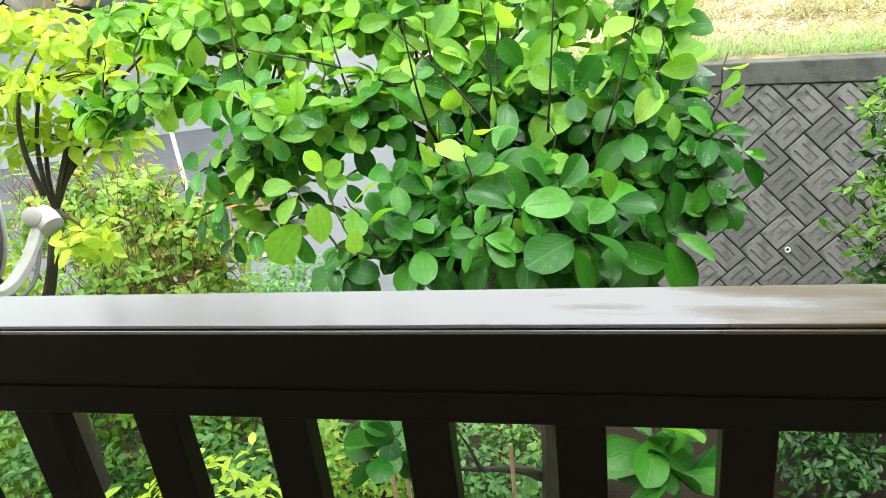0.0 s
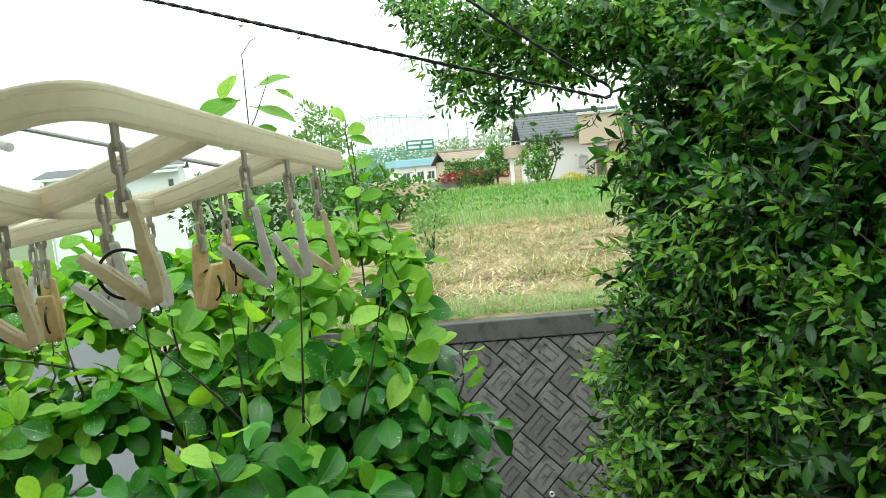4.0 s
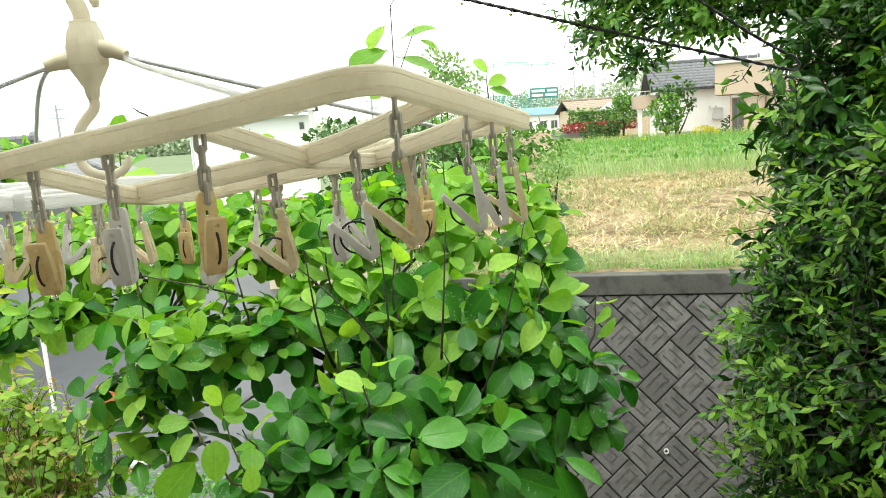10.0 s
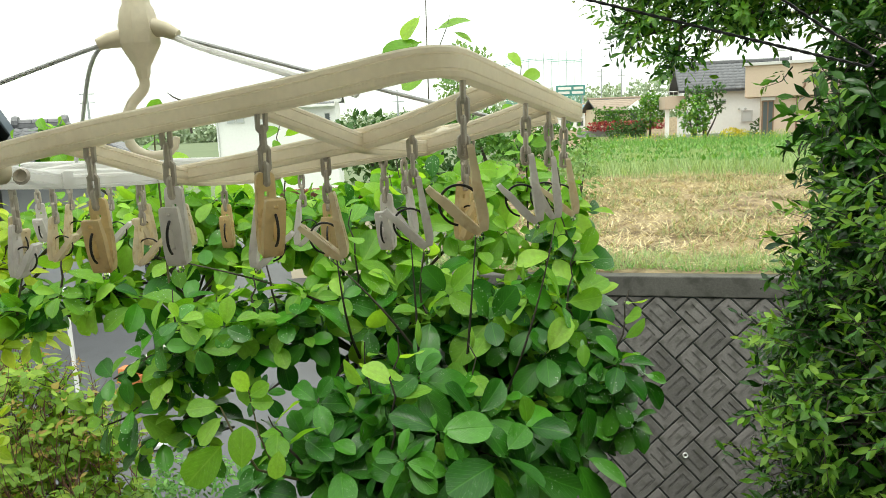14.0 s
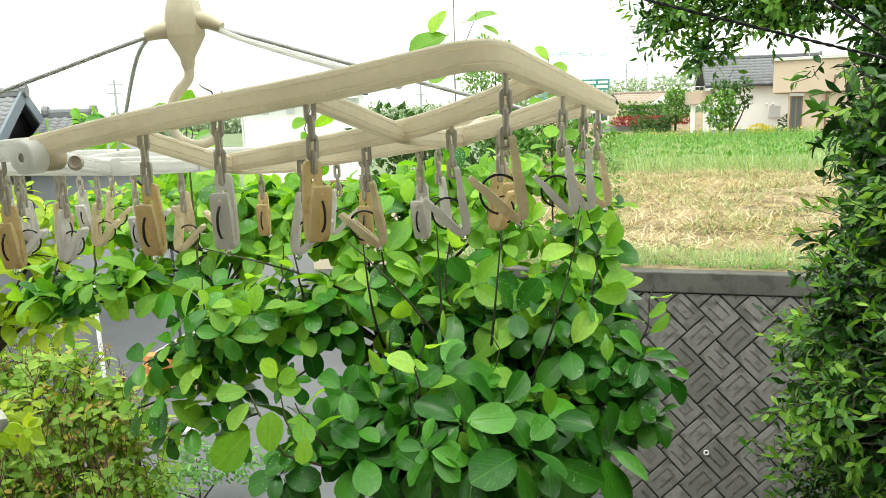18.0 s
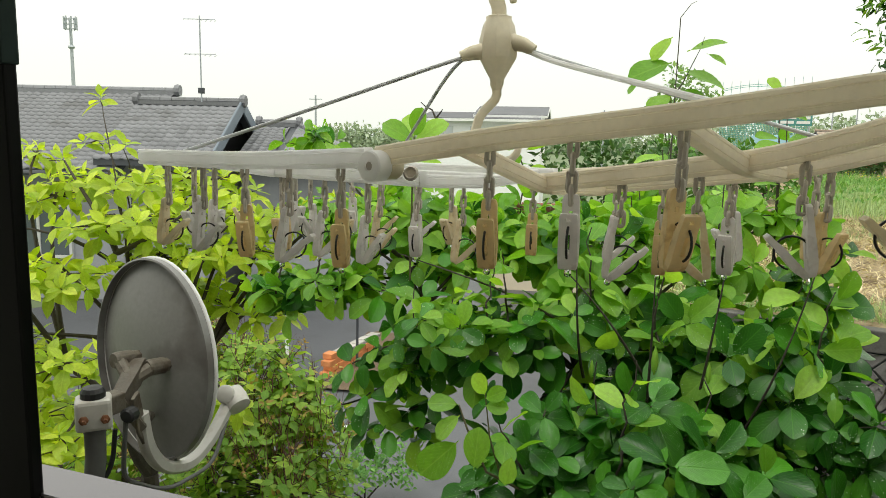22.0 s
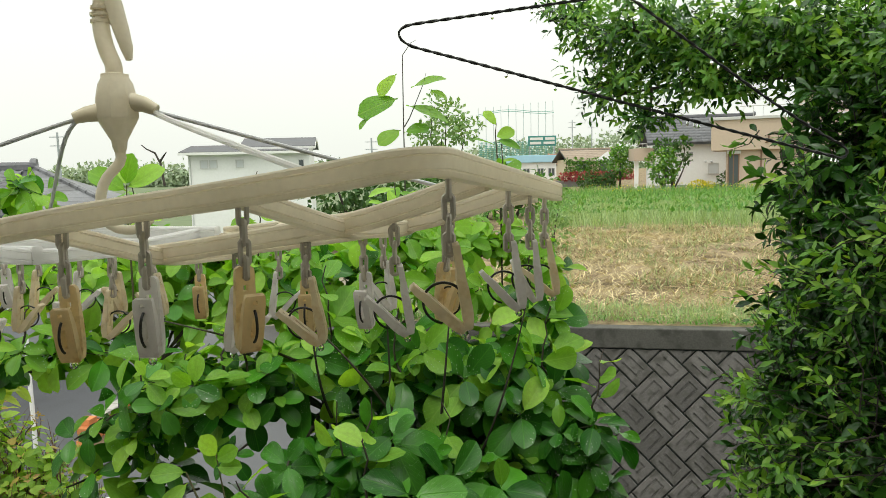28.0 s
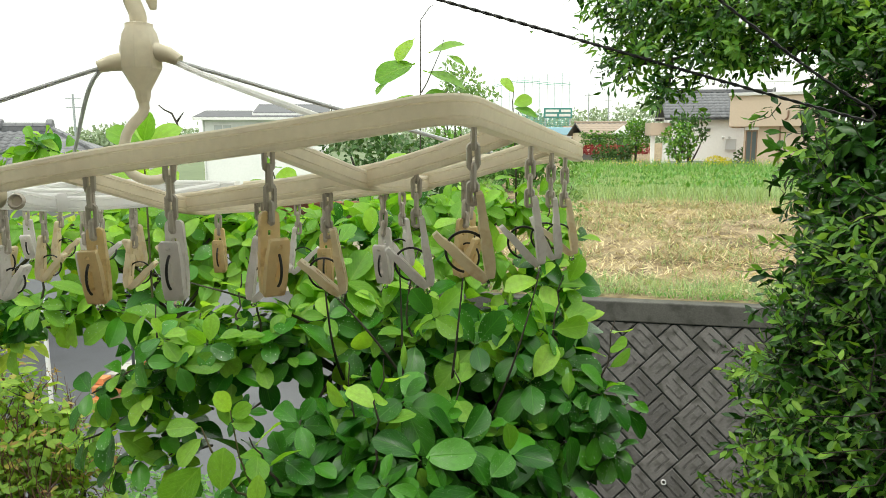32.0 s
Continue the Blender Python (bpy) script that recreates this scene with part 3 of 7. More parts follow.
def shell_points(rng, lobes, per_area, inner=0.55, flat=1.0):
    """Points scattered in the outer parts of ellipsoid lobes (x, y, z, rh, rv), with the outward way."""
    ps, ns, cs = [], [], []
    for x, y, z, rh, rv in lobes:
        n = max(3, int(per_area * (rh * rh + 2 * rh * rv) * 4))
        d = rng.normal(size=(n, 3))
        d /= np.linalg.norm(d, axis=1, keepdims=True)
        r = rng.uniform(inner ** 2, 1.15, size=(n, 1)) ** 0.5
        ps.append(np.array((x, y, z)) + d * r * np.array((rh, rh * flat, rv)))
        ns.append(d)
        cs.append(np.repeat(np.array([[x, y, z]]), n, axis=0))
    return np.concatenate(ps), np.concatenate(ns), np.concatenate(cs)


def limb(bm, a, b, r0, r1, rng, sag=0.1, n=7, sides=6):
    a, b = Vector(a), Vector(b)
    l = (b - a).length
    j = lambda: Vector(rng.normal(size=3)) * l * 0.07
    pts = bez(a, a.lerp(b, 0.33) + Vector((0, 0, sag * l)) + j(), a.lerp(b, 0.7) + Vector((0, 0, sag * l * 0.6)) + j(), b, n)
    sweep(bm, pts, [r0 + (r1 - r0) * i / n for i in range(n + 1)], sides)
    return pts

# ---------------------------------------------------------------- ground, road and terrace
STREET, FIELD = 1.15, 3.45
WALL_AT, WALL_TO = Vector((2.27, 7.38, 0)), Vector((0.946, -0.325, 0)).normalized()
WALL_IN = Vector((0.325, 0.946, 0)).normalized()


def on_field(s, q, z=FIELD):
    """A place s metres along the retaining wall and q metres behind its edge."""
    p = WALL_AT + WALL_TO * s + WALL_IN * q
    return Vector((p.x, p.y, z))


bm = bmesh.new()
for x0, x1 in ((-2000, 2000),):
    vs = [bm.verts.new(p) for p in ((x0, -1500, STREET - 0.03), (x1, -1500, STREET - 0.03), (x1, 2500, STREET - 0.03), (x0, 2500, STREET - 0.03))]
    bm.faces.new(vs)
tagged(part("ground", bm, "far_ground"), "low ground round the houses", "ground", kind="structure")


def sheet(name, corners, z, material, label, category, nx=2, ny=2, rough=0.0, seed=0):
    bm = bmesh.new()
    a, b, c, d = (Vector((*p, z)) for p in corners)
    g = [[bm.verts.new(a.lerp(b, i / nx).lerp(d.lerp(c, i / nx), j / ny) + Vector((0, 0, rough * noise.noise(Vector((i * 0.7, j * 0.7, seed)))))) for i in range(nx + 1)] for j in range(ny + 1)]
    for j in range(ny):
        for i in range(nx):
            bm.faces.new((g[j][i], g[j][i + 1], g[j + 1][i + 1], g[j + 1][i]))
    return tagged(part(name, bm, material), label, category, kind="structure")


sheet("road", ((-16, 7.4), (4.6, 4.6), (0.9, 8.6), (-0.6, 34)), STREET, "asphalt", "wet grey asphalt road and parking area", "road", 12, 12, 0.012, 3)
sheet("garden_bed", ((-9, -0.5), (9, -0.5), (9, 5.2), (-9, 7.6)), STREET + 0.03, "shaded_earth", "brown garden soil below the balcony, shade put into its colour", "ground", 36, 18, 0.08, 7)

# raised field behind the retaining wall
bm = bmesh.new()
S = [-1.9 + 0.6 * i for i in range(28)] + [15 + 5 * 1.25 ** i for i in range(17)]
Q = [0.13 + 0.5 * j for j in range(28)] + [14.5 + 4 * 1.3 ** j for j in range(16)]
grid = []
for q in Q:
    row = []
    for s in S:
        p = on_field(s - 0.12 * q * (s < -1.3), q)
        h = 0.05 * noise.noise(Vector((s * 0.8, q * 0.8, 0))) + 0.10 * noise.noise(Vector((s * 0.15, q * 0.15, 4))) if q > 0.6 else 0.0
        row.append(bm.verts.new(p + Vector((0, 0, h))))
    grid.append(row)
for a, b in zip(grid, grid[1:]):
    for i in range(len(S) - 1):
        bm.faces.new((a[i], a[i + 1], b[i + 1], b[i]))
low = [bm.verts.new((v.co.x, v.co.y, STREET - 0.02)) for v in [r[0] for r in grid]]
for i in range(len(grid) - 1):
    bm.faces.new((grid[i][0], grid[i + 1][0], low[i + 1], low[i]))
me = part("field", bm, "field_soil")
smooth(me.data)
tagged(me, "raised field with mown dry straw and soil", "field", kind="structure")


def straw_layer(name, rng, n, s0, s1, q0, q1, shape, material, tilt, size, label, category, edge=0.0, lift=0.02, clump=0.0):
    s, q = rng.uniform(s0, s1, n), rng.uniform(q0, q1, n)
    if clump:
        keep = np.array([noise.noise(Vector((a * 0.9, b * 0.9, 11))) + 0.5 * noise.noise(Vector((a * 3, b * 3, 5))) > clump for a, b in zip(s, q)])
        s, q = s[keep], q[keep]
        n = len(s)
    s = s - 0.12 * q * (s < -1.3)
    pos = np.array([on_field(a, b, FIELD + lift) for a, b in zip(s, q)])
    pos[:, 2] += 0.05 * np.array([noise.noise(Vector((a * 0.8, b * 0.8, 0))) for a, b in zip(s, q)]) * (q > 0.6)
    ang = rng.uniform(0, 2 * np.pi, n)
    t = np.radians(rng.uniform(*tilt, n))
    axis = np.stack([np.cos(ang) * np.cos(t), np.sin(ang) * np.cos(t), np.sin(t)], 1)
    nor = np.stack([-np.cos(ang) * np.sin(t), -np.sin(ang) * np.sin(t), np.cos(t)], 1) + rng.normal(size=(n, 3)) * 0.3
    rot = frames_from(pos, axis, nor, rng.uniform(*size, n))
    ob = joined_leaves(name, shape, material, pos, rot, None)
    return tagged(ob, label, category, kind="stuff")


rng = np.random.default_rng(5)
blade = leaf_shape(1.0, 0.036, broad=0.35, fold=0.1, droop=0.25, rows=3)
strip = leaf_shape(1.0, 0.08, broad=0.5, fold=0.0, droop=0.05, rows=2)
straw_layer("straw", rng, 62000, -1.9, 9.5, 0.4, 11.5, strip, "straw_blade", (-4, 34), (0.08, 0.24), "cut dry straw lying on the field", "straw")
straw_layer("straw_heap", rng, 34000, -1.9, 9.5, 0.8, 12, strip, "straw_blade", (-2, 48), (0.08, 0.24), "heaps of dry mown straw on the field", "straw", lift=0.09, clump=0.12)
straw_layer("stubble", rng, 40000, -1.9, 9.0, 1.2, 11.0, strip, "stubble_brown", (-2, 45), (0.05, 0.16), "matted brown stubble between the straw", "stubble", lift=0.09, clump=0.02)
straw_layer("short_grass", rng, 9500, -1.9, 9.0, 0.13, 0.9, blade, "grass_blade", (35, 88), (0.07, 0.2), "short green grass along the edge of the field", "grass")
straw_layer("grass_tuft", rng, 34000, -1.9, 10, 0.5, 11.5, blade, "grass_blade", (35, 85), (0.10, 0.26), "green regrowth between the cut straw", "grass", clump=0.02)
straw_layer("tall_grass", rng, 26000, -1.9, 17, 11.2, 23, blade, "grass_blade", (55, 88), (0.28, 0.58), "tall green grass on the far half of the field", "grass")
straw_layer("tall_weeds", rng, 14000, -1.9, 26, 22, 34, blade, "weed_leaf", (40, 88), (0.35, 0.75), "tall green weeds before the houses", "weeds")
wide = leaf_shape(1.0, 0.34, broad=0.5, fold=0.2, droop=0.2, rows=2)
straw_layer("edge_weeds", rng, 2600, -1.9, 9.0, 0.10, 0.42, wide, "weed_leaf", (10, 75), (0.03, 0.08), "small dark weeds over the edge of the coping", "weeds", clump=-0.1)
straw_layer("weed_patch", rng, 14000, -1.9, 17, 13.0, 24, wide, "weed_leaf", (20, 80), (0.10, 0.24), "lumpy leafy weeds in the tall grass", "weeds", lift=0.35, clump=0.02)
straw_layer("rape_flowers", rng, 700, 0, 16, 22, 33, leaf_shape(1, 0.8, rows=2), "yellow_flower", (0, 60), (0.04, 0.07), "small yellow flowers over the weeds", "flowers", lift=0.6)

# ---------------------------------------------------------------- retaining wall of herringbone blocks
BATTER = math.atan(0.3)
UP = (Vector((0, 0, 1)) * math.cos(BATTER) + WALL_IN * math.sin(BATTER)).normalized()
OUT = WALL_TO.cross(UP).normalized()
if OUT.y > 0:
    OUT = -OUT
TOP = 3.235
W0 = WALL_AT + Vector((0, 0, TOP)) - WALL_IN * 0.0
S0, S1, DEEP = -1.9, 7.5, 2.35
wall = thing("retaining_wall", on_field(0, 0, STREET), "grey precast concrete retaining wall with herringbone blocks", "wall", kind="structure")
base = wall.location.copy()
wall_frame = Matrix((WALL_TO, UP, OUT)).transposed().to_4x4()
wall_frame.translation = W0 - base
bm = boxed(S0, S1, -DEEP, 0.0, -0.5, -0.032, m=wall_frame)
part("backing", bm, "block_joint", wall, "dark recessed joints")
bm = bmesh.new()
cope = Matrix((WALL_TO, WALL_IN, Vector((0, 0, 1)))).transposed().to_4x4()
cope.translation = WALL_AT - base
box(bm, S0, S1, -0.02, 0.16, TOP, FIELD + 0.005, 0.012, m=cope)
part("coping", bm, "concrete_dark", wall, "dark wet concrete coping beam")
bm = boxed(-0.1, 0.25, 0.3, 26, STREET, FIELD + 0.02, m=cope @ Matrix.Translation((S0, 0, 0)) @ Matrix.Rotation(radians(7), 4, "Z"))
part("return_wall", bm, "concrete_dark", wall)

BL, BW, JOINT = 0.352, 0.25, 0.006


def block_mesh(flip):
    """A concrete block with a bevelled rim and a U-shaped channel sunk in its face; x is its long side."""
    bm = bmesh.new()
    x = [0, 0.009, 0.074, 0.100, 0.252, 0.278, BL - 2 * JOINT - 0.009, BL - 2 * JOINT]
    y = [0, 0.009, 0.060, 0.086, 0.156, 0.182, BW - 2 * JOINT - 0.009, BW - 2 * JOINT]
    low = lambda i, j: (2 <= i <= 4 and j in (2,)) or (2 <= i <= 4 and j == 4) or (i == (2 if flip else 4) and 2 <= j <= 4)
    edge = lambda i, n: -0.010 if i in (0, n) else 0.0
    vs = {}
    def vert(i, j, d):
        k = (i, j, d)
        if k not in vs:
            vs[k] = bm.verts.new((x[i], y[j], min(edge(i, 7), edge(j, 7)) + d))
        return vs[k]
    for i in range(7):
        for j in range(7):
            d = -0.013 if low(i, j) else 0.0
            bm.faces.new((vert(i, j, d), vert(i + 1, j, d), vert(i + 1, j + 1, d), vert(i, j + 1, d)))
            for di, dj, a, b in ((1, 0, (1, 0), (1, 1)), (0, 1, (1, 1), (0, 1)), (-1, 0, (0, 1), (0, 0)), (0, -1, (0, 0), (1, 0))):
                if d < 0 and not low(i + di, j + dj):
                    p, q = (i + a[0], j + a[1]), (i + b[0], j + b[1])
                    bm.faces.new((vert(*p, 0.0), vert(*q, 0.0), vert(*q, d), vert(*p, d)))
    rim = [e for e in bm.edges if e.is_boundary]
    r = bmesh.ops.extrude_edge_only(bm, edges=rim)
    bmesh.ops.translate(bm, vec=(0, 0, -0.04), verts=[v for v in r["geom"] if isinstance(v, bmesh.types.BMVert)])
    bmesh.ops.recalc_face_normals(bm, faces=bm.faces)
    me = bpy.data.meshes.new("block")
    bm.to_mesh(me)
    bm.free()
    me.materials.append(M["block_concrete"])
    return me


blocks = [block_mesh(False), block_mesh(True)]
brng = random.Random(4)
turn = Matrix.Rotation(radians(45), 4, "Z")
for i in range(-14, 22):
    for k in range(-10, 4):
        for kind in (0, 1):
            px, py = k * BL + i * BW, k * BL - i * BW
            if kind == 0:
                m = Matrix.Translation((px + JOINT, py + JOINT, 0))
                mid = (px + BL / 2, py + BW / 2)
            else:
                m = Matrix.Translation((px + BL - JOINT, py + BW + JOINT, 0)) @ Matrix.Rotation(radians(90), 4, "Z")
                mid = (px + BL - BW / 2, py + BW + BL / 2)
            c = turn @ Vector((*mid, 0))
            off = Vector((0.13, -0.16, 0))
            c = c + off
            if not (S0 + 0.1 < c.x < S1 - 0.1 and -DEEP < c.y < 0.12):
                continue
            me = blocks[kind]
            mm = Matrix.Translation(off + Vector((0, 0, brng.uniform(-0.006, 0.004)))) @ turn @ m
            if c.y > -0.24:
                bm = bmesh.new()
                bm.from_mesh(me)
                bm.transform(mm)
                bmesh.ops.bisect_plane(bm, geom=bm.verts[:] + bm.edges[:] + bm.faces[:], plane_co=(0, -0.012, 0), plane_no=(0, 1, 0), clear_outer=True)
                if len(bm.faces):
                    part("block", bm, "block_concrete", wall).matrix_basis = wall_frame
                else:
                    bm.free()
                continue
            place("block", me, None, wall, m=wall_frame @ mm)
bm = bmesh.new()
ring = [(0.026, -0.03), (0.026, 0.03), (0.019, 0.03), (0.019, -0.03)]
lathe(bm, ring, 16)
pipe = part("weep_pipe", bm, "paint_white", wall, "short white plastic drain pipe")
pipe.matrix_basis = wall_frame @ Matrix.Translation((0.93, -1.63, 0.01))

# ---------------------------------------------------------------- houses
def gable_roof(name, parent, x0, x1, y, half, ridge, eave, material, over=0.35, tile=(0.27, 0.24), single=0, base=Vector()):
    """Two tiled slopes on a ridge along x, with laid courses of curved tiles."""
    bm = bmesh.new()
    for sgn in (-1, 1):
        a = [(x0 - over, y, ridge), (x1 + over, y, ridge), (x1 + over, y + sgn * half, eave), (x0 - over, y + sgn * half, eave)]
        top = [bm.verts.new(p) for p in a]
        bot = [bm.verts.new((p[0], p[1], p[2] - 0.14)) for p in a]
        bm.faces.new(top if sgn > 0 else top[::-1])
        bm.faces.new(bot if sgn < 0 else bot[::-1])
        for i in range(4):
            bm.faces.new((top[i], top[(i + 1) % 4], bot[(i + 1) % 4], bot[i]))
    bmesh.ops.recalc_face_normals(bm, faces=bm.faces)
    roof = part("roof", bm, "trim_dark", parent)
    # curved tiles on the slope that faces the street
    tw, tl = tile
    slope = Vector((0, half, ridge - eave))
    run = slope.length
    slope.normalize()
    nor = Vector((1, 0, 0)).cross(slope)
    v, f = [], []
    for j in range(2):
        for i in range(7):
            u = i / 6
            h = 0.017 * math.cos(2 * math.pi * u) + (0.03 if j == 0 else 0.012)
            v.append((u * tw, j * (tl + 0.04), h))
    for i in range(6):
        f.append((i, i + 1, i + 8, i + 7))
    k = len(v)
    v += [(p[0], p[1], p[2] - 0.03) for p in v[:7]]
    for i in range(6):
        f.append((k + i, k + i + 1, i + 1, i))
    me = bpy.data.meshes.new("tile")
    me.from_pydata(v, [], f)
    me.polygons.foreach_set("use_smooth", [True] * len(me.polygons))
    me.materials.append(M[material])
    rows, cols = int(run / tl), int((x1 - x0 + 2 * over) / tw)
    rot = Matrix((Vector((1, 0, 0)), slope, nor)).transposed().to_4x4()
    rest_v, rest_f = [], []
    count = 0
    for r in range(rows):
        for c in range(cols - 1, -1, -1):
            o = Vector((x0 - over + c * tw, y - half, eave)) + slope * (r * tl - 0.02) + nor * 0.008
            if count < single:
                m = rot.copy()
                m.translation = o
                place("tile", me, None, roof, m=m)
                count += 1
            else:
                n0 = len(rest_v)
                rest_v += [tuple(rot @ Vector(p) + o) for p in v]
                rest_f += [tuple(n0 + a for a in q) for q in f]
    if rest_v:
        big = bpy.data.meshes.new("tile_layer")
        big.from_pydata(rest_v, [], rest_f)
        big.polygons.foreach_set("use_smooth", [True] * len(big.polygons))
        tagged(place("tile_layer", big, material, roof), kind="stuff")
    # ridge caps
    bm = bmesh.new()
    n = max(2, int((x1 - x0 + 2 * over) / 0.3))
    for i in range(n):
        a = x0 - over + (x1 - x0 + 2 * over) * i / n
        sweep(bm, [(a, y, ridge + 0.09), (a + (x1 - x0 + 2 * over) / n * 0.97, y, ridge + 0.09)], 0.085, 8)
    box(bm, x0 - over, x1 + over, y - 0.10, y + 0.10, ridge - 0.03, ridge + 0.07)
    for e in (x0 - over - 0.02, x1 + over + 0.02):
        lathe(bm, [(0.15, -0.07), (0.17, 0), (0.15, 0.07)], 10, Matrix.Translation((e, y, ridge + 0.10)) @ Matrix.Rotation(radians(90), 4, "Y"))
    part("ridge", bm, material, parent)
    return roof


def window(parent, x, z, w, h, y, frame_mat="frame_light", name="window", mullion=True):
    """A framed pane set in the street face at y (facing -y)."""
    bm = bmesh.new()
    t = min(0.07, w * 0.12)
    for a in ((x, x + w, z, z + t), (x, x + w, z + h - t, z + h), (x, x + t, z + t, z + h - t), (x + w - t, x + w, z + t, z + h - t)):
        box(bm, a[0], a[1], y - 0.07, y + 0.03, a[2], a[3])
    if mullion:
        box(bm, x + w / 2 - t / 2, x + w / 2 + t / 2, y - 0.06, y + 0.03, z + t, z + h - t)
    ob = part(name, bm, frame_mat, parent)
    part("pane", boxed(x + t, x + w - t, y - 0.03, y - 0.015, z + t, z + h - t), "window_glass", ob)
    return ob


# the tiled house across the road
house = thing("tiled_house", (-14, 17.5, STREET), "low house with a grey curved-tile roof", "house")
house.rotation_euler = (0, 0, radians(8.5))
gable_roof("roof", house, -9.0, 2.9, 0.35, 3.6, 6.20 - STREET, 4.30 - STREET, "roof_tile", tile=(0.22, 0.2), single=200)
gable_roof("roof", house, 3.05, 5.05, -0.85, 2.4, 5.90 - STREET, 4.55 - STREET, "roof_tile", tile=(0.22, 0.2), single=90)
bm = boxed(-8.8, 2.8, -2.6, 3.4, 0, 3.1)
part("wall", bm, "wall_grey", house)
part("wall", boxed(2.8, 4.95, -2.6, 1.0, 0, 3.3), "wall_grey", house)
# flat black triangle for the recess under the barge boards, its shade as colour
bm = bmesh.new()
vs = [bm.verts.new(p) for p in ((5.17, -3.05, 3.42), (5.17, -0.85, 4.66), (5.17, 1.35, 3.42), (5.11, -3.05, 3.42), (5.11, -0.85, 4.66), (5.11, 1.35, 3.42))]
bm.faces.new(vs[:3])
bm.faces.new(vs[3:][::-1])
part("gable", bm, "post_black", house)
for a, b in (((5.40, -0.85, 4.74), (5.40, -3.3, 3.36)), ((5.40, -0.85, 4.74), (5.40, 1.6, 3.36))):
    d = (Vector(b) - Vector(a)).normalized()
    bm = sweep(bmesh.new(), [a, b], 0.1, flat=(0.06, 0.30))
    part("barge_board", bm, "gable_blue", house)
for x in (-6.5, -3.2, 0.2):
    window(house, x, 1.0, 1.6, 1.3, -2.62)
part("gutter", sweep(bmesh.new(), [(-9.3, -3.3, 3.08), (3.2, -3.3, 3.05)], 0.06, 8), "trim_dark", house)
# the lower wing, whose roof runs against the gable and ends in a hip
WING, EAVE2 = 5.42 - STREET, 4.42 - STREET
part("wall", boxed(5.5, 8.3, -1.4, 2.6, 0, 3.2), "wall_grey", house)
gable_roof("roof", house, 5.78, 6.15, 0.6, 2.6, WING, EAVE2, "roof_tile", tile=(0.22, 0.2), single=40)
bm = bmesh.new()
corner = [Vector(q) for q in ((6.50, 0.6, WING), (6.50, -2.0, EAVE2), (8.8, -2.0, EAVE2), (8.8, 3.2, EAVE2), (6.50, 3.2, EAVE2))]
up = [bm.verts.new(q) for q in corner]
low = [bm.verts.new(q - Vector((0, 0, 0.14))) for q in corner]
for a, b, c in ((0, 1, 2), (0, 2, 3), (0, 3, 4)):
    bm.faces.new((up[a], up[b], up[c]))
    bm.faces.new((low[c], low[b], low[a]))
for a, b in ((0, 1), (1, 2), (2, 3), (3, 4), (4, 0)):
    bm.faces.new((up[b], up[a], low[a], low[b]))
bmesh.ops.recalc_face_normals(bm, faces=bm.faces)
hip = part("hip_roof", bm, "roof_tile", house)
for k in range(11):
    f0, f1 = k / 11, (k + 0.9) / 11
    part("hip_cap", sweep(bmesh.new(), [corner[2].lerp(corner[0], f0) + Vector((0, 0, 0.05)), corner[2].lerp(corner[0], f1) + Vector((0, 0, 0.06))], 0.07, 7), "roof_tile", hip)
for k in range(12):
    f = (k + 0.5) / 12.5
    wide = 2.3 * (1 - f)
    part("tile_course", boxed(6.50, 6.50 + wide, -0.015, 0.20, 0, 0.028, 0.006, m=Matrix.Translation((0, -2.0 + 2.6 * f, EAVE2 + (WING - EAVE2) * f + 0.01)) @ Matrix.Rotation(math.atan2(WING - EAVE2, 2.6), 4, "X")), "roof_tile", hip)


def aerial(at, height, label, big=1.0):
    """A rooftop television aerial on its mast."""
    t = thing("tv_aerial", at, label, "aerial")
    part("mast", sweep(bmesh.new(), [(0, 0, 0), (0, 0, height)], 0.018 * big, 6), "steel_far", t)
    for z, n, l, w in ((height * 0.95, 8, 0.36, 0.20), (height * 0.55, 7, 0.36, 0.30)):
        turn = Matrix.Translation((0, 0, z)) @ Matrix.Rotation(radians(35), 4, "Z")
        boom = part("antenna", sweep(bmesh.new(), [turn @ Vector((-l, 0, 0)), turn @ Vector((l, 0, 0.04))], 0.010 * big, 5), "steel_far", t)
        for i in range(n):
            x = -l + 2 * l * i / (n - 1)
            ww = w * (0.5 + 0.5 * abs(i - n * 0.3) / n)
            part("element", sweep(bmesh.new(), [turn @ Vector((x, -ww, 0)), turn @ Vector((x, ww, 0))], 0.006 * big, 4), "steel_far", boom)
    bm = boxed(-0.07, 0.07, -0.05, 0.05, height * 0.1, height * 0.1 + 0.14, 0.01)
    part("amplifier_box", bm, "trim_dark", t)
    return t


aerial((-9.25, 16.7, 5.93), 2.05, "thin television aerial on the tiled roof ridge")

tower = thing("radio_tower", (-63, 84, STREET), "grey steel radio mast with an aerial platform", "tower")
part("mast", sweep(bmesh.new(), [(0, 0, 0), (0, 0, 17.6)], [0.32, 0.16], 10), "steel_far", tower)
for z in (16.6, 17.2, 17.8):
    part("platform_ring", sweep(bmesh.new(), [(0.75 * math.cos(a * math.pi / 6), 0.75 * math.sin(a * math.pi / 6), z) for a in range(12)], 0.05, 4, closed=True), "steel_far", tower)
for a in range(8):
    part("panel_antenna", sweep(bmesh.new(), [(0.75 * math.cos(a * math.pi / 4), 0.75 * math.sin(a * math.pi / 4), 16.5), (0.75 * math.cos(a * math.pi / 4), 0.75 * math.sin(a * math.pi / 4), 18.1)], 0.08, 4), "steel_far", tower)
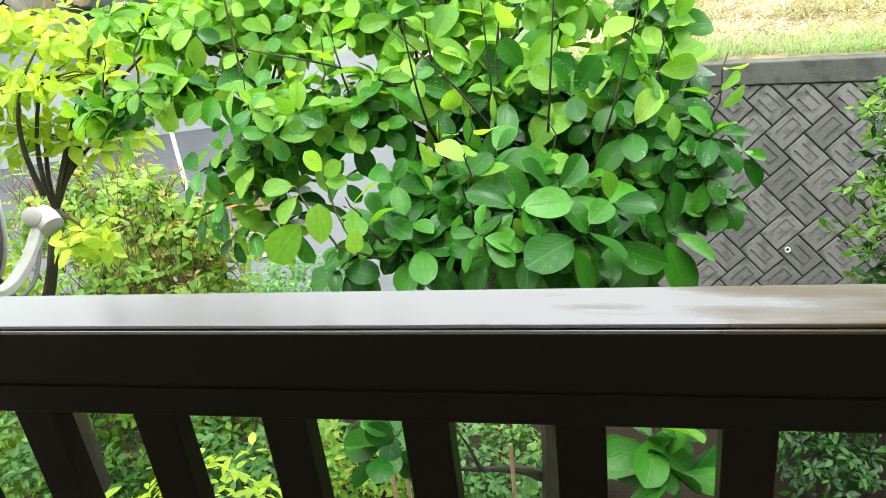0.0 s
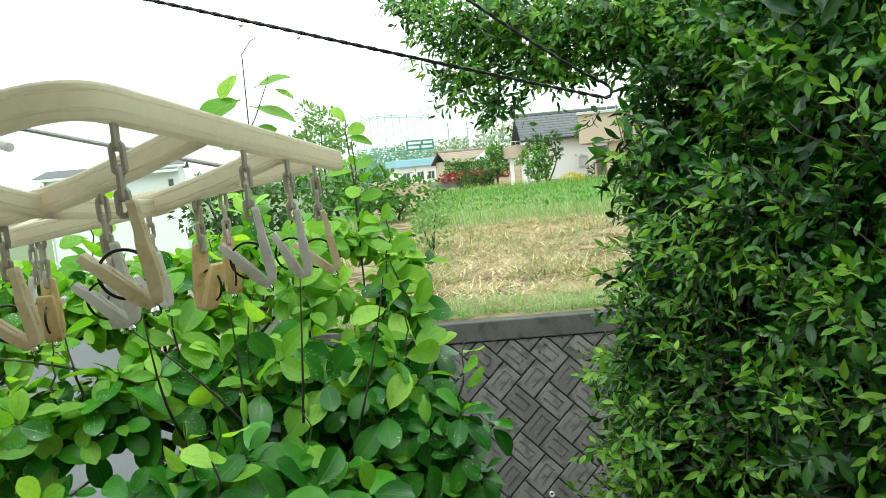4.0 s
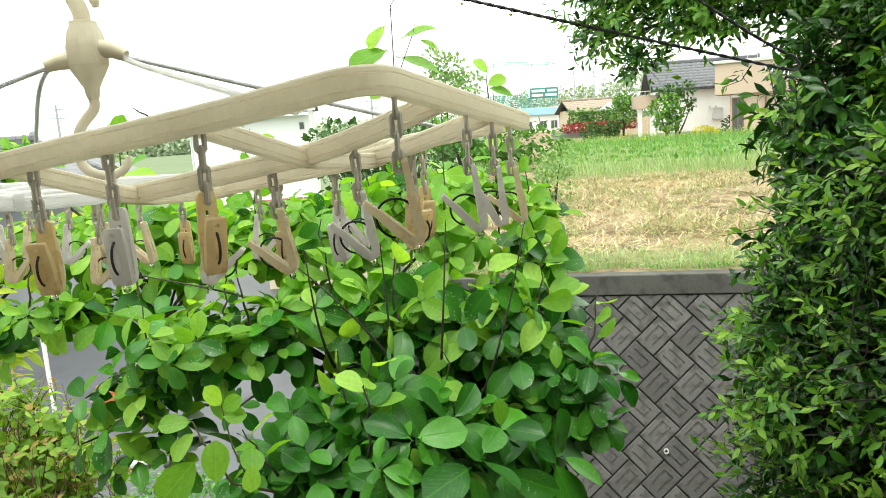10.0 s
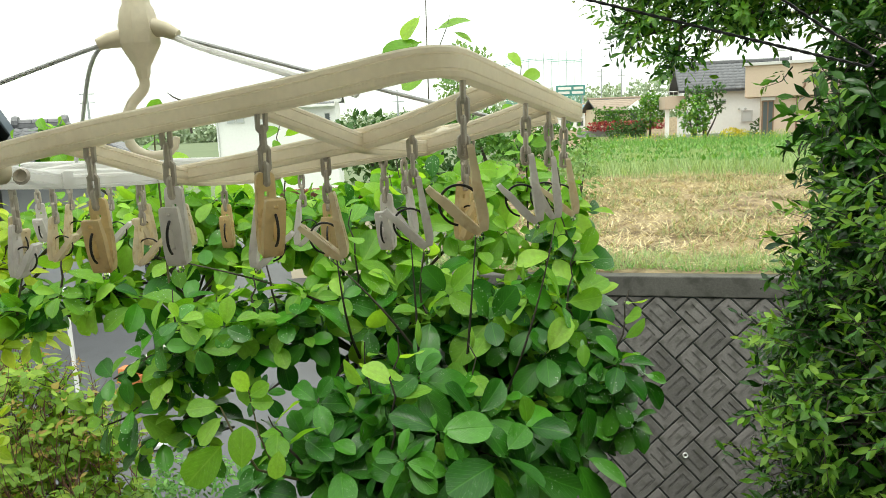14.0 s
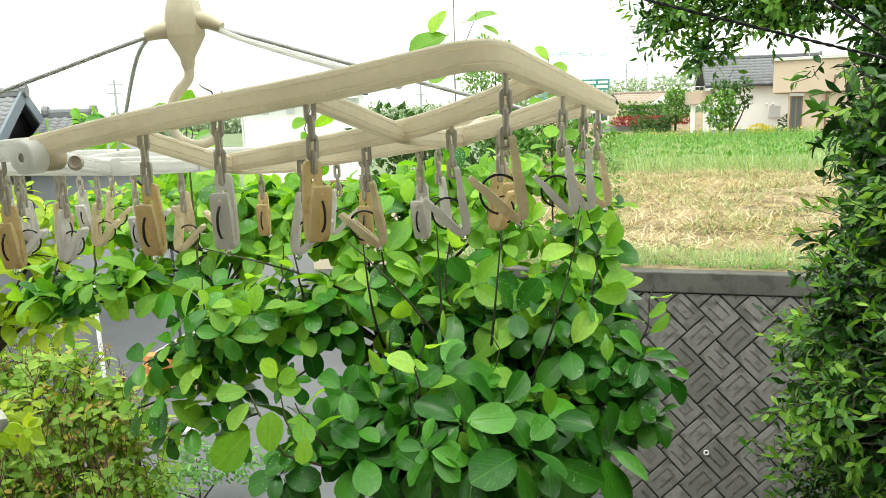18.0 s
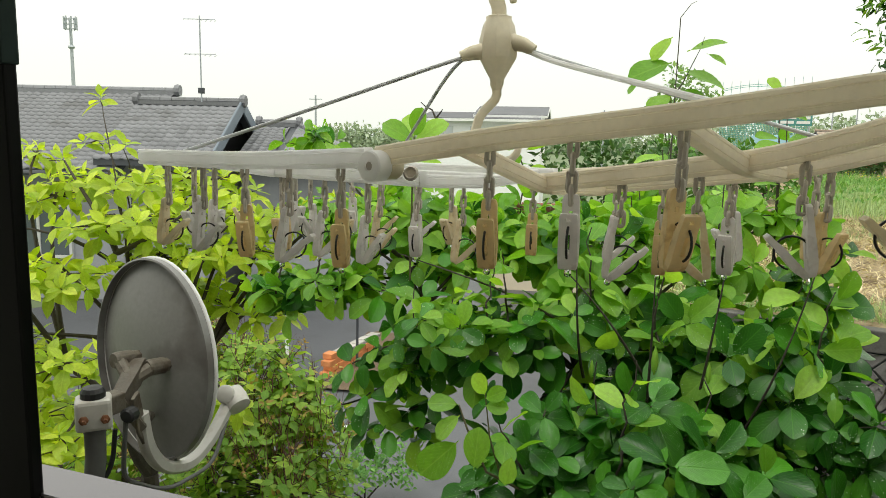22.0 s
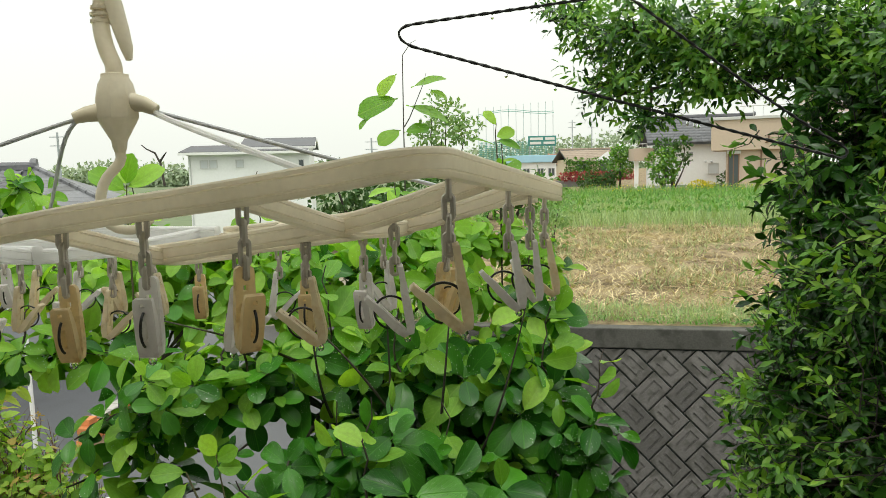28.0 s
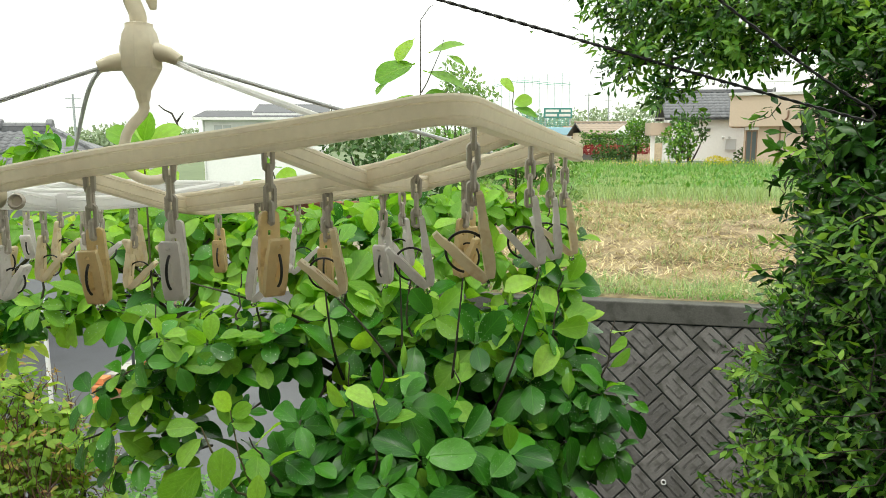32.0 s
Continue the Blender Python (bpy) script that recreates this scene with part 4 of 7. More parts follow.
part("collar", lathe(bmesh.new(), [(0.3, 14.2), (0.42, 14.4), (0.3, 14.6)], 10), "steel_far", tower)

# white flat-roofed block and the red roof behind the tree
block = thing("white_building", (-5.1, 40, STREET), "white two-storey house with a stepped low grey roof", "house")
part("wall", boxed(-3.2, 3.15, 0, 6.0, 0, 5.12), "wall_white", block)


def low_roof(x0, x1, y0, y1, eave, ridge):
    """A thick two-sided roof with its ridge along x, white boards at its edges and a rendered gable end."""
    mid = (y0 + y1) / 2
    bm = bmesh.new()
    ends = [[bm.verts.new((x, y, z)) for y, z in ((y0, eave), (mid, ridge), (y1, eave), (y1, eave - 0.10), (mid, ridge - 0.12), (y0, eave - 0.10))] for x in (x0, x1)]
    bm.faces.new(ends[0][::-1])
    bm.faces.new(ends[1])
    for k in range(6):
        bm.faces.new((ends[0][k], ends[0][(k + 1) % 6], ends[1][(k + 1) % 6], ends[1][k]))
    bmesh.ops.recalc_face_normals(bm, faces=bm.faces)
    roof = part("roof", bm, "roof_slate", block)
    part("eave_board", boxed(x0, x1, y0 - 0.04, y0 - 0.003, eave - 0.17, eave - 0.03), "paint_white", roof)
    for x in (x0 - 0.03, x1):
        bm = bmesh.new()
        for a, b in (((y0, eave), (mid, ridge)), ((mid, ridge), (y1, eave))):
            v = [bm.verts.new((x + dx, p[0], p[1] + dz)) for dx in (0.003, 0.027) for p, dz in ((a, -0.16), (b, -0.16), (b, -0.015), (a, -0.015))]
            for q in ((0, 1, 2, 3), (7, 6, 5, 4), (0, 4, 5, 1), (1, 5, 6, 2), (2, 6, 7, 3), (3, 7, 4, 0)):
                bm.faces.new([v[n] for n in q])
        part("verge_board", bm, "paint_white", roof)
    bm = bmesh.new()
    v = [bm.verts.new((x, y, z)) for x in (x0 + 0.32, x1 - 0.32) for y, z in ((y0 + 0.35, 5.0), (y1 - 0.35, 5.0), (y1 - 0.35, eave - 0.08), (mid, ridge - 0.13), (y0 + 0.35, eave - 0.08))]
    bm.faces.new(v[:5])
    bm.faces.new(v[5:][::-1])
    for k in range(5):
        bm.faces.new((v[k], v[(k + 1) % 5], v[5 + (k + 1) % 5], v[5 + k]))
    bmesh.ops.recalc_face_normals(bm, faces=bm.faces)
    part("gable_wall", bm, "wall_white", block)


low_roof(-3.6, 3.1, -0.42, 6.3, 5.18, 5.62)
low_roof(-0.62, 3.45, 0.3, 5.6, 5.42, 5.98)
for x in (-2.60, -2.12, -0.75):
    window(block, x, 4.30, 0.42, 0.44, -0.004, mullion=False).children[0].data.materials[0] = M["frosted_glass"]
window(block, 2.55, 4.25, 0.30, 0.42, -0.004, mullion=False)
part("downpipe", sweep(bmesh.new(), [(-3.1, -0.05, 5.0), (-3.1, -0.05, 0.1)], 0.035, 6), "frame_light", block)
shed = thing("red_roofed_shed", (-1.1, 20.0, STREET - 0.75), "shed with a red ribbed metal roof", "shed")
part("wall", boxed(-1.3, 1.3, -0.8, 0.9, 0, 2.6), "wall_beige", shed)
for i in range(16):
    x = -1.5 + i * 0.19
    part("roof_sheet", boxed(x, x + 0.17, -1.1, 1.1, 0, 0.05, m=Matrix.Translation((0, 0, 2.85)) @ Matrix.Rotation(radians(-14), 4, "X")), "roof_red", shed)

# white house with the tiled roof, past the field
wh = thing("white_house", (22.5, 47.0, 3.3), "white two-storey house with a grey tiled gable roof and a balcony", "house")
wh.rotation_euler = (0, 0, radians(-14))
gable_roof("roof", wh, -1.9, 5.0, 1.6, 2.2, 4.95, 3.15, "roof_tile_far", over=0.3, tile=(0.36, 0.3), single=60)
part("wall", boxed(-1.6, 5.0, -0.2, 3.4, 0, 3.3), "wall_white", wh)
bm = bmesh.new()
vs = [bm.verts.new(p) for p in ((-1.62, -0.2, 3.1), (-1.62, 3.4, 3.1), (-1.62, 1.6, 4.75))]
bm.faces.new(vs)
part("gable", bm, "wall_white", wh)
part("plinth", boxed(-1.65, 5.02, -0.24, 3.4, 0, 0.3), "wall_grey", wh)
window(wh, 1.85, 1.0, 0.7, 0.75, -0.22, mullion=False).children[0].data.materials[0] = M["frosted_glass"]
part("vent", boxed(0.6, 0.85, -0.28, -0.2, 2.2, 2.5, 0.02), "wall_grey", wh)
for x in (1.7, 2.1):
    part("vent_cap", lathe(bmesh.new(), [(0.08, 0), (0.08, 0.1), (0.05, 0.14)], 10, Matrix.Translation((x, -0.2, 1.85)) @ Matrix.Rotation(radians(90), 4, "X")), "frame_light", wh)
balc = part("balcony", boxed(-3.0, -1.6, 0.0, 2.8, 2.0, 2.85, 0.02), "wall_tan", wh, "tan rendered balcony parapet")
bm = bmesh.new()
sweep(bm, [(-2.95, 0.05, 3.15), (-1.7, 0.05, 3.15)], 0.03, 6)
for i in range(6):
    sweep(bm, [(-2.95 + i * 0.25, 0.05, 2.85), (-2.95 + i * 0.25, 0.05, 3.15)], 0.015, 4)
part("handrail", bm, "frame_light", balc)
part("column", boxed(-2.1, -1.75, 0.3, 0.6, 0, 2.0), "wall_white", wh)
part("column", boxed(-2.9, -2.65, 0.3, 0.6, 0, 2.0), "wall_white", wh)
window(wh, -1.55, 1.9, 0.0 + 0.5, 0.9, 0.9, name="balcony_door")

tan = thing("tan_house", (22.0, 38.9, 3.3), "tan rendered house with a flat roof edge", "house")
tan.rotation_euler = (0, 0, radians(-30))
part("wall", boxed(-0.5, 8.5, 0, 6, 0, 4.3), "wall_tan", tan)
part("upper_storey", boxed(-1.3, 8.5, -0.3, 6, 2.45, 4.15, 0.02), "wall_tan", tan, "overhanging tan upper storey")
part("parapet_cap", boxed(-1.4, 8.6, -0.42, 6.1, 4.15, 4.32, 0.02), "frame_light", tan)
bm = bmesh.new()
for i in range(16):
    sweep(bm, [(0.4 + i * 0.5, 0.0, 4.32), (0.4 + i * 0.5, 0.0, 4.9)], 0.02, 4)
sweep(bm, [(0.2, 0, 4.9), (8.3, 0, 4.9)], 0.03, 6)
part("roof_rail", bm, "frame_light", tan)
part("upper_storey", boxed(3.5, 8.3, 1.2, 5.8, 4.3, 6.4, 0.02), "wall_tan", tan)
d = window(tan, -0.4, 0.1, 0.62, 2.15, -0.02, "frame_brown", name="terrace_door")
part("shutter_box", boxed(-0.45, 0.28, -0.16, 0.0, 2.25, 2.43, 0.02), "frame_light", tan)
part("downpipe", sweep(bmesh.new(), rounded([(1.7, -0.38, 3.3), (1.7, -0.38, 2.9), (1.35, -0.1, 2.7), (1.35, -0.1, 0.0)], 0.15), 0.05, 8), "frame_brown", tan)
window(tan, 4.0, 0.1, 1.7, 2.15, -0.02, "frame_light")
window(tan, 3.5, 2.9, 1.2, 0.9, -0.32, "frame_light")

bh = thing("beige_house", (27.3, 79.5, 3.3), "beige house with a low brown roof", "house")
part("wall", boxed(-2.8, 2.9, -2, 3, 0, 2.4), "wall_beige", bh)
gable_roof("roof", bh, -3.0, 3.2, 0.5, 3.0, 3.5, 2.2, "roof_brown", tile=(0.6, 0.5), over=0.3)
bm = bmesh.new()
for p in (((-0.2, -2.6, 2.2), (2.6, -2.6, 2.2), (1.2, -2.6, 3.2)),):
    bm.faces.new([bm.verts.new(q) for q in p])
part("gable", bm, "wall_white", bh)
for x in (-2.2, 0.6):
    window(bh, x, 0.9, 1.4, 1.0, -2.02)
bl = thing("blue_roofed_building", (23.7, 90, 3.0), "white building with a pale blue metal roof", "house")
part("wall", boxed(-2.6, 2.3, -2, 3, 0, 2.5), "wall_white", bl)
part("roof", boxed(-2.9, 2.6, -2.4, 3.3, 2.5, 3.4, 0.05), "roof_blue", bl)
for x in (-2.0, -0.2, 1.2):
    window(bl, x, 0.8, 0.9, 1.0, -2.02)
orr = thing("orange_roofed_house", (27.6, 92, 3.0), "small house with an orange tiled roof", "house")
part("wall", boxed(-1.2, 1.6, -1.5, 2, 0, 2.3), "wall_beige", orr)
gable_roof("roof", orr, -1.1, 1.6, 0.3, 2.0, 3.4, 2.2, "roof_orange", tile=(0.6, 0.5), over=0.25)
window(orr, -0.6, 0.8, 1.2, 1.0, -1.52)

# ball-range net on poles with its sign board
net = thing("driving_range_net", (31, 130, 3.0), "tall green netting on steel poles", "net")
for i in range(11):
    part("pole", sweep(bmesh.new(), [(-7 + 1.4 * i, 0.05 * i, 0), (-7 + 1.4 * i, 0.05 * i, 12.6 + 0.12 * i)], 0.055, 6), "pole_pale", net)
bm = bmesh.new()
for j in range(2):
    sweep(bm, [(-7 + 1.4 * i, 0, 11.4 + 0.1 * i + 0.5 * math.sin(i * 0.5) - j * 0.3) for i in range(11)], 0.06, 4)
part("cable", bm, "net_green", net)
bm = bmesh.new()
for i in range(60):
    sweep(bm, [(-7 + 14 * i / 59, -0.1, 0.5), (-7 + 14 * i / 59, -0.1, 6.6)], 0.05, 3, caps=False)
for j in range(18):
    sweep(bm, [(-7, -0.1, 0.6 + 0.34 * j), (7, -0.1, 0.6 + 0.34 * j)], 0.05, 3, caps=False)
tagged(part("net", bm, "net_green", net), kind="stuff")
sign = thing("sign_board", (32.6, 118, 3.0), "long green sign board with two lines of white writing", "sign")
part("board", boxed(-2.5, 2.3, 0, 0.12, 5.3, 7.0, 0.02), "sign_green", sign)
for x in (-2.2, 2.0):
    part("post", sweep(bmesh.new(), [(x, 0.2, 0), (x, 0.2, 6.8)], 0.1, 6), "steel_far", sign)
for z, x0, x1 in ((6.3, -2.2, 0.0), (6.3, 0.4, 2.0), (5.6, -2.2, -0.3), (5.6, 0.1, 2.0)):
    part("writing", boxed(x0, x1, -0.05, 0.0, z, z + 0.42), "paint_white", sign)

for x, y, h in ((33.5, 105, 8.5), (2.5, 70, 5.0), (-22.8, 62, 5.6), (40, 115, 9)):
    up = thing("utility_pole", (x, y, STREET), "grey concrete utility pole with cross-arms", "utility pole", "utility poles")
    part("pole", sweep(bmesh.new(), [(0, 0, 0), (0, 0, h + 2)], [0.13, 0.08], 8), "steel_far", up)
    for z in (h + 1.6, h + 0.9):
        part("cross_arm", boxed(-0.6, 0.6, -0.04, 0.04, z, z + 0.07), "steel_far", up)

# garden wall and low fence before the far houses
bw = thing("garden_wall", (19.5, 54.5, 3.2), "low grey garden wall of the white house", "wall")
part("panel", boxed(-4.0, 1.4, 0, 0.15, 0, 0.75), "wall_grey", bw)
part("pillar", boxed(0.2, 0.75, -0.1, 0.3, 0, 1.1, 0.02), "trim_dark", bw)


def far_tree(name, at, lobes, n, size, material, label, trunk=0.12, seed=1, category="tree", flat=1.0):
    """A tree some way off: tapered trunk, limbs to each lobe, a crown of many small clumped leaves."""
    r = np.random.default_rng(seed)
    t = thing(name, at, label, category)
    bm = bmesh.new()
    for l in lobes:
        limb(bm, (0, 0, 0), (l[0], l[1], l[2]), trunk, trunk * 0.25, r, 0.05)
    part("trunk", bm, "bark", t)
    p, d, c = shell_points(r, lobes, n, 0.5, flat)
    ax = d + r.normal(size=d.shape) * 0.7
    nn = d * 0.6 + np.array((0, 0, 0.7)) + r.normal(size=d.shape) * 0.4
    rot = frames_from(p, ax, nn, r.uniform(0.7, 1.3, len(p)) * size)
    joined_leaves("crown", leaf_shape(1, 0.62, rows=2, fold=0.25), material, p, rot, t)
    return t


far_tree("garden_tree", (18.9, 41.5, 3.3), [(0, 0, 1.1, 0.7, 0.5), (0.5, 0.2, 1.7, 0.6, 0.5), (-0.5, 0, 1.9, 0.6, 0.45), (0.2, 0, 2.4, 0.4, 0.35)], 60, 0.24, "oak_young_light", "young light green garden tree before the white house", 0.06, 2)
far_tree("garden_tree", (19.9, 42.5, 3.3), [(-0.5, 0, 2.8, 0.6, 0.4), (0.7, 0, 3.0, 0.45, 0.4), (0, 0, 2.5, 0.45, 0.3), (0.9, 0, 2.1, 0.3, 0.35)], 34, 0.28, "far_foliage_dark", "dark pruned garden pine before the white house", 0.07, 3)
far_tree("round_tree", (19.9, 51, 3.3), [(0, 0, 1.9, 0.9, 1.0), (0, 0, 2.6, 0.7, 0.6)], 70, 0.22, "oak_young_light", "bright green clipped round tree", 0.08, 4)
far_tree("red_hedge", (19.3, 54, 3.4), [(-2.6 + 0.7 * i, 0, 0.85, 0.5, 0.30) for i in range(8)], 70, 0.2, "red_foliage", "red-leaved clipped hedge on the garden wall", 0.03, 5, "hedge")
far_tree("yellow_shrub", (22.4, 44.0, 3.3), [(0, 0, 0.35, 0.6, 0.3), (0.6, 0, 0.3, 0.45, 0.25)], 80, 0.16, "yellow_flower", "low yellow-flowering shrub by the white house", 0.02, 6, "shrub")
for i, (x, y) in enumerate(((24.2, 43.5), (18.6, 50.5), (17.0, 49.8))):
    far_tree("shrub", (x, y, 3.3), [(0, 0, 0.6, 0.7, 0.5), (0.4, 0.2, 0.9, 0.4, 0.35)], 45, 0.25, "far_foliage_dark", "low green garden shrub", 0.03, 10 + i, "shrub")
for i in range(6):
    far_tree("cloud_tree", (23.2 + 0.95 * i, 74 + 0.3 * i, 3.3), [(0, 0, 1.1, 0.42, 0.32), (0.2, 0, 1.7, 0.36, 0.3), (-0.2, 0, 2.2, 0.3, 0.25)], 45, 0.28, "far_foliage", "dark clipped garden tree in a row", 0.05, 20 + i)
far_tree("tall_tree", (7.7, 57, STREET), [(0, 0, 6.9, 2.0, 1.2), (0.5, 0, 8.2, 1.4, 1.0), (-0.6, 0, 8.9, 0.9, 0.8), (1.8, 0, 7.0, 1.3, 1.0), (-1.5, 0, 6.6, 1.2, 1.0)], 8, 0.42, "pale_foliage", "tall light green tree behind the field", 0.1, 31)
far_tree("dark_tree", (0.6, 21.5, STREET), [(-0.9, 0, 3.5, 1.0, 0.8), (0.3, 0, 3.3, 1.0, 0.8), (1.5, 0.4, 3.2, 1.1, 0.8), (0.2, 0, 2.2, 1.6, 1.0)], 30, 0.22, "far_foliage_dark", "dark broadleaf tree behind the road", 0.12, 32)
far_tree("dark_tree", (4.2, 24, STREET), [(-0.9, 0, 3.7, 1.1, 0.7), (0.6, 0, 3.4, 1.2, 0.8), (2.0, 0.4, 3.2, 1.1, 0.7), (0.2, 0, 2.4, 1.6, 1.0)], 26, 0.24, "far_foliage", "broadleaf tree at the edge of the field", 0.12, 33)
far_tree("field_shrub", (3.88, 13.5, FIELD), [(0, 0, 0.5, 0.4, 0.4), (0.15, 0, 0.9, 0.3, 0.35), (-0.2, 0, 0.8, 0.25, 0.3)], 120, 0.09, "pale_foliage", "pale wiry shrub at the edge of the field", 0.02, 34, "shrub")

# wooded hills on the skyline, their haze put into the leaf colour
def hill(name, x0, x1, y, z0, height, label, seed, step=3.2):
    r = np.random.default_rng(seed)
    n = int((x1 - x0) / step)
    ps = []
    for i in range(n):
        x = x0 + (x1 - x0) * i / n
        h = height * (0.55 + 0.45 * math.sin(3.1 * i / n)) * (0.8 + 0.4 * noise.noise(Vector((x * 0.02, seed, 0))))
        for k in range(10):
            ps.append((x + r.uniform(-step, step), y + r.uniform(-6, 6), z0 + h * (k + r.uniform(0.0, 1.0)) / 10))
    p = np.array(ps)
    p = np.repeat(p, 22, axis=0) + r.normal(size=(len(p) * 22, 3)) * np.array((1.5, 1.0, 1.0))
    d = r.normal(size=p.shape)
    rot = frames_from(p, d, d[:, ::-1] + np.array((0, -0.6, 0.8)), r.uniform(0.8, 1.8, len(p)))
    ob = joined_leaves(name, leaf_shape(1, 0.8, rows=2), "hazy_hill_foliage", p, rot, None)
    return tagged(ob, label, "hill", kind="stuff")


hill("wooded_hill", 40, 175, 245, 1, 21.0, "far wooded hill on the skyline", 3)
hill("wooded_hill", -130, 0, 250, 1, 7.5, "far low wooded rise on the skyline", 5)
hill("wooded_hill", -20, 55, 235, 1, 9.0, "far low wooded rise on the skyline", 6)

# kerbside things down at the road
kerb = thing("orange_brick_edging", (-4.13, 11.05, STREET), "low wall of orange bricks edging a planting bed", "edging")
kerb.rotation_euler = (0, 0, radians(-13))
brick = boxed(-0.09, 0.09, -0.098, 0.098, 0, 0.095, 0.008)
brick_me = bpy.data.meshes.new("brick")
brick.to_mesh(brick_me)
brick.free()
for i in range(8):
    for j in range(3 if i else 4):
        place("brick", brick_me, "brick_orange", kerb, m=Matrix.Translation((0.012 * ((i * 7 + j) % 3), 0.1 + 0.205 * i + 0.1 * (j % 2), 0.10 * j)) @ Matrix.Rotation(0.04 * ((i * 5 + j) % 3 - 1), 4, "Z"))
for i in range(5):
    part("cap_stone", boxed(-0.10, 0.10, -0.13, 0.13, 0.30, 0.36, 0.012), "cap_concrete", kerb).matrix_basis = Matrix.Translation((0.01, 0.55 + 0.28 * i, 0))
pole = thing("white_pole", (-4.8, 11.1, STREET), "thin white painted pole beside the road", "pole")
part("shaft", sweep(bmesh.new(), [(0, 0, 0), (0, 0, 1.75)], 0.035, 8), "paint_white", pole)
dp = thing("fence_post", (-3.75, 11.7, STREET), "thin dark metal post beside the brick edging", "post")
part("shaft", sweep(bmesh.new(), [(0, 0, 0), (0, 0, 2.1)], 0.025, 8), "trim_dark", dp)
for x, y, a in ((-3.0, 9.0, 20), (-3.2, 7.2, -15), (-2.55, 12.1, 10)):
    sl = thing("paving_slab", (x, y, STREET + 0.02), "pale concrete slab lying at the roadside", "slab", "slabs")
    sl.rotation_euler = (0, 0, radians(a))
    part("slab", boxed(-0.15, 0.15, -0.10, 0.10, 0, 0.05, 0.01), "frame_light", sl)
sheet("planting_bed", ((-4.0, 10.5), (-3.2, 10.5), (-3.6, 14), (-4.2, 14)), STREET + 0.04, "bed_soil", "strip of bare soil behind the brick edging", "ground", 6, 12, 0.03, 2)

# ---------------------------------------------------------------- balcony
RAIL_P, RAIL_D = Vector((0, 0.513, 0)), Vector((1, -0.17, 0)).normalized()
RAIL_N = Vector((0.17, 1, 0)).normalized()
rail_frame = Matrix((RAIL_D, RAIL_N, Vector((0, 0, 1)))).transposed().to_4x4()
rail_frame.translation = RAIL_P
FLOOR = 3.62

rail = thing("balcony_railing", (0, 0, FLOOR), "dark brown metal balcony railing with flat balusters, wet with rain", "railing")
rail.matrix_basis = rail_frame @ Matrix.Translation((0, 0, FLOOR))
bm = boxed(-2.2, 2.2, 0.0, 0.060, 4.606 - FLOOR, 4.7085 - FLOOR, 0.003)
part("fascia", bm, "rail_brown", rail)
bm = boxed(-2.2, 2.2, -0.002, 0.063, 4.709 - FLOOR, 4.7135 - FLOOR, 0.0015)
part("top_cap", bm, "rail_wet", rail, "wet shiny top cap")
part("edge_bead", boxed(-2.2, 2.2, -0.0042, 0.0006, 4.7045 - FLOOR, 4.7085 - FLOOR, 0.001), "rail_wet", rail, "wet rounded front edge")
part("lip", boxed(-2.2, 2.2, -0.0035, 0.0, 4.640 - FLOOR, 4.6425 - FLOOR), "rail_brown", rail)
bm = boxed(-2.2, 2.2, 0.008, 0.052, 0.10, 0.15, 0.003)
part("bottom_rail", bm, "rail_brown", rail)
for i in range(-14, 15):
    part("baluster", boxed(-0.0235, 0.0235, 0.016, 0.044, 0.15, 4.607 - FLOOR, 0.002), "rail_brown", rail).matrix_basis = Matrix.Translation((-0.050 + 0.1475 * i, 0, 0))
post = thing("balcony_post", (0, 0, FLOOR), "tall black aluminium balcony post with a riveted bracket", "post")
post.matrix_basis = rail_frame @ Matrix.Translation((-0.900, 0, FLOOR))
part("shaft", boxed(-0.012, 0.049, -0.012, 0.006, 0, 5.255 - FLOOR, 0.003), "post_black", post)
sl = part("sleeve", boxed(-0.016, 0.052, -0.016, 0.008, 5.24 - FLOOR, 6.3 - FLOOR, 0.003), "bracket_green", post, "dark green bracket sleeve")
for x in (0.004, 0.034):
    part("screw", lathe(bmesh.new(), [(0.0065, 0), (0.006, 0.003), (0.002, 0.005)], 12, Matrix.Translation((x, -0.016, 5.262 - FLOOR)) @ Matrix.Rotation(radians(90), 4, "X")), "trim_dark", sl)
bm = bmesh.new()
prof = rounded([(0.05, 0, 5.36 - FLOOR), (0.05, 0, 5.44 - FLOOR), (0.12, 0, 5.47 - FLOOR)], 0.06)
sweep(bm, prof, 0.1, flat=(0.05, 0.02))
part("brace", bm, "bracket_green", post)

hk = part("pole_hook", boxed(-0.05, 0.03, -0.03, 0.03, -0.02, 0.10, 0.006), "bracket_green", post, "dark green pole hook")
hk.matrix_basis = Matrix.Translation((0.20, 0.06, 5.355 - FLOOR + 0.012))
part("hook_arm", sweep(bmesh.new(), [(0.0, 0.0, 5.46 - FLOOR), (0.14, 0.06, 5.44 - FLOOR)], 0.01, flat=(0.02, 0.03)), "bracket_green", post)
bm = boxed(-3.0, 3.0, -1.6, 0.062, -0.16, 0.0)
fl = part("balcony_floor", bm, "wall_grey")
fl.matrix_basis = rail_frame @ Matrix.Translation((0, 0, FLOOR))
fl.data.materials[0] = M["deck_brown"]
tagged(fl, "dark brown balcony floor", "floor", kind="structure")
# house walls and eave out of view; their pale siding works as a reflector
hw = part("wall_house", boxed(-4.5, 4.5, -1.85, -1.6, STREET - FLOOR, 2.7), "bounce_siding")
hw.matrix_basis = rail_frame @ Matrix.Translation((0, 0, FLOOR))
tagged(hw, "unseen plain house wall behind the balcony, pale to bounce light", "wall", kind="structure")
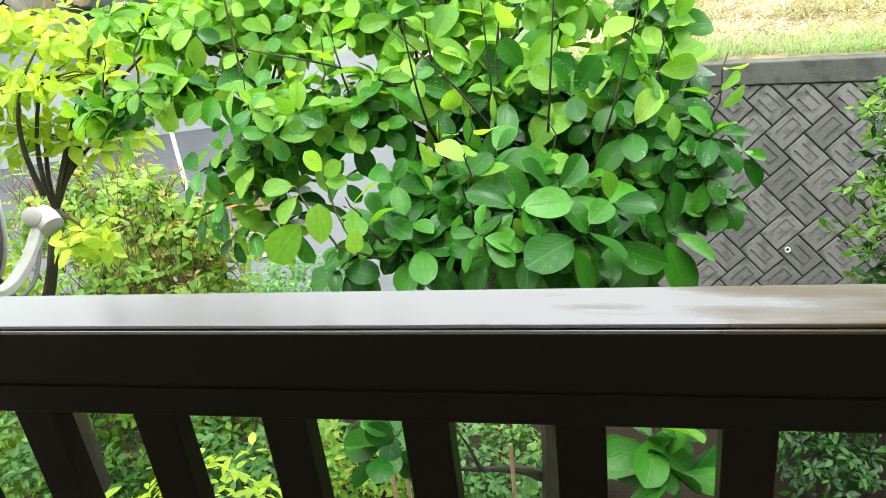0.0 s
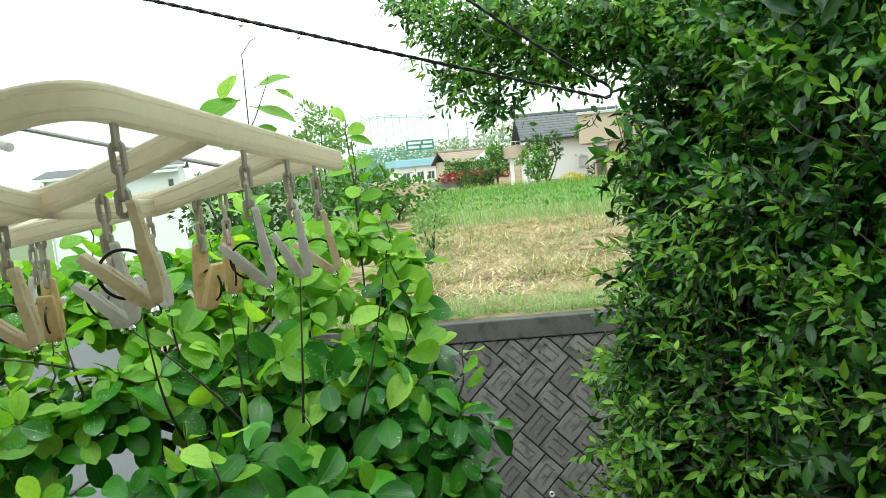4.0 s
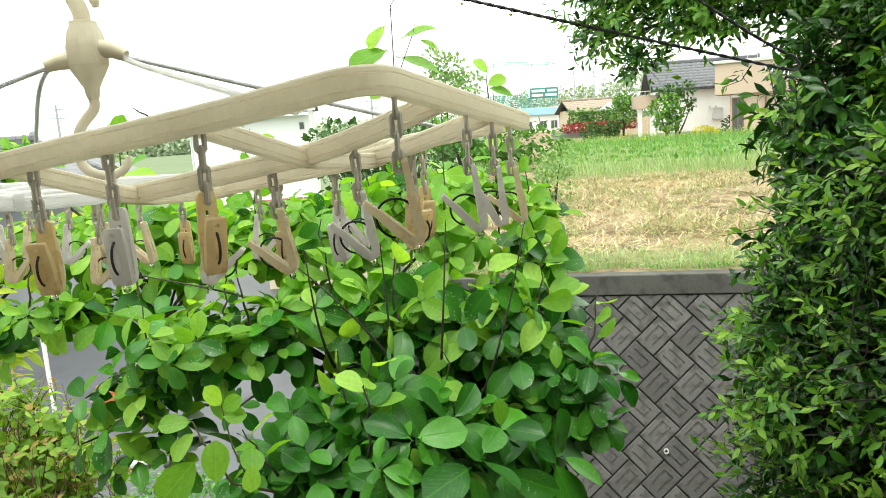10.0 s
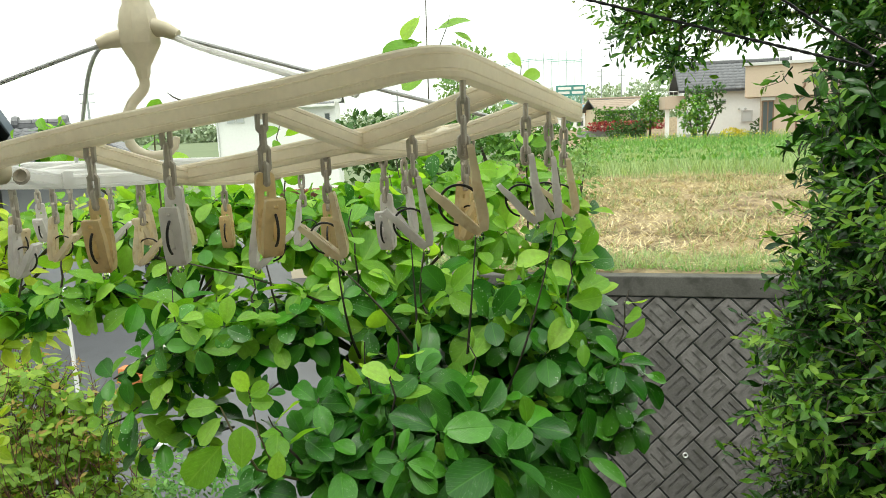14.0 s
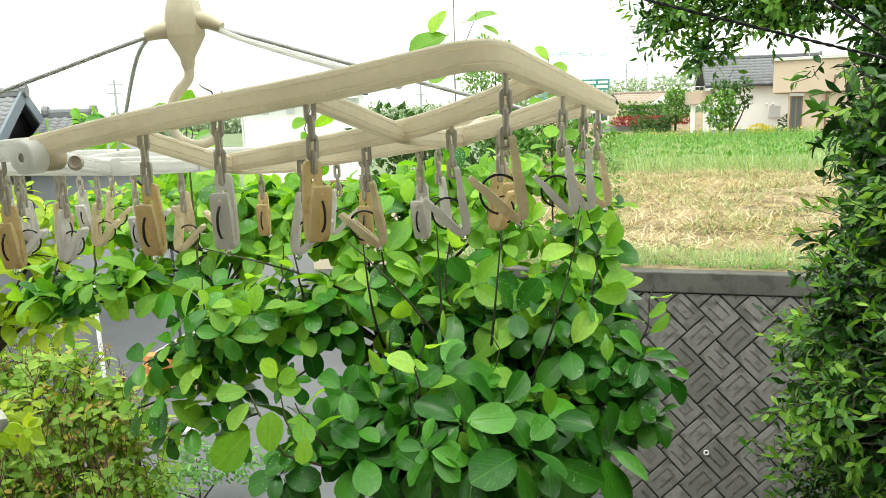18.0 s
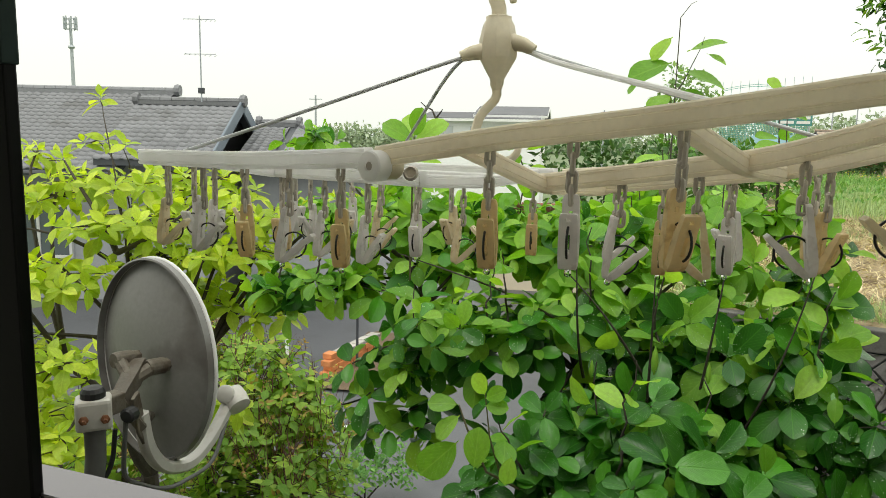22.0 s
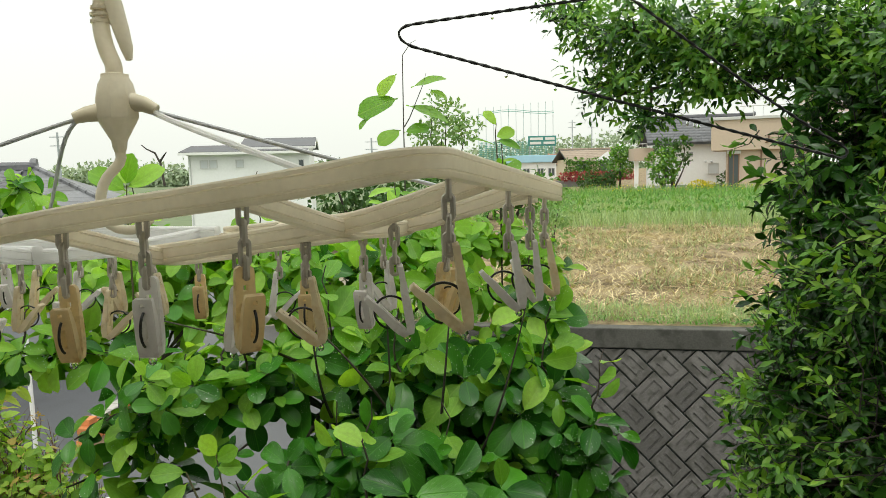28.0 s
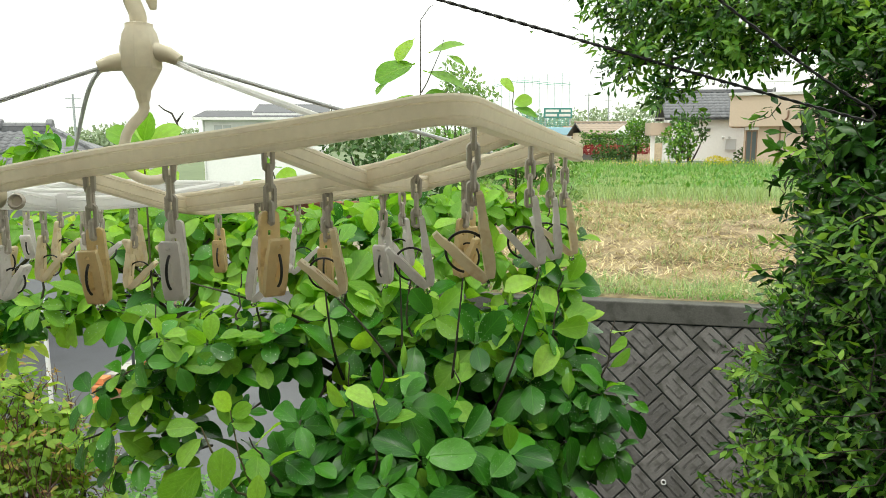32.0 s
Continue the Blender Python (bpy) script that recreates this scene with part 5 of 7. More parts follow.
hw = part("wall_below", boxed(-3.0, 3.0, -0.3, -0.1, STREET - FLOOR, -0.16), "bounce_siding")
hw.matrix_basis = rail_frame @ Matrix.Translation((0, 0, FLOOR))
tagged(hw, "unseen plain house wall under the balcony", "wall", kind="structure")
ev = part("eave", boxed(-4.5, 4.5, -1.6, -0.25, 2.45, 2.6), "bounce_siding")
ev.matrix_basis = rail_frame @ Matrix.Translation((0, 0, FLOOR))
tagged(ev, "unseen roof overhang above the balcony", "eave", kind="structure")
lp = thing("laundry_pole", (-0.33, 0.86, 5.585), "grey metal laundry pole over the balcony edge", "pole")
part("tube", sweep(bmesh.new(), [RAIL_D * -2.0, RAIL_D * 2.2], 0.014, 10), "rod_grey", lp)
for x in (-1.6, 1.9):
    part("arm", sweep(bmesh.new(), rounded([RAIL_D * x + Vector((0, 0, 0.012)), RAIL_D * x + Vector((0, 0, 0.10)), RAIL_D * x - RAIL_N * 1.2 + Vector((0, 0, 0.50))], 0.1), 0.012, 8), "bracket_green", lp)

# ---------------------------------------------------------------- laundry hanger
HC = Vector((0.024, 0.435, 0))
HU, HW = Vector((-0.885, 0.466, 0)).normalized(), Vector((0.466, 0.885, 0)).normalized()
LEN, DEP = 0.98, 0.415


def hang(a, b, dz=0.0):
    """A place on the hanger: a metres along its length, b metres across; the half past the hinge lies flatter."""
    k = max(0.0, (0.49 - a) / 0.49)
    z = 5.133 + 0.076 * k ** 1.15 + (0.015 * math.exp(-((a - 0.38) / 0.24) ** 2) if b < 0.05 else 0.0) - b * (0.045 + 0.045 * k) - 0.004 * max(0.0, a - 0.49)
    p = HC + HU * a + HW * b
    return Vector((p.x, p.y, z + dz))


hanger = thing("laundry_hanger", hang(0.49, 0.21), "cream and white plastic folding laundry hanger with many clothes pegs", "clothes hanger")
h0 = hanger.location.copy()
SEC = (0.015, 0.0225)


def bar(pts, material, r=0.05, sec=SEC, label="", name="bar"):
    p = rounded(pts, r, 8)
    dense = []
    for a, b in zip(p, p[1:]):
        n = max(1, int((b - a).length / 0.06))
        dense += [a.lerp(b, i / n) for i in range(n)]
    dense.append(p[-1])
    ob = part(name, sweep(bmesh.new(), [q - h0 for q in dense], 0.01, flat=sec, grooved=True), material, hanger, label)
    smooth(ob.data, 40)
    return ob


for half, material in ((0, "plastic_cream"), (1, "plastic_white")):
    A = (lambda v: v) if half == 0 else (lambda v: LEN - v)
    seg = lambda a0, a1, b, n=6: [hang(A(a0 + (a1 - a0) * i / n), b) for i in range(n + 1)]
    bar(seg(0.482, 0.0, 0.0)[:-1] + [hang(A(0.0), 0.0), hang(A(0.0), DEP + (0.03 if half == 0 else 0.0))], material, 0.055)
    bar(seg(0.482, 0.02, DEP), material)
    low, inner = ((0.026, 0.38), (0.014, 0.45))[half]
    for b in (0.145, 0.295):
        bar([q - Vector((0, 0, low * (0.8 if i < 5 else 0.5 if i == 5 else 0.1))) for i, q in enumerate(seg(inner - 0.01, 0.004, b))], material, sec=(0.015, 0.021))
    for a in (0.165, inner):
        bar([hang(A(a), 0.004), hang(A(a - 0.02), 0.145, -low), hang(A(a - 0.02), 0.295, -low), hang(A(a), DEP - 0.004)], material, 0.03, sec=(0.014, 0.018), name="cross_bar")
for b, face in ((0.0, -1), (DEP, 1)):
    d = Matrix.Translation(hang(0.475, b + face * 0.015, -0.011) - h0) @ Matrix((HU, Vector((0, 0, 1)), HW * face)).transposed().to_4x4()
    bm = lathe(bmesh.new(), [(0.0045, 0.0085), (0.0055, 0.0105), (0.0150, 0.0105), (0.0165, 0.009), (0.0165, -0.009), (0.0150, -0.0105), (0.0055, -0.0105), (0.0045, -0.0085)], 24, d)
    smooth(part("hinge", bm, "plastic_white", hanger, "round white hinge disc").data, 35)
    bm = lathe(bmesh.new(), [(0.0150, -0.011), (0.0150, -0.030), (0.0135, -0.031)], 20, d)
    smooth(part("hinge_pin", bm, "plastic_tan", hanger, "tan hinge barrel").data, 35)
    # flat grey disc in the hole, its darkness put in as colour
    part("hinge_hole", lathe(bmesh.new(), [(0.0001, 0.0088), (0.0046, 0.0088)], 14, d), "chain_grey", hanger)

HUB = Vector((-0.300, 0.857, 5.282))
bm = lathe(bmesh.new(), [(0.006, -0.052), (0.0085, -0.045), (0.0095, -0.037), (0.0235, -0.012), (0.0245, -0.009), (0.0245, 0.012), (0.0205, 0.030), (0.0165, 0.037), (0.0165, 0.041), (0.0095, 0.043)], 8, Matrix.Translation(HUB - h0))
smooth(part("hub", bm, "plastic_cream", hanger, "cream plastic hanger hub").data, 40)
bm = sweep(bmesh.new(), [HUB - h0 + q for q in bez((0, 0, -0.048), (0.006, 0, -0.075), (-0.028, 0, -0.066), (-0.027, 0, -0.118), 8) + bez((-0.027, 0, -0.118), (-0.027, 0, -0.15), (0.030, 0, -0.155), (0.032, 0, -0.122), 8)[1:]], [0.0062] * 14 + [0.0055, 0.005, 0.004], 10)
smooth(part("lower_hook", bm, "plastic_cream", hanger).data)
hook = [(0, 0, 0.040), (0, 0, 0.052), (-0.008, 0.004, 0.070), (-0.013, 0.007, 0.091), (-0.014, 0.010, 0.111), (-0.011, 0.012, 0.131), (-0.014, 0.012, 0.165), (-0.022, 0.008, 0.22), (-0.024, 0.004, 0.28), (-0.010, 0.0, 0.326), (0.014, 0.0, 0.332), (0.030, 0.0, 0.30), (0.026, 0.002, 0.25)]
bm = sweep(bmesh.new(), [HUB - h0 + q for q in rounded([Vector(q) for q in hook], 0.02)], 0.0098, 12)
smooth(part("upper_hook", bm, "plastic_cream", hanger).data)
for z, x in ((0.104, -0.0138), (0.112, -0.0138), (0.120, -0.0128)):
    d = Matrix.Translation(HUB - h0 + Vector((x, 0.0100, z)))
    smooth(part("rib", lathe(bmesh.new(), [(0.0096, -0.0028), (0.0118, -0.0018), (0.0118, 0.0018), (0.0096, 0.0028)], 16, d), "plastic_cream", hanger).data)
bm = sweep(bmesh.new(), [HUB - h0 + Vector(q) for q in ((-0.004, 0.010, 0.150), (0.003, 0.008, 0.121), (0.010, 0.005, 0.093), (0.016, 0.001, 0.071), (0.018, 0.0, 0.058))], [0.009, 0.0105, 0.0095, 0.0075, 0.004], 8)
smooth(part("clip_jaw", bm, "plastic_cream", hanger, "cream plastic clip jaw beside the hook").data)
for side, ends in ((-1, ((0.87, 0.012), (0.83, 0.41))), (1, ((0.10, 0.405), (0.115, 0.085)))):
    s = HUB - h0 + Vector((side * 0.024, -0.004, 0.010 if side > 0 else -0.002))
    tip = HUB - h0 + Vector((side * 0.047, -0.008, -0.002 if side > 0 else -0.010))
    bm = sweep(bmesh.new(), [s - Vector((side * 0.012, 0, 0)), s.lerp(tip, 0.4), tip], [0.012, 0.0095, 0.007], 10)
    smooth(part("arm_socket", bm, "plastic_tan", hanger).data)
    for k, (a, b) in enumerate(ends):
        e = hang(a, b, 0.010) - h0
        m1 = tip.lerp(e, 0.35) + Vector((0, 0, -0.004))
        bm = sweep(bmesh.new(), bez(tip - Vector((side * 0.008, 0, 0)), tip + Vector((side * 0.02, 0, -0.006 - 0.01 * k)), m1, e, 10), 0.0034 if side * k > 0 else 0.0026, 8)
        part("support_rod", bm, "plastic_white" if side * k > 0 else "rod_grey", hanger, "white plastic-sleeved rod" if side * k > 0 else "thin grey wire rod")


def plank(rows, gaps, x_at, sgn):
    """A slotted strip hanging down -z: rows of (z, half width, thickness); gaps are the rows whose middle is open. sgn: the side it thickens to."""
    bm = bmesh.new()
    mid = 0.0017
    vs = {}

    def vert(i, j, back):
        if (i, j, back) not in vs:
            z, w, t = rows[i]
            t *= 1.25
            vs[(i, j, back)] = bm.verts.new((x_at(z) + (t * sgn if back else 0.0), (-w, -mid, mid, w)[j], z))
        return vs[(i, j, back)]

    n = len(rows) - 1
    solid = lambda i, j: 0 <= i < n and 0 <= j < 3 and not (j == 1 and i in gaps)
    for i in range(n):
        for j in range(3):
            if not solid(i, j):
                continue
            c = [(i, j), (i, j + 1), (i + 1, j + 1), (i + 1, j)]
            bm.faces.new([vert(*q, False) for q in c])
            bm.faces.new([vert(*q, True) for q in c[::-1]])
            for (p, q), (di, dj) in zip(((c[0], c[1]), (c[1], c[2]), (c[2], c[3]), (c[3], c[0])), ((-1, 0), (0, 1), (1, 0), (0, -1))):
                if not solid(i + di, j + dj):
                    bm.faces.new((vert(*q, False), vert(*p, False), vert(*p, True), vert(*q, True)))
    bmesh.ops.recalc_face_normals(bm, faces=bm.faces)
    return bm


PIVOT = -0.1115


def peg_meshes():
    """Meshes of one clothes peg hanging from the origin: chain, long fixed jaw, short swung jaw, spring, drop."""
    out = {}
    bm = bmesh.new()
    for z, ln, rot in ((0.004, 0.019, 90), (-0.0115, 0.019, 0), (-0.027, 0.020, 90), (-0.041, 0.017, 0)):
        w = 0.0032
        ring = [(w * math.cos(t), 0, z - ln / 2 + (ln / 2 - w) * (1 if math.sin(t) > 0 else -1) + w * math.sin(t)) for t in (2 * math.pi * k / 12 for k in range(12))]
        r = Matrix.Rotation(radians(rot), 3, "Z")
        sweep(bm, [r @ Vector(p) for p in ring], 0.0022, 6, closed=True)
    out["chain"] = bm
    # the fixed jaw reaches up to the chain and has a loop hole, a window and a slot
    rows = [(-0.0485, 0.0045, 0.0036), (-0.0505, 0.0064, 0.0040), (-0.0535, 0.0070, 0.0042), (-0.0590, 0.0072, 0.0042), (-0.0640, 0.0072, 0.0042), (-0.0690, 0.0074, 0.0046), (-0.0760, 0.0078, 0.0054), (-0.0840, 0.0080, 0.0060), (-0.1010, 0.0080, 0.0064), (-0.1090, 0.0078, 0.0060), (-0.1160, 0.0076, 0.0046), (-0.1172, 0.0066, 0.0036)]
    out["jaw"] = plank(rows, (2, 4, 7), lambda z: 0.0008 + 0.0012 * (z > -0.07), 1)
    rows = [(-0.0640, 0.0064, 0.0034), (-0.0650, 0.0072, 0.0038), (-0.0680, 0.0074, 0.0040), (-0.0710, 0.0076, 0.0044), (-0.0790, 0.0078, 0.0052), (-0.0830, 0.0080, 0.0056), (-0.1010, 0.0080, 0.0062), (-0.1090, 0.0078, 0.0060), (-0.1160, 0.0076, 0.0046), (-0.1172, 0.0066, 0.0036)]
    out["jaw_swung"] = plank(rows, (2, 5), lambda z: -0.0008 - 0.0014 * (z > -0.075), -1)
    bm = bmesh.new()
    sweep(bm, [(-0.0035 + 0.0150 * math.sin(t), 0, -0.0915 + 0.0165 * math.cos(t)) for t in (radians(-142 + 284 * k / 26) for k in range(27))], 0.0011, 6)
    out["spring"] = bm
    bm = bmesh.new()
    lathe(bm, [(0.0004, -0.1165), (0.0026, -0.1188), (0.0034, -0.1218), (0.0026, -0.1246), (0.0006, -0.1258)], 10)
    out["drop"] = bm
    done = {}
    for k, b in out.items():
        me = bpy.data.meshes.new(k)
        b.to_mesh(me)
        b.free()
        smooth(me, 24)
        done[k] = me
    return done


PEG = peg_meshes()
PEG["chain"].materials.append(M["chain_grey"])
PEG["spring"].materials.append(M["spring_black"])
PEG["drop"].materials.append(M["water_drop"])
JAWS = {}
for c in ("peg_grey", "peg_amber", "peg_cream"):
    a, b = PEG["jaw"].copy(), PEG["jaw_swung"].copy()
    a.materials.append(M[c])
    b.materials.append(M[c])
    JAWS[c] = (a, b)


def hang_peg(a, b, turn_deg, colour, opened, drop, low=0.014):
    """A peg under the bar at (a, b); it leans away from its swung jaw."""
    at = hang(a, b, -low) - h0
    j0, j1 = JAWS[colour]
    lean = Matrix.Translation((0, 0, -0.05)) @ Matrix.Rotation(radians(-0.20 * opened), 4, "Y") @ Matrix.Translation((0, 0, 0.05))
    m = Matrix.Translation(at) @ Matrix.Rotation(radians(turn_deg), 4, "Z") @ Matrix.Diagonal((1.05, 1.08, 0.97, 1)) @ lean
    p = place("peg", j0, None, hanger, {"peg_grey": "translucent grey clothes peg", "peg_amber": "amber-stained clothes peg", "peg_cream": "yellowed cream clothes peg"}[colour], m)
    place("chain", PEG["chain"], None, p, "grimy grey plastic chain", lean.inverted())
    place("jaw", j1, None, p, m=Matrix.Translation((0, 0, PIVOT)) @ Matrix.Rotation(radians(-0.86 * opened), 4, "Y") @ Matrix.Translation((0, 0, -PIVOT)))
    place("spring", PEG["spring"], None, p, "black wire spring", Matrix.Translation((0, 0, PIVOT)) @ Matrix.Rotation(radians(-0.5 * opened), 4, "Y") @ Matrix.Translation((0, 0, -PIVOT)))
    if drop:
        place("water_drop", PEG["drop"], None, p)


# pegs by bar: along, across, turn (swung jaw to one side: 0 or 175, towards the balcony: 85), colour, opening
GREY, AMBER, CREAM = "peg_grey", "peg_amber", "peg_cream"
FRONT = [(0.892, 178, CREAM, 40), (0.806, 172, GREY, 38), (0.716, 100, AMBER, 20), (0.630, 178, GREY, 44), (0.542, 92, AMBER, 10), (0.339, 86, AMBER, 14), (0.251, 84, GREY, 8), (0.154, 115, AMBER, 20)]
INNER = [(0.990, 160, GREY, 12), (0.818, 70, AMBER, 14), (0.724, 176, GREY, 40), (0.638, 165, GREY, 30), (0.268, 176, GREY, 42), (0.187, -6, CREAM, 44), (0.092, -2, GREY, 40)]
SECOND = [(0.922, 60, GREY, 24), (0.840, 150, CREAM, 20), (0.754, 172, CREAM, 36), (0.676, 86, GREY, 14), (0.585, 172, CREAM, 40), (0.280, 84, AMBER, 10), (0.200, 70, GREY, 18), (0.097, 130, AMBER, 22)]
REAR = [(0.938, 100, GREY, 30), (0.860, 176, CREAM, 40), (0.770, 174, GREY, 42), (0.698, 60, CREAM, 24), (0.620, -10, CREAM, 40), (0.536, 88, AMBER, 10), (0.396, 176, GREY, 40), (0.230, 20, GREY, 30), (0.132, 100, AMBER, 16)]
END = [(0.040, -4, CREAM, 42), (0.210, -6, GREY, 38), (0.300, -10, GREY, 24), (0.372, -8, CREAM, 44)]
prng = random.Random(12)
for pegs, b, low in ((FRONT, 0.0, 0.010), (INNER, 0.145, 0.019), (SECOND, 0.295, 0.024), (REAR, DEP, 0.014)):
    for a, t, c, o in pegs:
        hang_peg(a, b, t, c, o, prng.random() < 0.6, low)
for b, t, c, o in END:
    hang_peg(0.0, b, t, c, o, prng.random() < 0.6, 0.012)
for b, t, c, o in ((0.1, 80, GREY, 30), (0.2, 20, CREAM, 24), (0.31, 150, GREY, 20)):
    hang_peg(LEN, b, t, c, o, False, 0.012)
for a, b in ((0.455, 0.02),):
    bm = lathe(bmesh.new(), [(0.0065, -0.003), (0.0085, 0), (0.0065, 0.003), (0.0045, 0)], 14, Matrix.Translation(hang(a, b, -0.02) - h0) @ Matrix.Rotation(radians(75), 4, "X"))
    part("ring", bm, "chain_grey", hanger)

# black cord with rain drops, zigzagging under the eave
CORD_L, CORD_R = Vector((0.030, 0.700, 5.344)), Vector((0.467, 0.618, 5.203))
cord = thing("black_cord", CORD_R, "black twisted cord strung in loops, beaded with rain", "cord")
loops = [
    bez((0.62, 0.60, 5.42), (0.40, 0.62, 5.385), (0.10, 0.69, 5.358), CORD_L + Vector((0.012, 0, 0.007)), 24),
    bez(CORD_L + Vector((0.012, 0, 0.007)), CORD_L + Vector((-0.010, 0, 0.004)), CORD_L + Vector((-0.008, 0, -0.012)), CORD_L + Vector((0.02, 0, -0.018)), 8),
    bez(CORD_L + Vector((0.02, 0, -0.018)), CORD_L.lerp(CORD_R, 0.35) + Vector((0, 0, -0.008)), CORD_L.lerp(CORD_R, 0.7) + Vector((0, 0, -0.006)), CORD_R, 24),
    bez(CORD_R, CORD_R + Vector((0.012, 0, 0.002)), CORD_R + Vector((0.008, 0, 0.012)), CORD_R + Vector((-0.006, 0.003, 0.018)), 6),
    bez(CORD_R + Vector((-0.006, 0.003, 0.018)), (0.42, 0.626, 5.243), (0.36, 0.636, 5.288), (0.21, 0.66, 5.404), 20),
]
path = [p for i, l in enumerate(loops) for p in (l if i == 0 else l[1:])]
bm = bmesh.new()
for strand in range(2):
    fine = []
    for a, b in zip(path, path[1:]):
        n = max(1, int((b - a).length / 0.0035))
        fine += [a.lerp(b, i / n) for i in range(n)]
    sweep(bm, [p - CORD_R + Vector((0, math.cos(i * 0.9 + strand * math.pi) * 0.0008, math.sin(i * 0.9 + strand * math.pi) * 0.0008)) for i, p in enumerate(fine)], 0.0011, 5)
part("cord", bm, "rubber_black", cord)
bm = bmesh.new()
crng = random.Random(3)
for _ in range(26):
    i = crng.randrange(4, len(fine) - 4)
    p = fine[i] - CORD_R
    lathe(bm, [(0.0004, 0.0), (0.0016, -0.0030), (0.0020, -0.0048), (0.0008, -0.0066)], 8, Matrix.Translation(p))
tagged(part("rain_bead_string", bm, "water_drop", cord, "hanging rain drops"), kind="stuff")
for p in ((0.62, 0.60, 5.42), (0.21, 0.66, 5.404)):
    q = Vector(p) - CORD_R
    part("tie", sweep(bmesh.new(), [q, q + Vector((0.0, 0.1, 0.13))], 0.0016, 5), "rubber_black", cord)
pc = thing("post_cord", (-0.72, 0.62, 5.39), "black cord tied to the balcony post", "cord")
part("cord", sweep(bmesh.new(), bez((-0.11, 0.0, -0.055), (-0.05, 0.0, -0.03), (0.0, 0, 0.03), (0.09, 0, 0.075), 10), 0.0022, 6), "rubber_black", pc)

# ---------------------------------------------------------------- satellite dish
DC = Vector((-1.162, 1.436, 4.630))
r3 = Vector((0.988, 0.153, 0.024))
sight = (DC - Vector((-0.19, -0.093, 5.164))).normalized()
rr = (r3 - sight * r3.dot(sight)).normalized()
uu = rr.cross(sight).normalized()
nrm = (sight * 0.56 + (rr * 0.98 + uu * 0.19).normalized() * 0.83).normalized()
major = (uu * 0.982 - rr * 0.188)
major = (major - nrm * major.dot(nrm)).normalized()
minor = major.cross(nrm).normalized()
dish_frame = Matrix((minor, major, nrm)).transposed().to_4x4()
dish = thing("satellite_dish", DC, "grey satellite dish seen from behind, on a clamp and pole", "satellite dish")
bm = bmesh.new()
RX, RY, CUP = 0.212, 0.240, 0.038
rings = []
for z_off in (0.0, 0.004):
    layer = []
    for j in range(0, 13):
        t = j / 12
        layer.append([bm.verts.new((RX * t * math.cos(2 * math.pi * k / 48), RY * t * math.sin(2 * math.pi * k / 48), -CUP * (1 - t * t) + z_off)) for k in range(48)] if j else [bm.verts.new((0, 0, -CUP + z_off))])
    rings.append(layer)
for li, layer in enumerate(rings):
    for j in range(12):
        for k in range(48):
            if j == 0:
                f = (layer[0][0], layer[1][k], layer[1][(k + 1) % 48])
            else:
                f = (layer[j][k], layer[j + 1][k], layer[j + 1][(k + 1) % 48], layer[j][(k + 1) % 48])
            bm.faces.new(f if li else f[::-1])
bm.transform(dish_frame)
smooth(part("reflector", bm, "dish_grey", dish).data, 60)
bm = sweep(bmesh.new(), [dish_frame @ Vector((RX * 1.005 * math.cos(2 * math.pi * k / 48), RY * 1.005 * math.sin(2 * math.pi * k / 48), 0.002)) for k in range(48)], 0.0055, 8, closed=True)
smooth(part("rim", bm, "dish_rim_lit", dish, "rolled rim, paled to hold the light on its edge").data)
bm = bmesh.new()
loops = [[bm.verts.new(dish_frame @ Vector((RX * k * math.cos(2 * math.pi * i / 64), RY * k * math.sin(2 * math.pi * i / 64), z))) for i in range(64)] for k, z in ((1.012, 0.002), (1.012, -0.020), (0.992, -0.022), (0.985, -0.004))]
for r0, r1 in zip(loops, loops[1:]):
    for i in range(64):
        bm.faces.new((r0[i], r0[(i + 1) % 64], r1[(i + 1) % 64], r1[i]))
bmesh.ops.recalc_face_normals(bm, faces=bm.faces)
smooth(part("flange", bm, "dish_grey", dish, "grey turned-back flange").data, 40)
P = lambda x, y, z: Vector((x, y, z)) - DC
k1, k2 = P(-1.172, 1.325, 4.660), P(-1.108, 1.352, 4.640)
root = P(-1.118, 1.225, 4.606)
brk = part("bracket", sweep(bmesh.new(), [root, root.lerp((k1 + k2) / 2, 0.55), (k1 + k2) / 2 - nrm * 0.0], [0.020, 0.025, 0.020], 4), "bracket_grime", dish, "grimy cast mounting bracket")
for k in (k1, k2):
    part("fork", sweep(bmesh.new(), [root.lerp((k1 + k2) / 2, 0.5), k - nrm * 0.012, k + nrm * 0.035], [0.015, 0.016, 0.017], 8), "bracket_grime", brk)
    d = Matrix.Translation(k - nrm * 0.014) @ dish_frame
    part("boss", lathe(bmesh.new(), [(0.007, -0.012), (0.016, -0.012), (0.019, -0.006), (0.019, 0.03)], 16, d), "bracket_grime", brk)
    part("bolt", lathe(bmesh.new(), [(0.0001, -0.009), (0.0075, -0.009)], 8, d), "rubber_black", brk)
part("strut", sweep(bmesh.new(), [root, P(-1.095, 1.262, 4.535), dish_frame @ Vector((0.0, -0.13, -0.035))], [0.014, 0.013, 0.010], 6), "bracket_grime", dish)
part("plate", sweep(bmesh.new(), [P(-1.092, 1.24, 4.612), P(-1.096, 1.262, 4.53), P(-1.09, 1.31, 4.44)], 0.01, flat=(0.008, 0.03)), "bracket_grime", dish)
cl = P(-1.125, 1.150, 4.608)
bm = boxed(-0.034, 0.034, -0.030, 0.030, -0.034, 0.030, 0.008, m=Matrix.Translation(cl) @ Matrix.Rotation(radians(35), 4, "Z"))
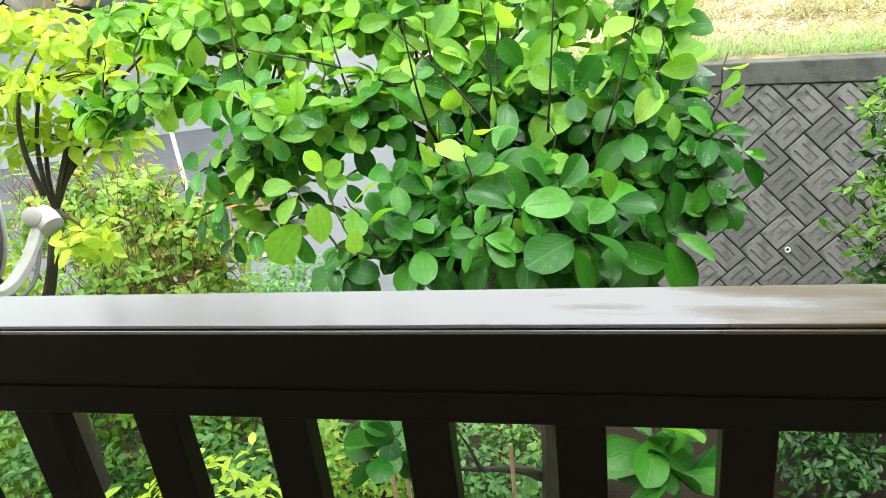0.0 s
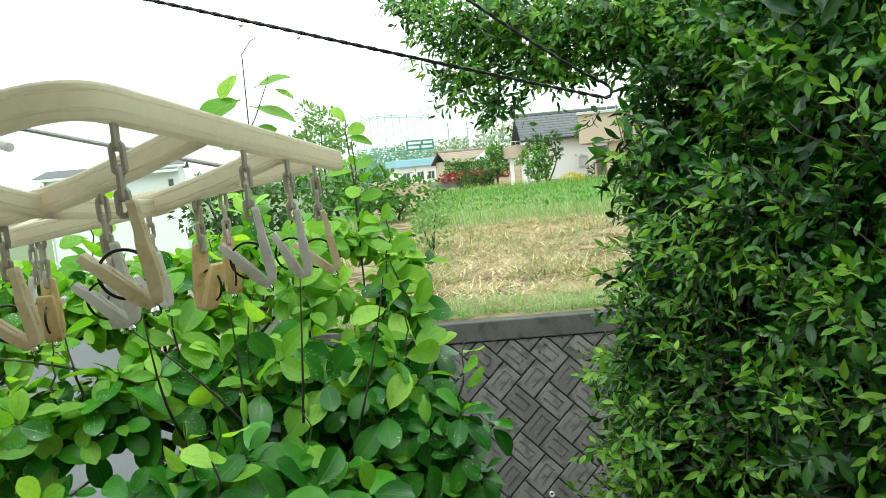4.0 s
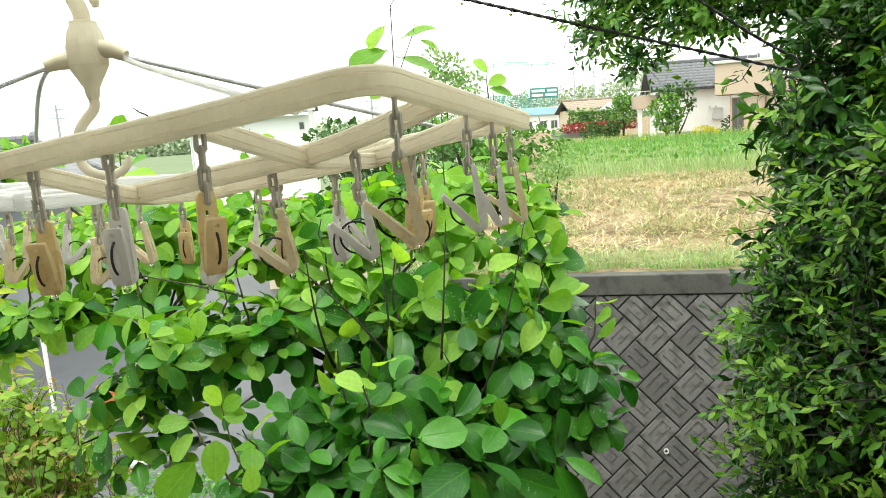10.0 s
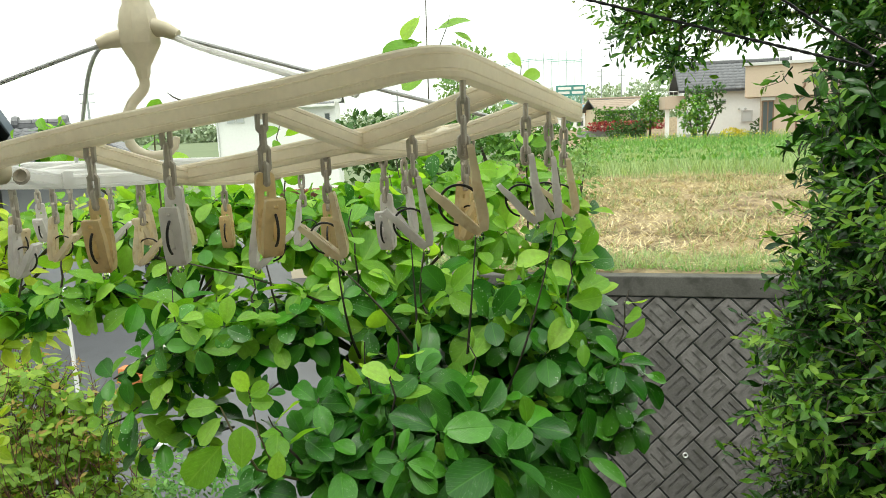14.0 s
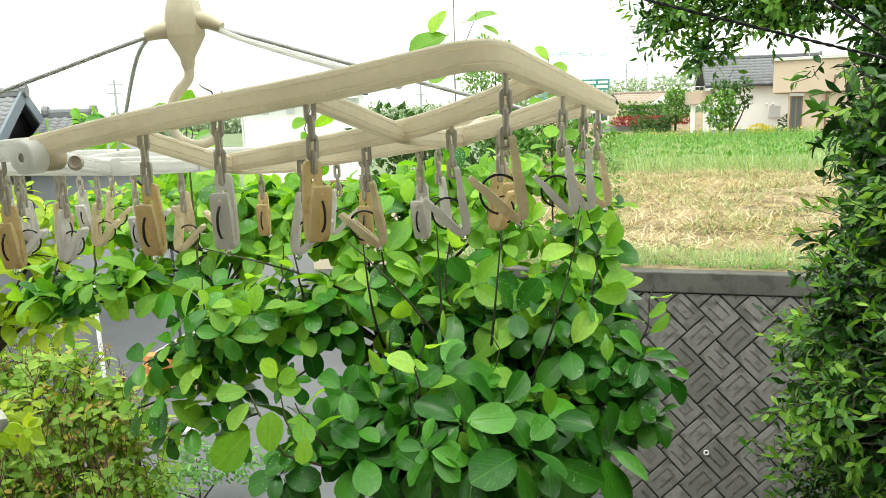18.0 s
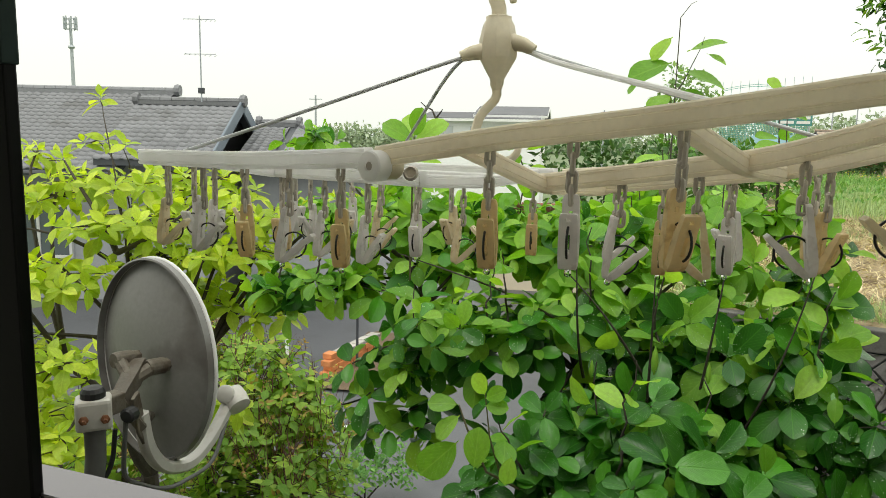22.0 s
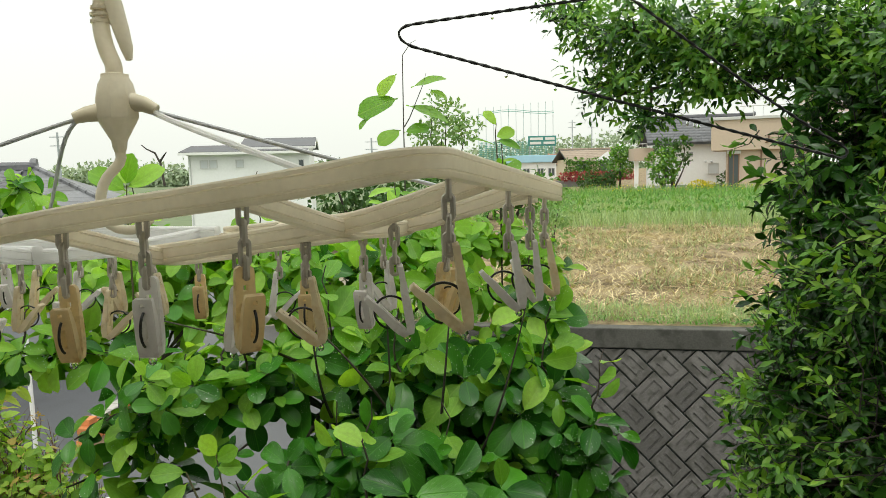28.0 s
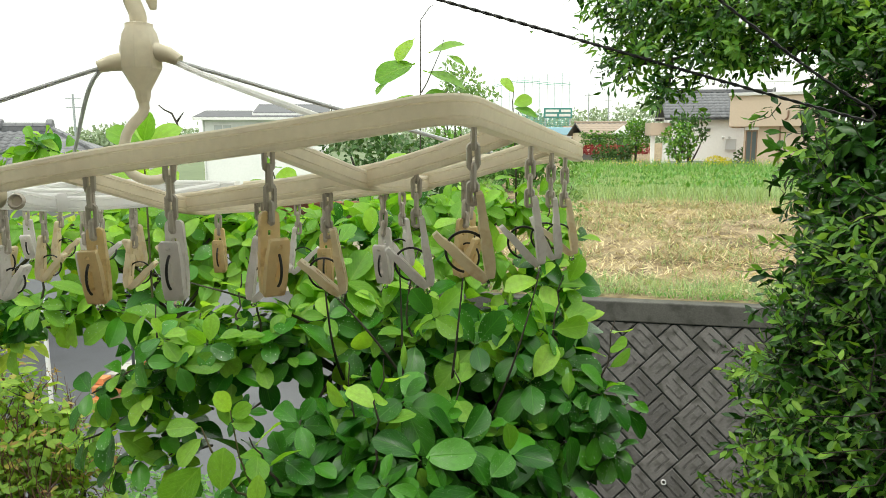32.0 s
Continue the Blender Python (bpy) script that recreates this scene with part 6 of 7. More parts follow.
clamp = part("clamp", bm, "lnb_white", dish, "weathered white pole clamp with rusty bolts")
part("neck", boxed(-0.022, 0.030, -0.018, 0.018, -0.02, 0.022, 0.004, m=Matrix.Translation(cl.lerp(root, 0.55)) @ Matrix.Rotation(radians(75), 4, "Z")), "bracket_grime", dish)
for x, z in ((-0.012, -0.006), (0.014, -0.008)):
    d = Matrix.Translation(cl) @ Matrix.Rotation(radians(35), 4, "Z") @ Matrix.Translation((x * 1.5, -0.030, z)) @ Matrix.Rotation(radians(90), 4, "X")
    part("bolt", lathe(bmesh.new(), [(0.009, 0), (0.009, 0.006), (0.004, 0.008), (0.004, 0.016)], 6, d), "rust", clamp, "rusty bolt")
part("knob", lathe(bmesh.new(), [(0.012, -0.014), (0.016, -0.010), (0.016, 0.010), (0.012, 0.014)], 12, Matrix.Translation(P(-1.075, 1.195, 4.588)) @ Matrix.Rotation(radians(90), 4, "X")), "rubber_black", dish)
part("pole_cap", lathe(bmesh.new(), [(0.024, 0.0), (0.024, 0.012), (0.019, 0.020), (0.004, 0.022)], 16, Matrix.Translation(cl + Vector((0, 0, 0.030)))), "rubber_black", dish)
pole_pts = [cl + Vector((0, 0, -0.030)), cl + Vector((0.0, 0.0, -0.10)), cl + Vector((-0.004, -0.005, -0.15)), cl + Vector((-0.03, -0.03, -0.20)), cl + Vector((-0.05, -0.10, -0.26)), cl + Vector((-0.05, -0.40, -0.30))]
smooth(part("pole", sweep(bmesh.new(), rounded(pole_pts, 0.06), 0.0205, 14), "pole_dark", dish, "dark bent mast pole").data)
arm = [P(-1.100, 1.270, 4.560), P(-1.098, 1.285, 4.47), P(-1.088, 1.33, 4.405), P(-1.072, 1.42, 4.375), P(-1.058, 1.51, 4.415), P(-1.050, 1.575, 4.470)]
smooth(part("arm", sweep(bmesh.new(), rounded(arm, 0.05), 0.014, flat=(0.030, 0.030)), "lnb_white", dish, "curved white feed arm").data, 45)
lm = Matrix.Translation(P(-1.046, 1.596, 4.488))
smooth(part("feed_horn", lathe(bmesh.new(), [(0.012, -0.045), (0.030, -0.038), (0.033, -0.010), (0.030, 0.012), (0.020, 0.018)], 20, lm @ Matrix.Rotation(radians(-50), 4, "Y") @ Matrix.Rotation(radians(-25), 4, "X")), "lnb_white", dish, "white round feed horn").data, 40)
smooth(part("horn_cap", lathe(bmesh.new(), [(0.023, -0.012), (0.024, 0.010), (0.018, 0.014)], 18, Matrix.Translation(P(-1.052, 1.572, 4.500)) @ Matrix.Rotation(radians(68), 4, "X")), "lnb_white", dish).data, 40)
for pts in ([P(-1.08, 1.19, 4.59), P(-1.09, 1.19, 4.50), P(-1.10, 1.20, 4.44), P(-1.06, 1.29, 4.372), P(-1.03, 1.45, 4.365), P(-1.045, 1.57, 4.452)], [P(-1.10, 1.18, 4.56), P(-1.105, 1.17, 4.47), P(-1.15, 1.10, 4.40), P(-1.18, 0.9, 4.36)]):
    part("cable", sweep(bmesh.new(), rounded(pts, 0.05), 0.005, 8), "rubber_black" if len(pts) == 4 else "pole_dark", dish)
part("bracket_arm", sweep(bmesh.new(), [cl + Vector((-0.05, -0.40, -0.30)), cl + Vector((-0.05, -0.40, -0.02))], 0.018, 10), "pole_dark", dish)

# ---------------------------------------------------------------- garden trees
def twigs_to(bm, rng, starts, ends, r0, r1):
    for a, b in zip(starts, ends):
        a, b = Vector(a), Vector(b)
        mid = a.lerp(b, 0.5) + Vector(rng.normal(size=3)) * (b - a).length * 0.08
        sweep(bm, [a, mid, b], [r0, (r0 + r1) / 2, r1], 4, caps=False)


def rosettes(rng, p, d, count, spread, up, length, wild=0.25):
    """Leaves in whorls round shoot tips: places, ways, upper sides and sizes."""
    n = len(p)
    shoot = d * 0.6 + np.array((0, 0, up)) + rng.normal(size=(n, 3)) * 0.25
    shoot /= np.linalg.norm(shoot, axis=1, keepdims=True)
    side = np.cross(shoot, rng.normal(size=(n, 3)))
    side /= np.linalg.norm(side, axis=1, keepdims=True)
    other = np.cross(shoot, side)
    pos, ax, nor, siz = [], [], [], []
    for k in range(count):
        phi = 2.4 * k + rng.uniform(-0.4, 0.4, n)
        rad = side * np.cos(phi)[:, None] + other * np.sin(phi)[:, None]
        lift = rng.uniform(*spread, n)[:, None]
        a = rad + shoot * lift
        pos.append(p - shoot * (0.022 * k) * length / 0.14 + rad * 0.012)
        ax.append(a)
        nor.append(shoot * 1.0 - rad * lift * 0.6 + rng.normal(size=(n, 3)) * wild + np.array((0, -0.15, 0.3)))
        siz.append(length * rng.uniform(0.62, 1.18, n) * (1 - 0.03 * k))
    return [np.concatenate(q) for q in (pos, ax, nor, siz)]


def spaced(rng, p, gap):
    """Indices of points that keep at least a gap between one another."""
    keep = []
    for i in rng.permutation(len(p)):
        if not keep or np.min(np.sum((p[keep] - p[i]) ** 2, axis=1)) > gap * gap:
            keep.append(i)
    return np.array(keep)


def whorls(rng, tips, shoot, count, length, low=-22, high=48, wild=0.16):
    """Leaves set like stars round shoot tips: low ones wide and full-grown, upper ones small and upright. Also their step up the shoot, 0 to 1."""
    n = len(tips)
    shoot = shoot / np.linalg.norm(shoot, axis=1, keepdims=True)
    side = np.cross(shoot, rng.normal(size=(n, 3)))
    side /= np.linalg.norm(side, axis=1, keepdims=True)
    other = np.cross(shoot, side)
    length = np.broadcast_to(length, n)
    pos, ax, nor, siz, step = [], [], [], [], []
    for k in range(count):
        u = k / max(1, count - 1)
        phi = 2.4 * k + rng.uniform(-0.35, 0.35, n)
        rad = side * np.cos(phi)[:, None] + other * np.sin(phi)[:, None]
        el = np.radians(low + (high - low) * u ** 1.5 + rng.normal(size=n) * 11)[:, None]
        pos.append(tips + shoot * (0.35 * (u - 0.6) * length)[:, None] + rad * 0.004)
        ax.append(rad * np.cos(el) + shoot * np.sin(el) - np.array((0, 0, 0.10)))
        nor.append(shoot * np.cos(el) - rad * np.sin(el) + rng.normal(size=(n, 3)) * wild)
        siz.append(length * rng.uniform(0.72, 1.18, n) * (1.0 - 0.36 * u))
        step.append(np.full(n, u))
    return [np.concatenate(q) for q in (pos, ax, nor, siz, step)]


def limb_part(tree, a, b, r0, r1, rng, wig, sides=6, name="limb"):
    bm = bmesh.new()
    limb(bm, a, b, r0, r1, rng, wig, sides=sides)
    bm.transform(Matrix.Translation(-tree.location))
    return part(name, bm, "bark", tree)


rng = np.random.default_rng(21)
magnolia = thing("magnolia_tree", (0.25, 3.0, STREET), "green magnolia tree with large rounded wet leaves", "tree")
LOBES = [
    (0.10, 2.13, 4.16, 0.31, 0.20), (0.45, 2.36, 4.04, 0.33, 0.20), (-0.26, 2.10, 4.12, 0.10, 0.10), (-0.09, 2.28, 4.08, 0.22, 0.22),
    (-0.75, 2.45, 4.36, 0.12, 0.18), (-0.62, 2.46, 4.50, 0.24, 0.12), (-0.35, 2.54, 4.48, 0.19, 0.13), (-1.05, 2.70, 4.58, 0.24, 0.09),
    (-1.43, 2.81, 4.51, 0.22, 0.08), (-0.07, 2.66, 4.49, 0.24, 0.19), (0.27, 2.62, 4.46, 0.24, 0.22), (0.55, 2.50, 4.37, 0.21, 0.21),
    (0.75, 2.36, 4.22, 0.16, 0.18), (0.84, 2.50, 4.00, 0.13, 0.14), (0.70, 2.70, 4.52, 0.14, 0.15), (0.03, 2.88, 4.70, 0.23, 0.12),
    (-0.80, 2.56, 4.36, 0.10, 0.08), (-0.85, 2.58, 4.20, 0.07, 0.07), (-0.40, 2.25, 4.08, 0.10, 0.10),
    (0.40, 2.85, 4.68, 0.22, 0.13), (0.74, 2.92, 4.64, 0.12, 0.14), (-0.70, 2.82, 4.68, 0.24, 0.10),
]
BACK = [(0.40, 1.42, 3.74, 0.10, 0.10), (-0.245, 1.36, 3.90, 0.04, 0.08), (0.30, 2.55, 4.05, 0.45, 0.25), (0.60, 2.75, 4.35, 0.25, 0.2), (-0.35, 2.92, 4.70, 0.23, 0.11), (0.34, 3.10, 4.86, 0.26, 0.10), (0.66, 3.10, 4.88, 0.16, 0.11), (-1.00, 3.06, 4.90, 0.19, 0.07), (-1.44, 3.30, 5.14, 0.18, 0.07),
        (0.30, 2.75, 3.80, 0.40, 0.28), (0.55, 2.95, 4.2, 0.35, 0.25), (0.0, 2.75, 4.1, 0.3, 0.25),
        (-0.60, 3.0, 4.84, 0.22, 0.10), (-0.20, 3.0, 4.84, 0.22, 0.10), (0.15, 3.1, 4.88, 0.22, 0.09), (0.48, 3.15, 4.90, 0.22, 0.09), (-1.15, 3.1, 4.76, 0.22, 0.09), (-1.30, 2.95, 4.82, 0.17, 0.12), (-1.03, 2.88, 4.80, 0.21, 0.14), (-0.74, 2.88, 4.84, 0.21, 0.14), (-0.47, 2.88, 4.80, 0.21, 0.14), (-0.20, 2.88, 4.78, 0.21, 0.14), (0.05, 2.88, 4.80, 0.2, 0.12), (0.82, 3.05, 4.76, 0.13, 0.12)]
# tips of the large near whorls and the length of their leaves
NEAR_WHORLS = [
    (-1.36, 2.75, 4.45, 0.13), (-1.19, 2.75, 4.51, 0.12), (-1.02, 2.7, 4.59, 0.12), (-0.73, 2.55, 4.54, 0.14), (-0.65, 2.52, 4.4, 0.15), (-0.46, 2.5, 4.55, 0.14), (-0.35, 2.5, 4.47, 0.13), (-0.86, 2.6, 4.29, 0.12),
    (-1.00, 2.5, 4.30, 0.13), (-1.04, 2.5, 4.13, 0.13), (-0.94, 2.5, 4.03, 0.13), (-0.93, 2.46, 4.19, 0.14), (-0.79, 2.5, 4.29, 0.13), (-0.77, 2.5, 4.13, 0.13), (-0.89, 2.5, 4.36, 0.13), (-0.71, 2.54, 4.02, 0.12), (-0.65, 2.46, 4.33, 0.14), (-0.60, 2.45, 4.44, 0.15), (-0.50, 2.42, 4.39, 0.15), (-0.40, 2.42, 4.40, 0.15), (-0.30, 2.42, 4.42, 0.14), (-0.68, 2.46, 4.20, 0.13), (-0.74, 2.47, 4.07, 0.13), (-0.36, 2.40, 4.50, 0.15), (-0.85, 2.48, 4.07, 0.13),
    (-0.38, 2.1, 4.09, 0.16), (-0.29, 2.1, 4.19, 0.17), (-0.25, 2.15, 4.29, 0.15), (-0.46, 2.1, 4.04, 0.15), (-0.18, 2.05, 4.10, 0.19), (0.12, 1.98, 4.23, 0.20), (0.42, 2.12, 4.16, 0.20), (0.66, 2.3, 4.12, 0.19), (-0.44, 2.3, 4.28, 0.1), (0.08, 2.13, 4.36, 0.19), (-0.18, 2.3, 4.26, 0.13), (-0.21, 2.1, 4.17, 0.16),
    (-0.04, 2.15, 4.18, 0.15), (0.04, 2.05, 4.09, 0.16), (0.19, 2.15, 4.15, 0.15), (0.39, 2.3, 4.2, 0.15), (0.58, 2.45, 4.06, 0.17), (-0.02, 2.6, 4.43, 0.13), (0.28, 2.15, 4.0, 0.15), (0.57, 2.55, 4.19, 0.15),
    (0.77, 2.6, 4.16, 0.14), (0.94, 2.65, 3.95, 0.16), (1.04, 2.7, 4.09, 0.13), (0.65, 2.55, 4.48, 0.14), (0.82, 2.65, 4.44, 0.14), (0.47, 2.7, 4.31, 0.11), (0.23, 2.8, 4.4, 0.13), (0.63, 2.4, 3.88, 0.14),
]
bm = bmesh.new()
fork = Vector((0.25, 2.95, 3.05))
sweep(bm, bez((0.25, 3.0, STREET - 0.05), (0.2, 3.05, 1.9), (0.3, 2.9, 2.5), fork, 8), [0.085 - 0.004 * i for i in range(9)], 10)
lobes_all = LOBES + BACK
hubs = [Vector((-0.15, 2.80, 4.25)), Vector((0.3, 2.65, 3.85)), Vector((0.6, 2.75, 3.75)), Vector((-0.75, 2.72, 4.50))]
for h, r in zip(hubs, (0.024, 0.028, 0.024, 0.014)):
    limb_part(magnolia, fork if h is not hubs[3] else hubs[0], h, r, r * 0.6, rng, 0.05, 8)
for l in lobes_all:
    c = Vector(l[:3])
    h = min(hubs, key=lambda q: (q - c).length)
    limb_part(magnolia, h, c - Vector((0, 0, l[4] * 0.3)), 0.008, 0.004, rng, 0.16, name="branch")
bm.transform(Matrix.Translation(-magnolia.location))
part("trunk", bm, "bark", magnolia)
MAG = broad_leaf(0.62, broad=0.60, blunt=0.44, stalk=0.07)
MAG2 = broad_leaf(0.57, broad=0.62, blunt=0.46, cup=0.36, droop=0.26, stalk=0.08)
slim = [(x, y, z, max(0.06, rh - 0.035), max(0.05, rv - 0.035)) for x, y, z, rh, rv in lobes_all]
p, d, c = shell_points(rng, slim, 300, 0.62)
keep = d[:, 2] > -0.62
p, d, c = p[keep], d[keep], c[keep]
keep = spaced(rng, p, 0.104)
p, d, c = p[keep], d[keep], c[keep]
# the larger whorls of the near side, tip by tip
NEAR = np.array(NEAR_WHORLS)
far_off = np.min(np.linalg.norm(p[:, None] - NEAR[None, :, :3], axis=2), axis=1) > 0.11
p, d, c = p[far_off], d[far_off], c[far_off]
bm = bmesh.new()
twigs_to(bm, rng, c, p - d * 0.01, 0.0034, 0.0018)
bm.transform(Matrix.Translation(-magnolia.location))
tagged(part("twig_layer", bm, "bark", magnolia), kind="stuff")
axis = d * 0.55 + np.array((0, -0.34, 0.85)) + rng.normal(size=d.shape) * 0.36
size = np.where((p[:, 1] < 2.75) & (p[:, 0] > -0.45), 0.190, 0.145) * rng.uniform(0.60, 1.15, len(p))
crown = whorls(rng, p, axis, 7, size)
lean = np.stack([NEAR[:, 0] * 0.25, np.full(len(NEAR), -0.62), np.full(len(NEAR), 0.9)], 1) + rng.normal(size=(len(NEAR), 3)) * 0.15
near = whorls(rng, NEAR[:, :3], lean, 7, NEAR[:, 3], -25, 40, 0.12)
pf, df, cf = shell_points(rng, slim, 70, 0.15)
inside = whorls(rng, pf - df * 0.05, df + np.array((0, -0.2, 0.6)), 4, 0.12, -40, 30, 0.4)
pos, ax, nor, siz, step = (np.concatenate(q) for q in zip(crown, near, inside))
MAG_PICK = rng.random(len(pos))
# young tips; at the top and low left, light also put into leaf colour
bright_leaf = (step > 0.95) & (MAG_PICK < 0.22) | ((pos[:, 2] > 4.46 + 0.10 * rng.normal(size=len(pos))) & (MAG_PICK < 0.80))
bright_leaf |= (pos[:, 2] > 4.64) & (MAG_PICK < 0.93)
# paler leaves offset the bough's shade on the low left clump
bright_leaf |= (pos[:, 0] < -0.6) & (pos[:, 2] < 4.42) & (MAG_PICK < 0.35)
odd = MAG_PICK * 10 % 1 < 0.35
for q, shape, mname, ones in ((~odd & ~bright_leaf, MAG, "magnolia_leaf", 150), (odd & ~bright_leaf, MAG2, "magnolia_leaf", 80), (bright_leaf, MAG2, "magnolia_young_light", 70)):
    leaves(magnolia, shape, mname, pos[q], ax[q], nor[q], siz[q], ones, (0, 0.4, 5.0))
for q in NEAR:
    limb_part(magnolia, (float(q[0]) * 0.93 + 0.02, float(q[1]) + 0.16, float(q[2]) - (0.02 if q[0] < -0.2 else 0.16)), q[:3], 0.0055, 0.0028, rng, 0.1, name="branch")

# upright young shoots that stand above the crown
shoots = [((0.62, 3.05, 4.55), (0.66, 3.08, 5.30), 0.3, 6), ((0.05, 2.85, 4.5), (0.07, 2.88, 5.02), 0.2, 5), ((0.35, 2.8, 4.5), (0.38, 2.82, 5.05), 0.2, 5),
          ((-0.42, 3.0, 4.6), (-0.40, 3.05, 5.22), 0.2, 5), ((-0.95, 3.1, 4.8), (-0.92, 3.12, 5.18), 0.15, 4), ((0.66, 2.75, 4.5), (0.70, 2.72, 4.98), 0.2, 5), ((0.2, 3.1, 4.8), (0.18, 3.1, 5.15), 0.1, 5)]
for x, y, z, rh, rv in LOBES[:16]:
    for _ in range(1):
        a = Vector((x + rng.uniform(-0.7, 0.7) * rh, y - rng.uniform(0.0, 0.6) * rh, z))
        shoots.append((a, a + Vector((rng.normal() * 0.04, rng.normal() * 0.03, rv + rng.uniform(0.08, 0.2))), 0.2, 2))
P4 = [[], [], [], []]
for a, b, free, n in shoots:
    pts = [Vector(a).lerp(Vector(b), i / 6) + Vector(rng.normal(size=3)) * 0.008 - magnolia.location for i in range(7)]
    part("shoot", sweep(bmesh.new(), pts, [0.005 - 0.0005 * i for i in range(7)], 5), "bark", magnolia, "thin upright dark shoot")
    for k in range(n * 2):
        t = 0.45 + 0.5 * k / (n * 2)
        q = Vector(a).lerp(Vector(b), t)
        phi = 2.4 * k + rng.uniform(-0.3, 0.3)
        rad = Vector((math.cos(phi), math.sin(phi), 0))
        P4[0].append(q + rad * 0.008)
        P4[1].append(rad + Vector((0, 0, rng.uniform(-0.5, 0.9))))
        P4[2].append(Vector((0, -0.3, 0.8)) - rad * 0.2 + Vector(rng.normal(size=3)) * 0.5)
        P4[3].append(0.150 * rng.uniform(0.7, 1.15) * (1.15 - 0.5 * t))
# the tall shoot against the sky, with its few spread leaves, and its shorter neighbour
for pts, r in (([(0.24, 3.33, 4.80), (0.24, 3.349, 5.012), (0.249, 3.416, 5.433), (0.257, 3.467, 5.74), (0.30, 3.471, 5.80), (0.324, 3.471, 5.812)], 0.004), ([(0.252, 3.41, 5.40), (0.279, 3.416, 5.443), (0.35, 3.44, 5.60), (0.366, 3.443, 5.655)], 0.0035), ([(0.66, 3.15, 4.85), (0.661, 3.186, 5.108), (0.653, 3.226, 5.35), (0.66, 3.231, 5.40)], 0.005)):
    part("shoot", sweep(bmesh.new(), [Vector(q) - magnolia.location for q in pts], [r * (1 - 0.75 * i / (len(pts) - 1)) for i in range(len(pts))], 6), "bark", magnolia, "slender shoot above the crown")
for a, b in (((0.226, 3.452, 5.652), (0.128, 3.444, 5.559)), ((0.291, 3.438, 5.586), (0.449, 3.400, 5.645)), ((0.376, 3.431, 5.576), (0.469, 3.419, 5.538)), ((0.227, 3.434, 5.535), (0.028, 3.437, 5.480)),
             ((0.263, 3.426, 5.502), (0.471, 3.405, 5.447)), ((0.105, 3.429, 5.461), (0.030, 3.425, 5.402)), ((0.234, 3.409, 5.385), (0.123, 3.360, 5.330)), ((0.249, 3.406, 5.372), (0.369, 3.405, 5.408)),
             ((0.652, 3.223, 5.333), (0.744, 3.223, 5.371)), ((0.652, 3.221, 5.322), (0.772, 3.210, 5.296)), ((0.646, 3.218, 5.300), (0.555, 3.230, 5.341)), ((0.660, 3.231, 5.388), (0.611, 3.246, 5.461)), ((0.655, 3.2, 5.22), (0.74, 3.16, 5.24)), ((0.655, 3.2, 5.2), (0.56, 3.17, 5.22))):
    a, b = Vector(a), Vector(b)
    P4[0].append(a)
    P4[1].append(b - a)
    P4[2].append(Vector((0.0, -0.68, 0.85)) + Vector(rng.normal(size=3)) * 0.35)
    P4[3].append((b - a).length)
# the low shoot at the gap, with its big hanging leaves
for pts, r in (([(-0.30, 2.1, 4.05), (-0.40, 1.86, 4.22), (-0.457, 1.835, 4.358), (-0.483, 1.848, 4.42)], 0.005), ([(-0.36, 1.95, 4.15), (-0.40, 1.92, 4.30), (-0.417, 1.914, 4.44)], 0.004)):
    part("shoot", sweep(bmesh.new(), [Vector(q) - magnolia.location for q in pts], [r * (1 - 0.6 * i / (len(pts) - 1)) for i in range(len(pts))], 6), "twig_green", magnolia, "slender shoot above the crown")
for a, b in (((-0.428, 1.784, 4.258), (-0.417, 1.784, 4.378)), ((-0.477, 1.82, 4.325), (-0.586, 1.791, 4.22)), ((-0.324, 1.784, 4.312), (-0.336, 1.752, 4.24)), ((-0.477, 1.833, 4.396), (-0.546, 1.808, 4.336)),
             ((-0.483, 1.848, 4.42), (-0.57, 1.83, 4.43)), ((-0.417, 1.914, 4.42), (-0.36, 1.88, 4.46)), ((-0.417, 1.914, 4.43), (-0.44, 1.88, 4.50)), ((-0.417, 1.914, 4.40), (-0.35, 1.88, 4.41))):
    a, b = Vector(a), Vector(b)
    P4[0].append(a)
    P4[1].append(b - a)
    P4[2].append(Vector((0.0, -0.9, 0.6)) + Vector(rng.normal(size=3)) * 0.2)
    P4[3].append((b - a).length)
stem = [(-0.80, 2.60, 4.62), (-0.79, 2.57, 4.90), (-0.785, 2.555, 5.12), (-0.78, 2.55, 5.17)]
part("shoot", sweep(bmesh.new(), [Vector(q) - magnolia.location for q in stem], [0.0045, 0.004, 0.003, 0.002], 6), "twig_green", magnolia, "slender shoot above the crown")
for way, at, long in (((0.9, -0.1, 0.55), 5.16, 0.145), ((-0.8, -0.2, 0.6), 5.15, 0.135), ((0.3, -0.5, 0.9), 5.17, 0.12), ((-0.3, 0.4, 0.8), 5.17, 0.11), ((0.9, -0.4, -0.1), 5.08, 0.13), ((-0.9, -0.3, 0.1), 5.06, 0.13), ((0.2, -0.9, 0.2), 5.02, 0.12)):
    P4[0].append(Vector((-0.783, 2.553, at)))
    P4[1].append(Vector(way))
    P4[2].append(Vector((0.0, -0.8, 0.7)) + Vector(rng.normal(size=3)) * 0.2)
    P4[3].append(long)
arr = [np.array([tuple(v) for v in q]) if i < 3 else np.array(q) for i, q in enumerate(P4)]
leaves(magnolia, MAG, "magnolia_young_light", *arr, 60)
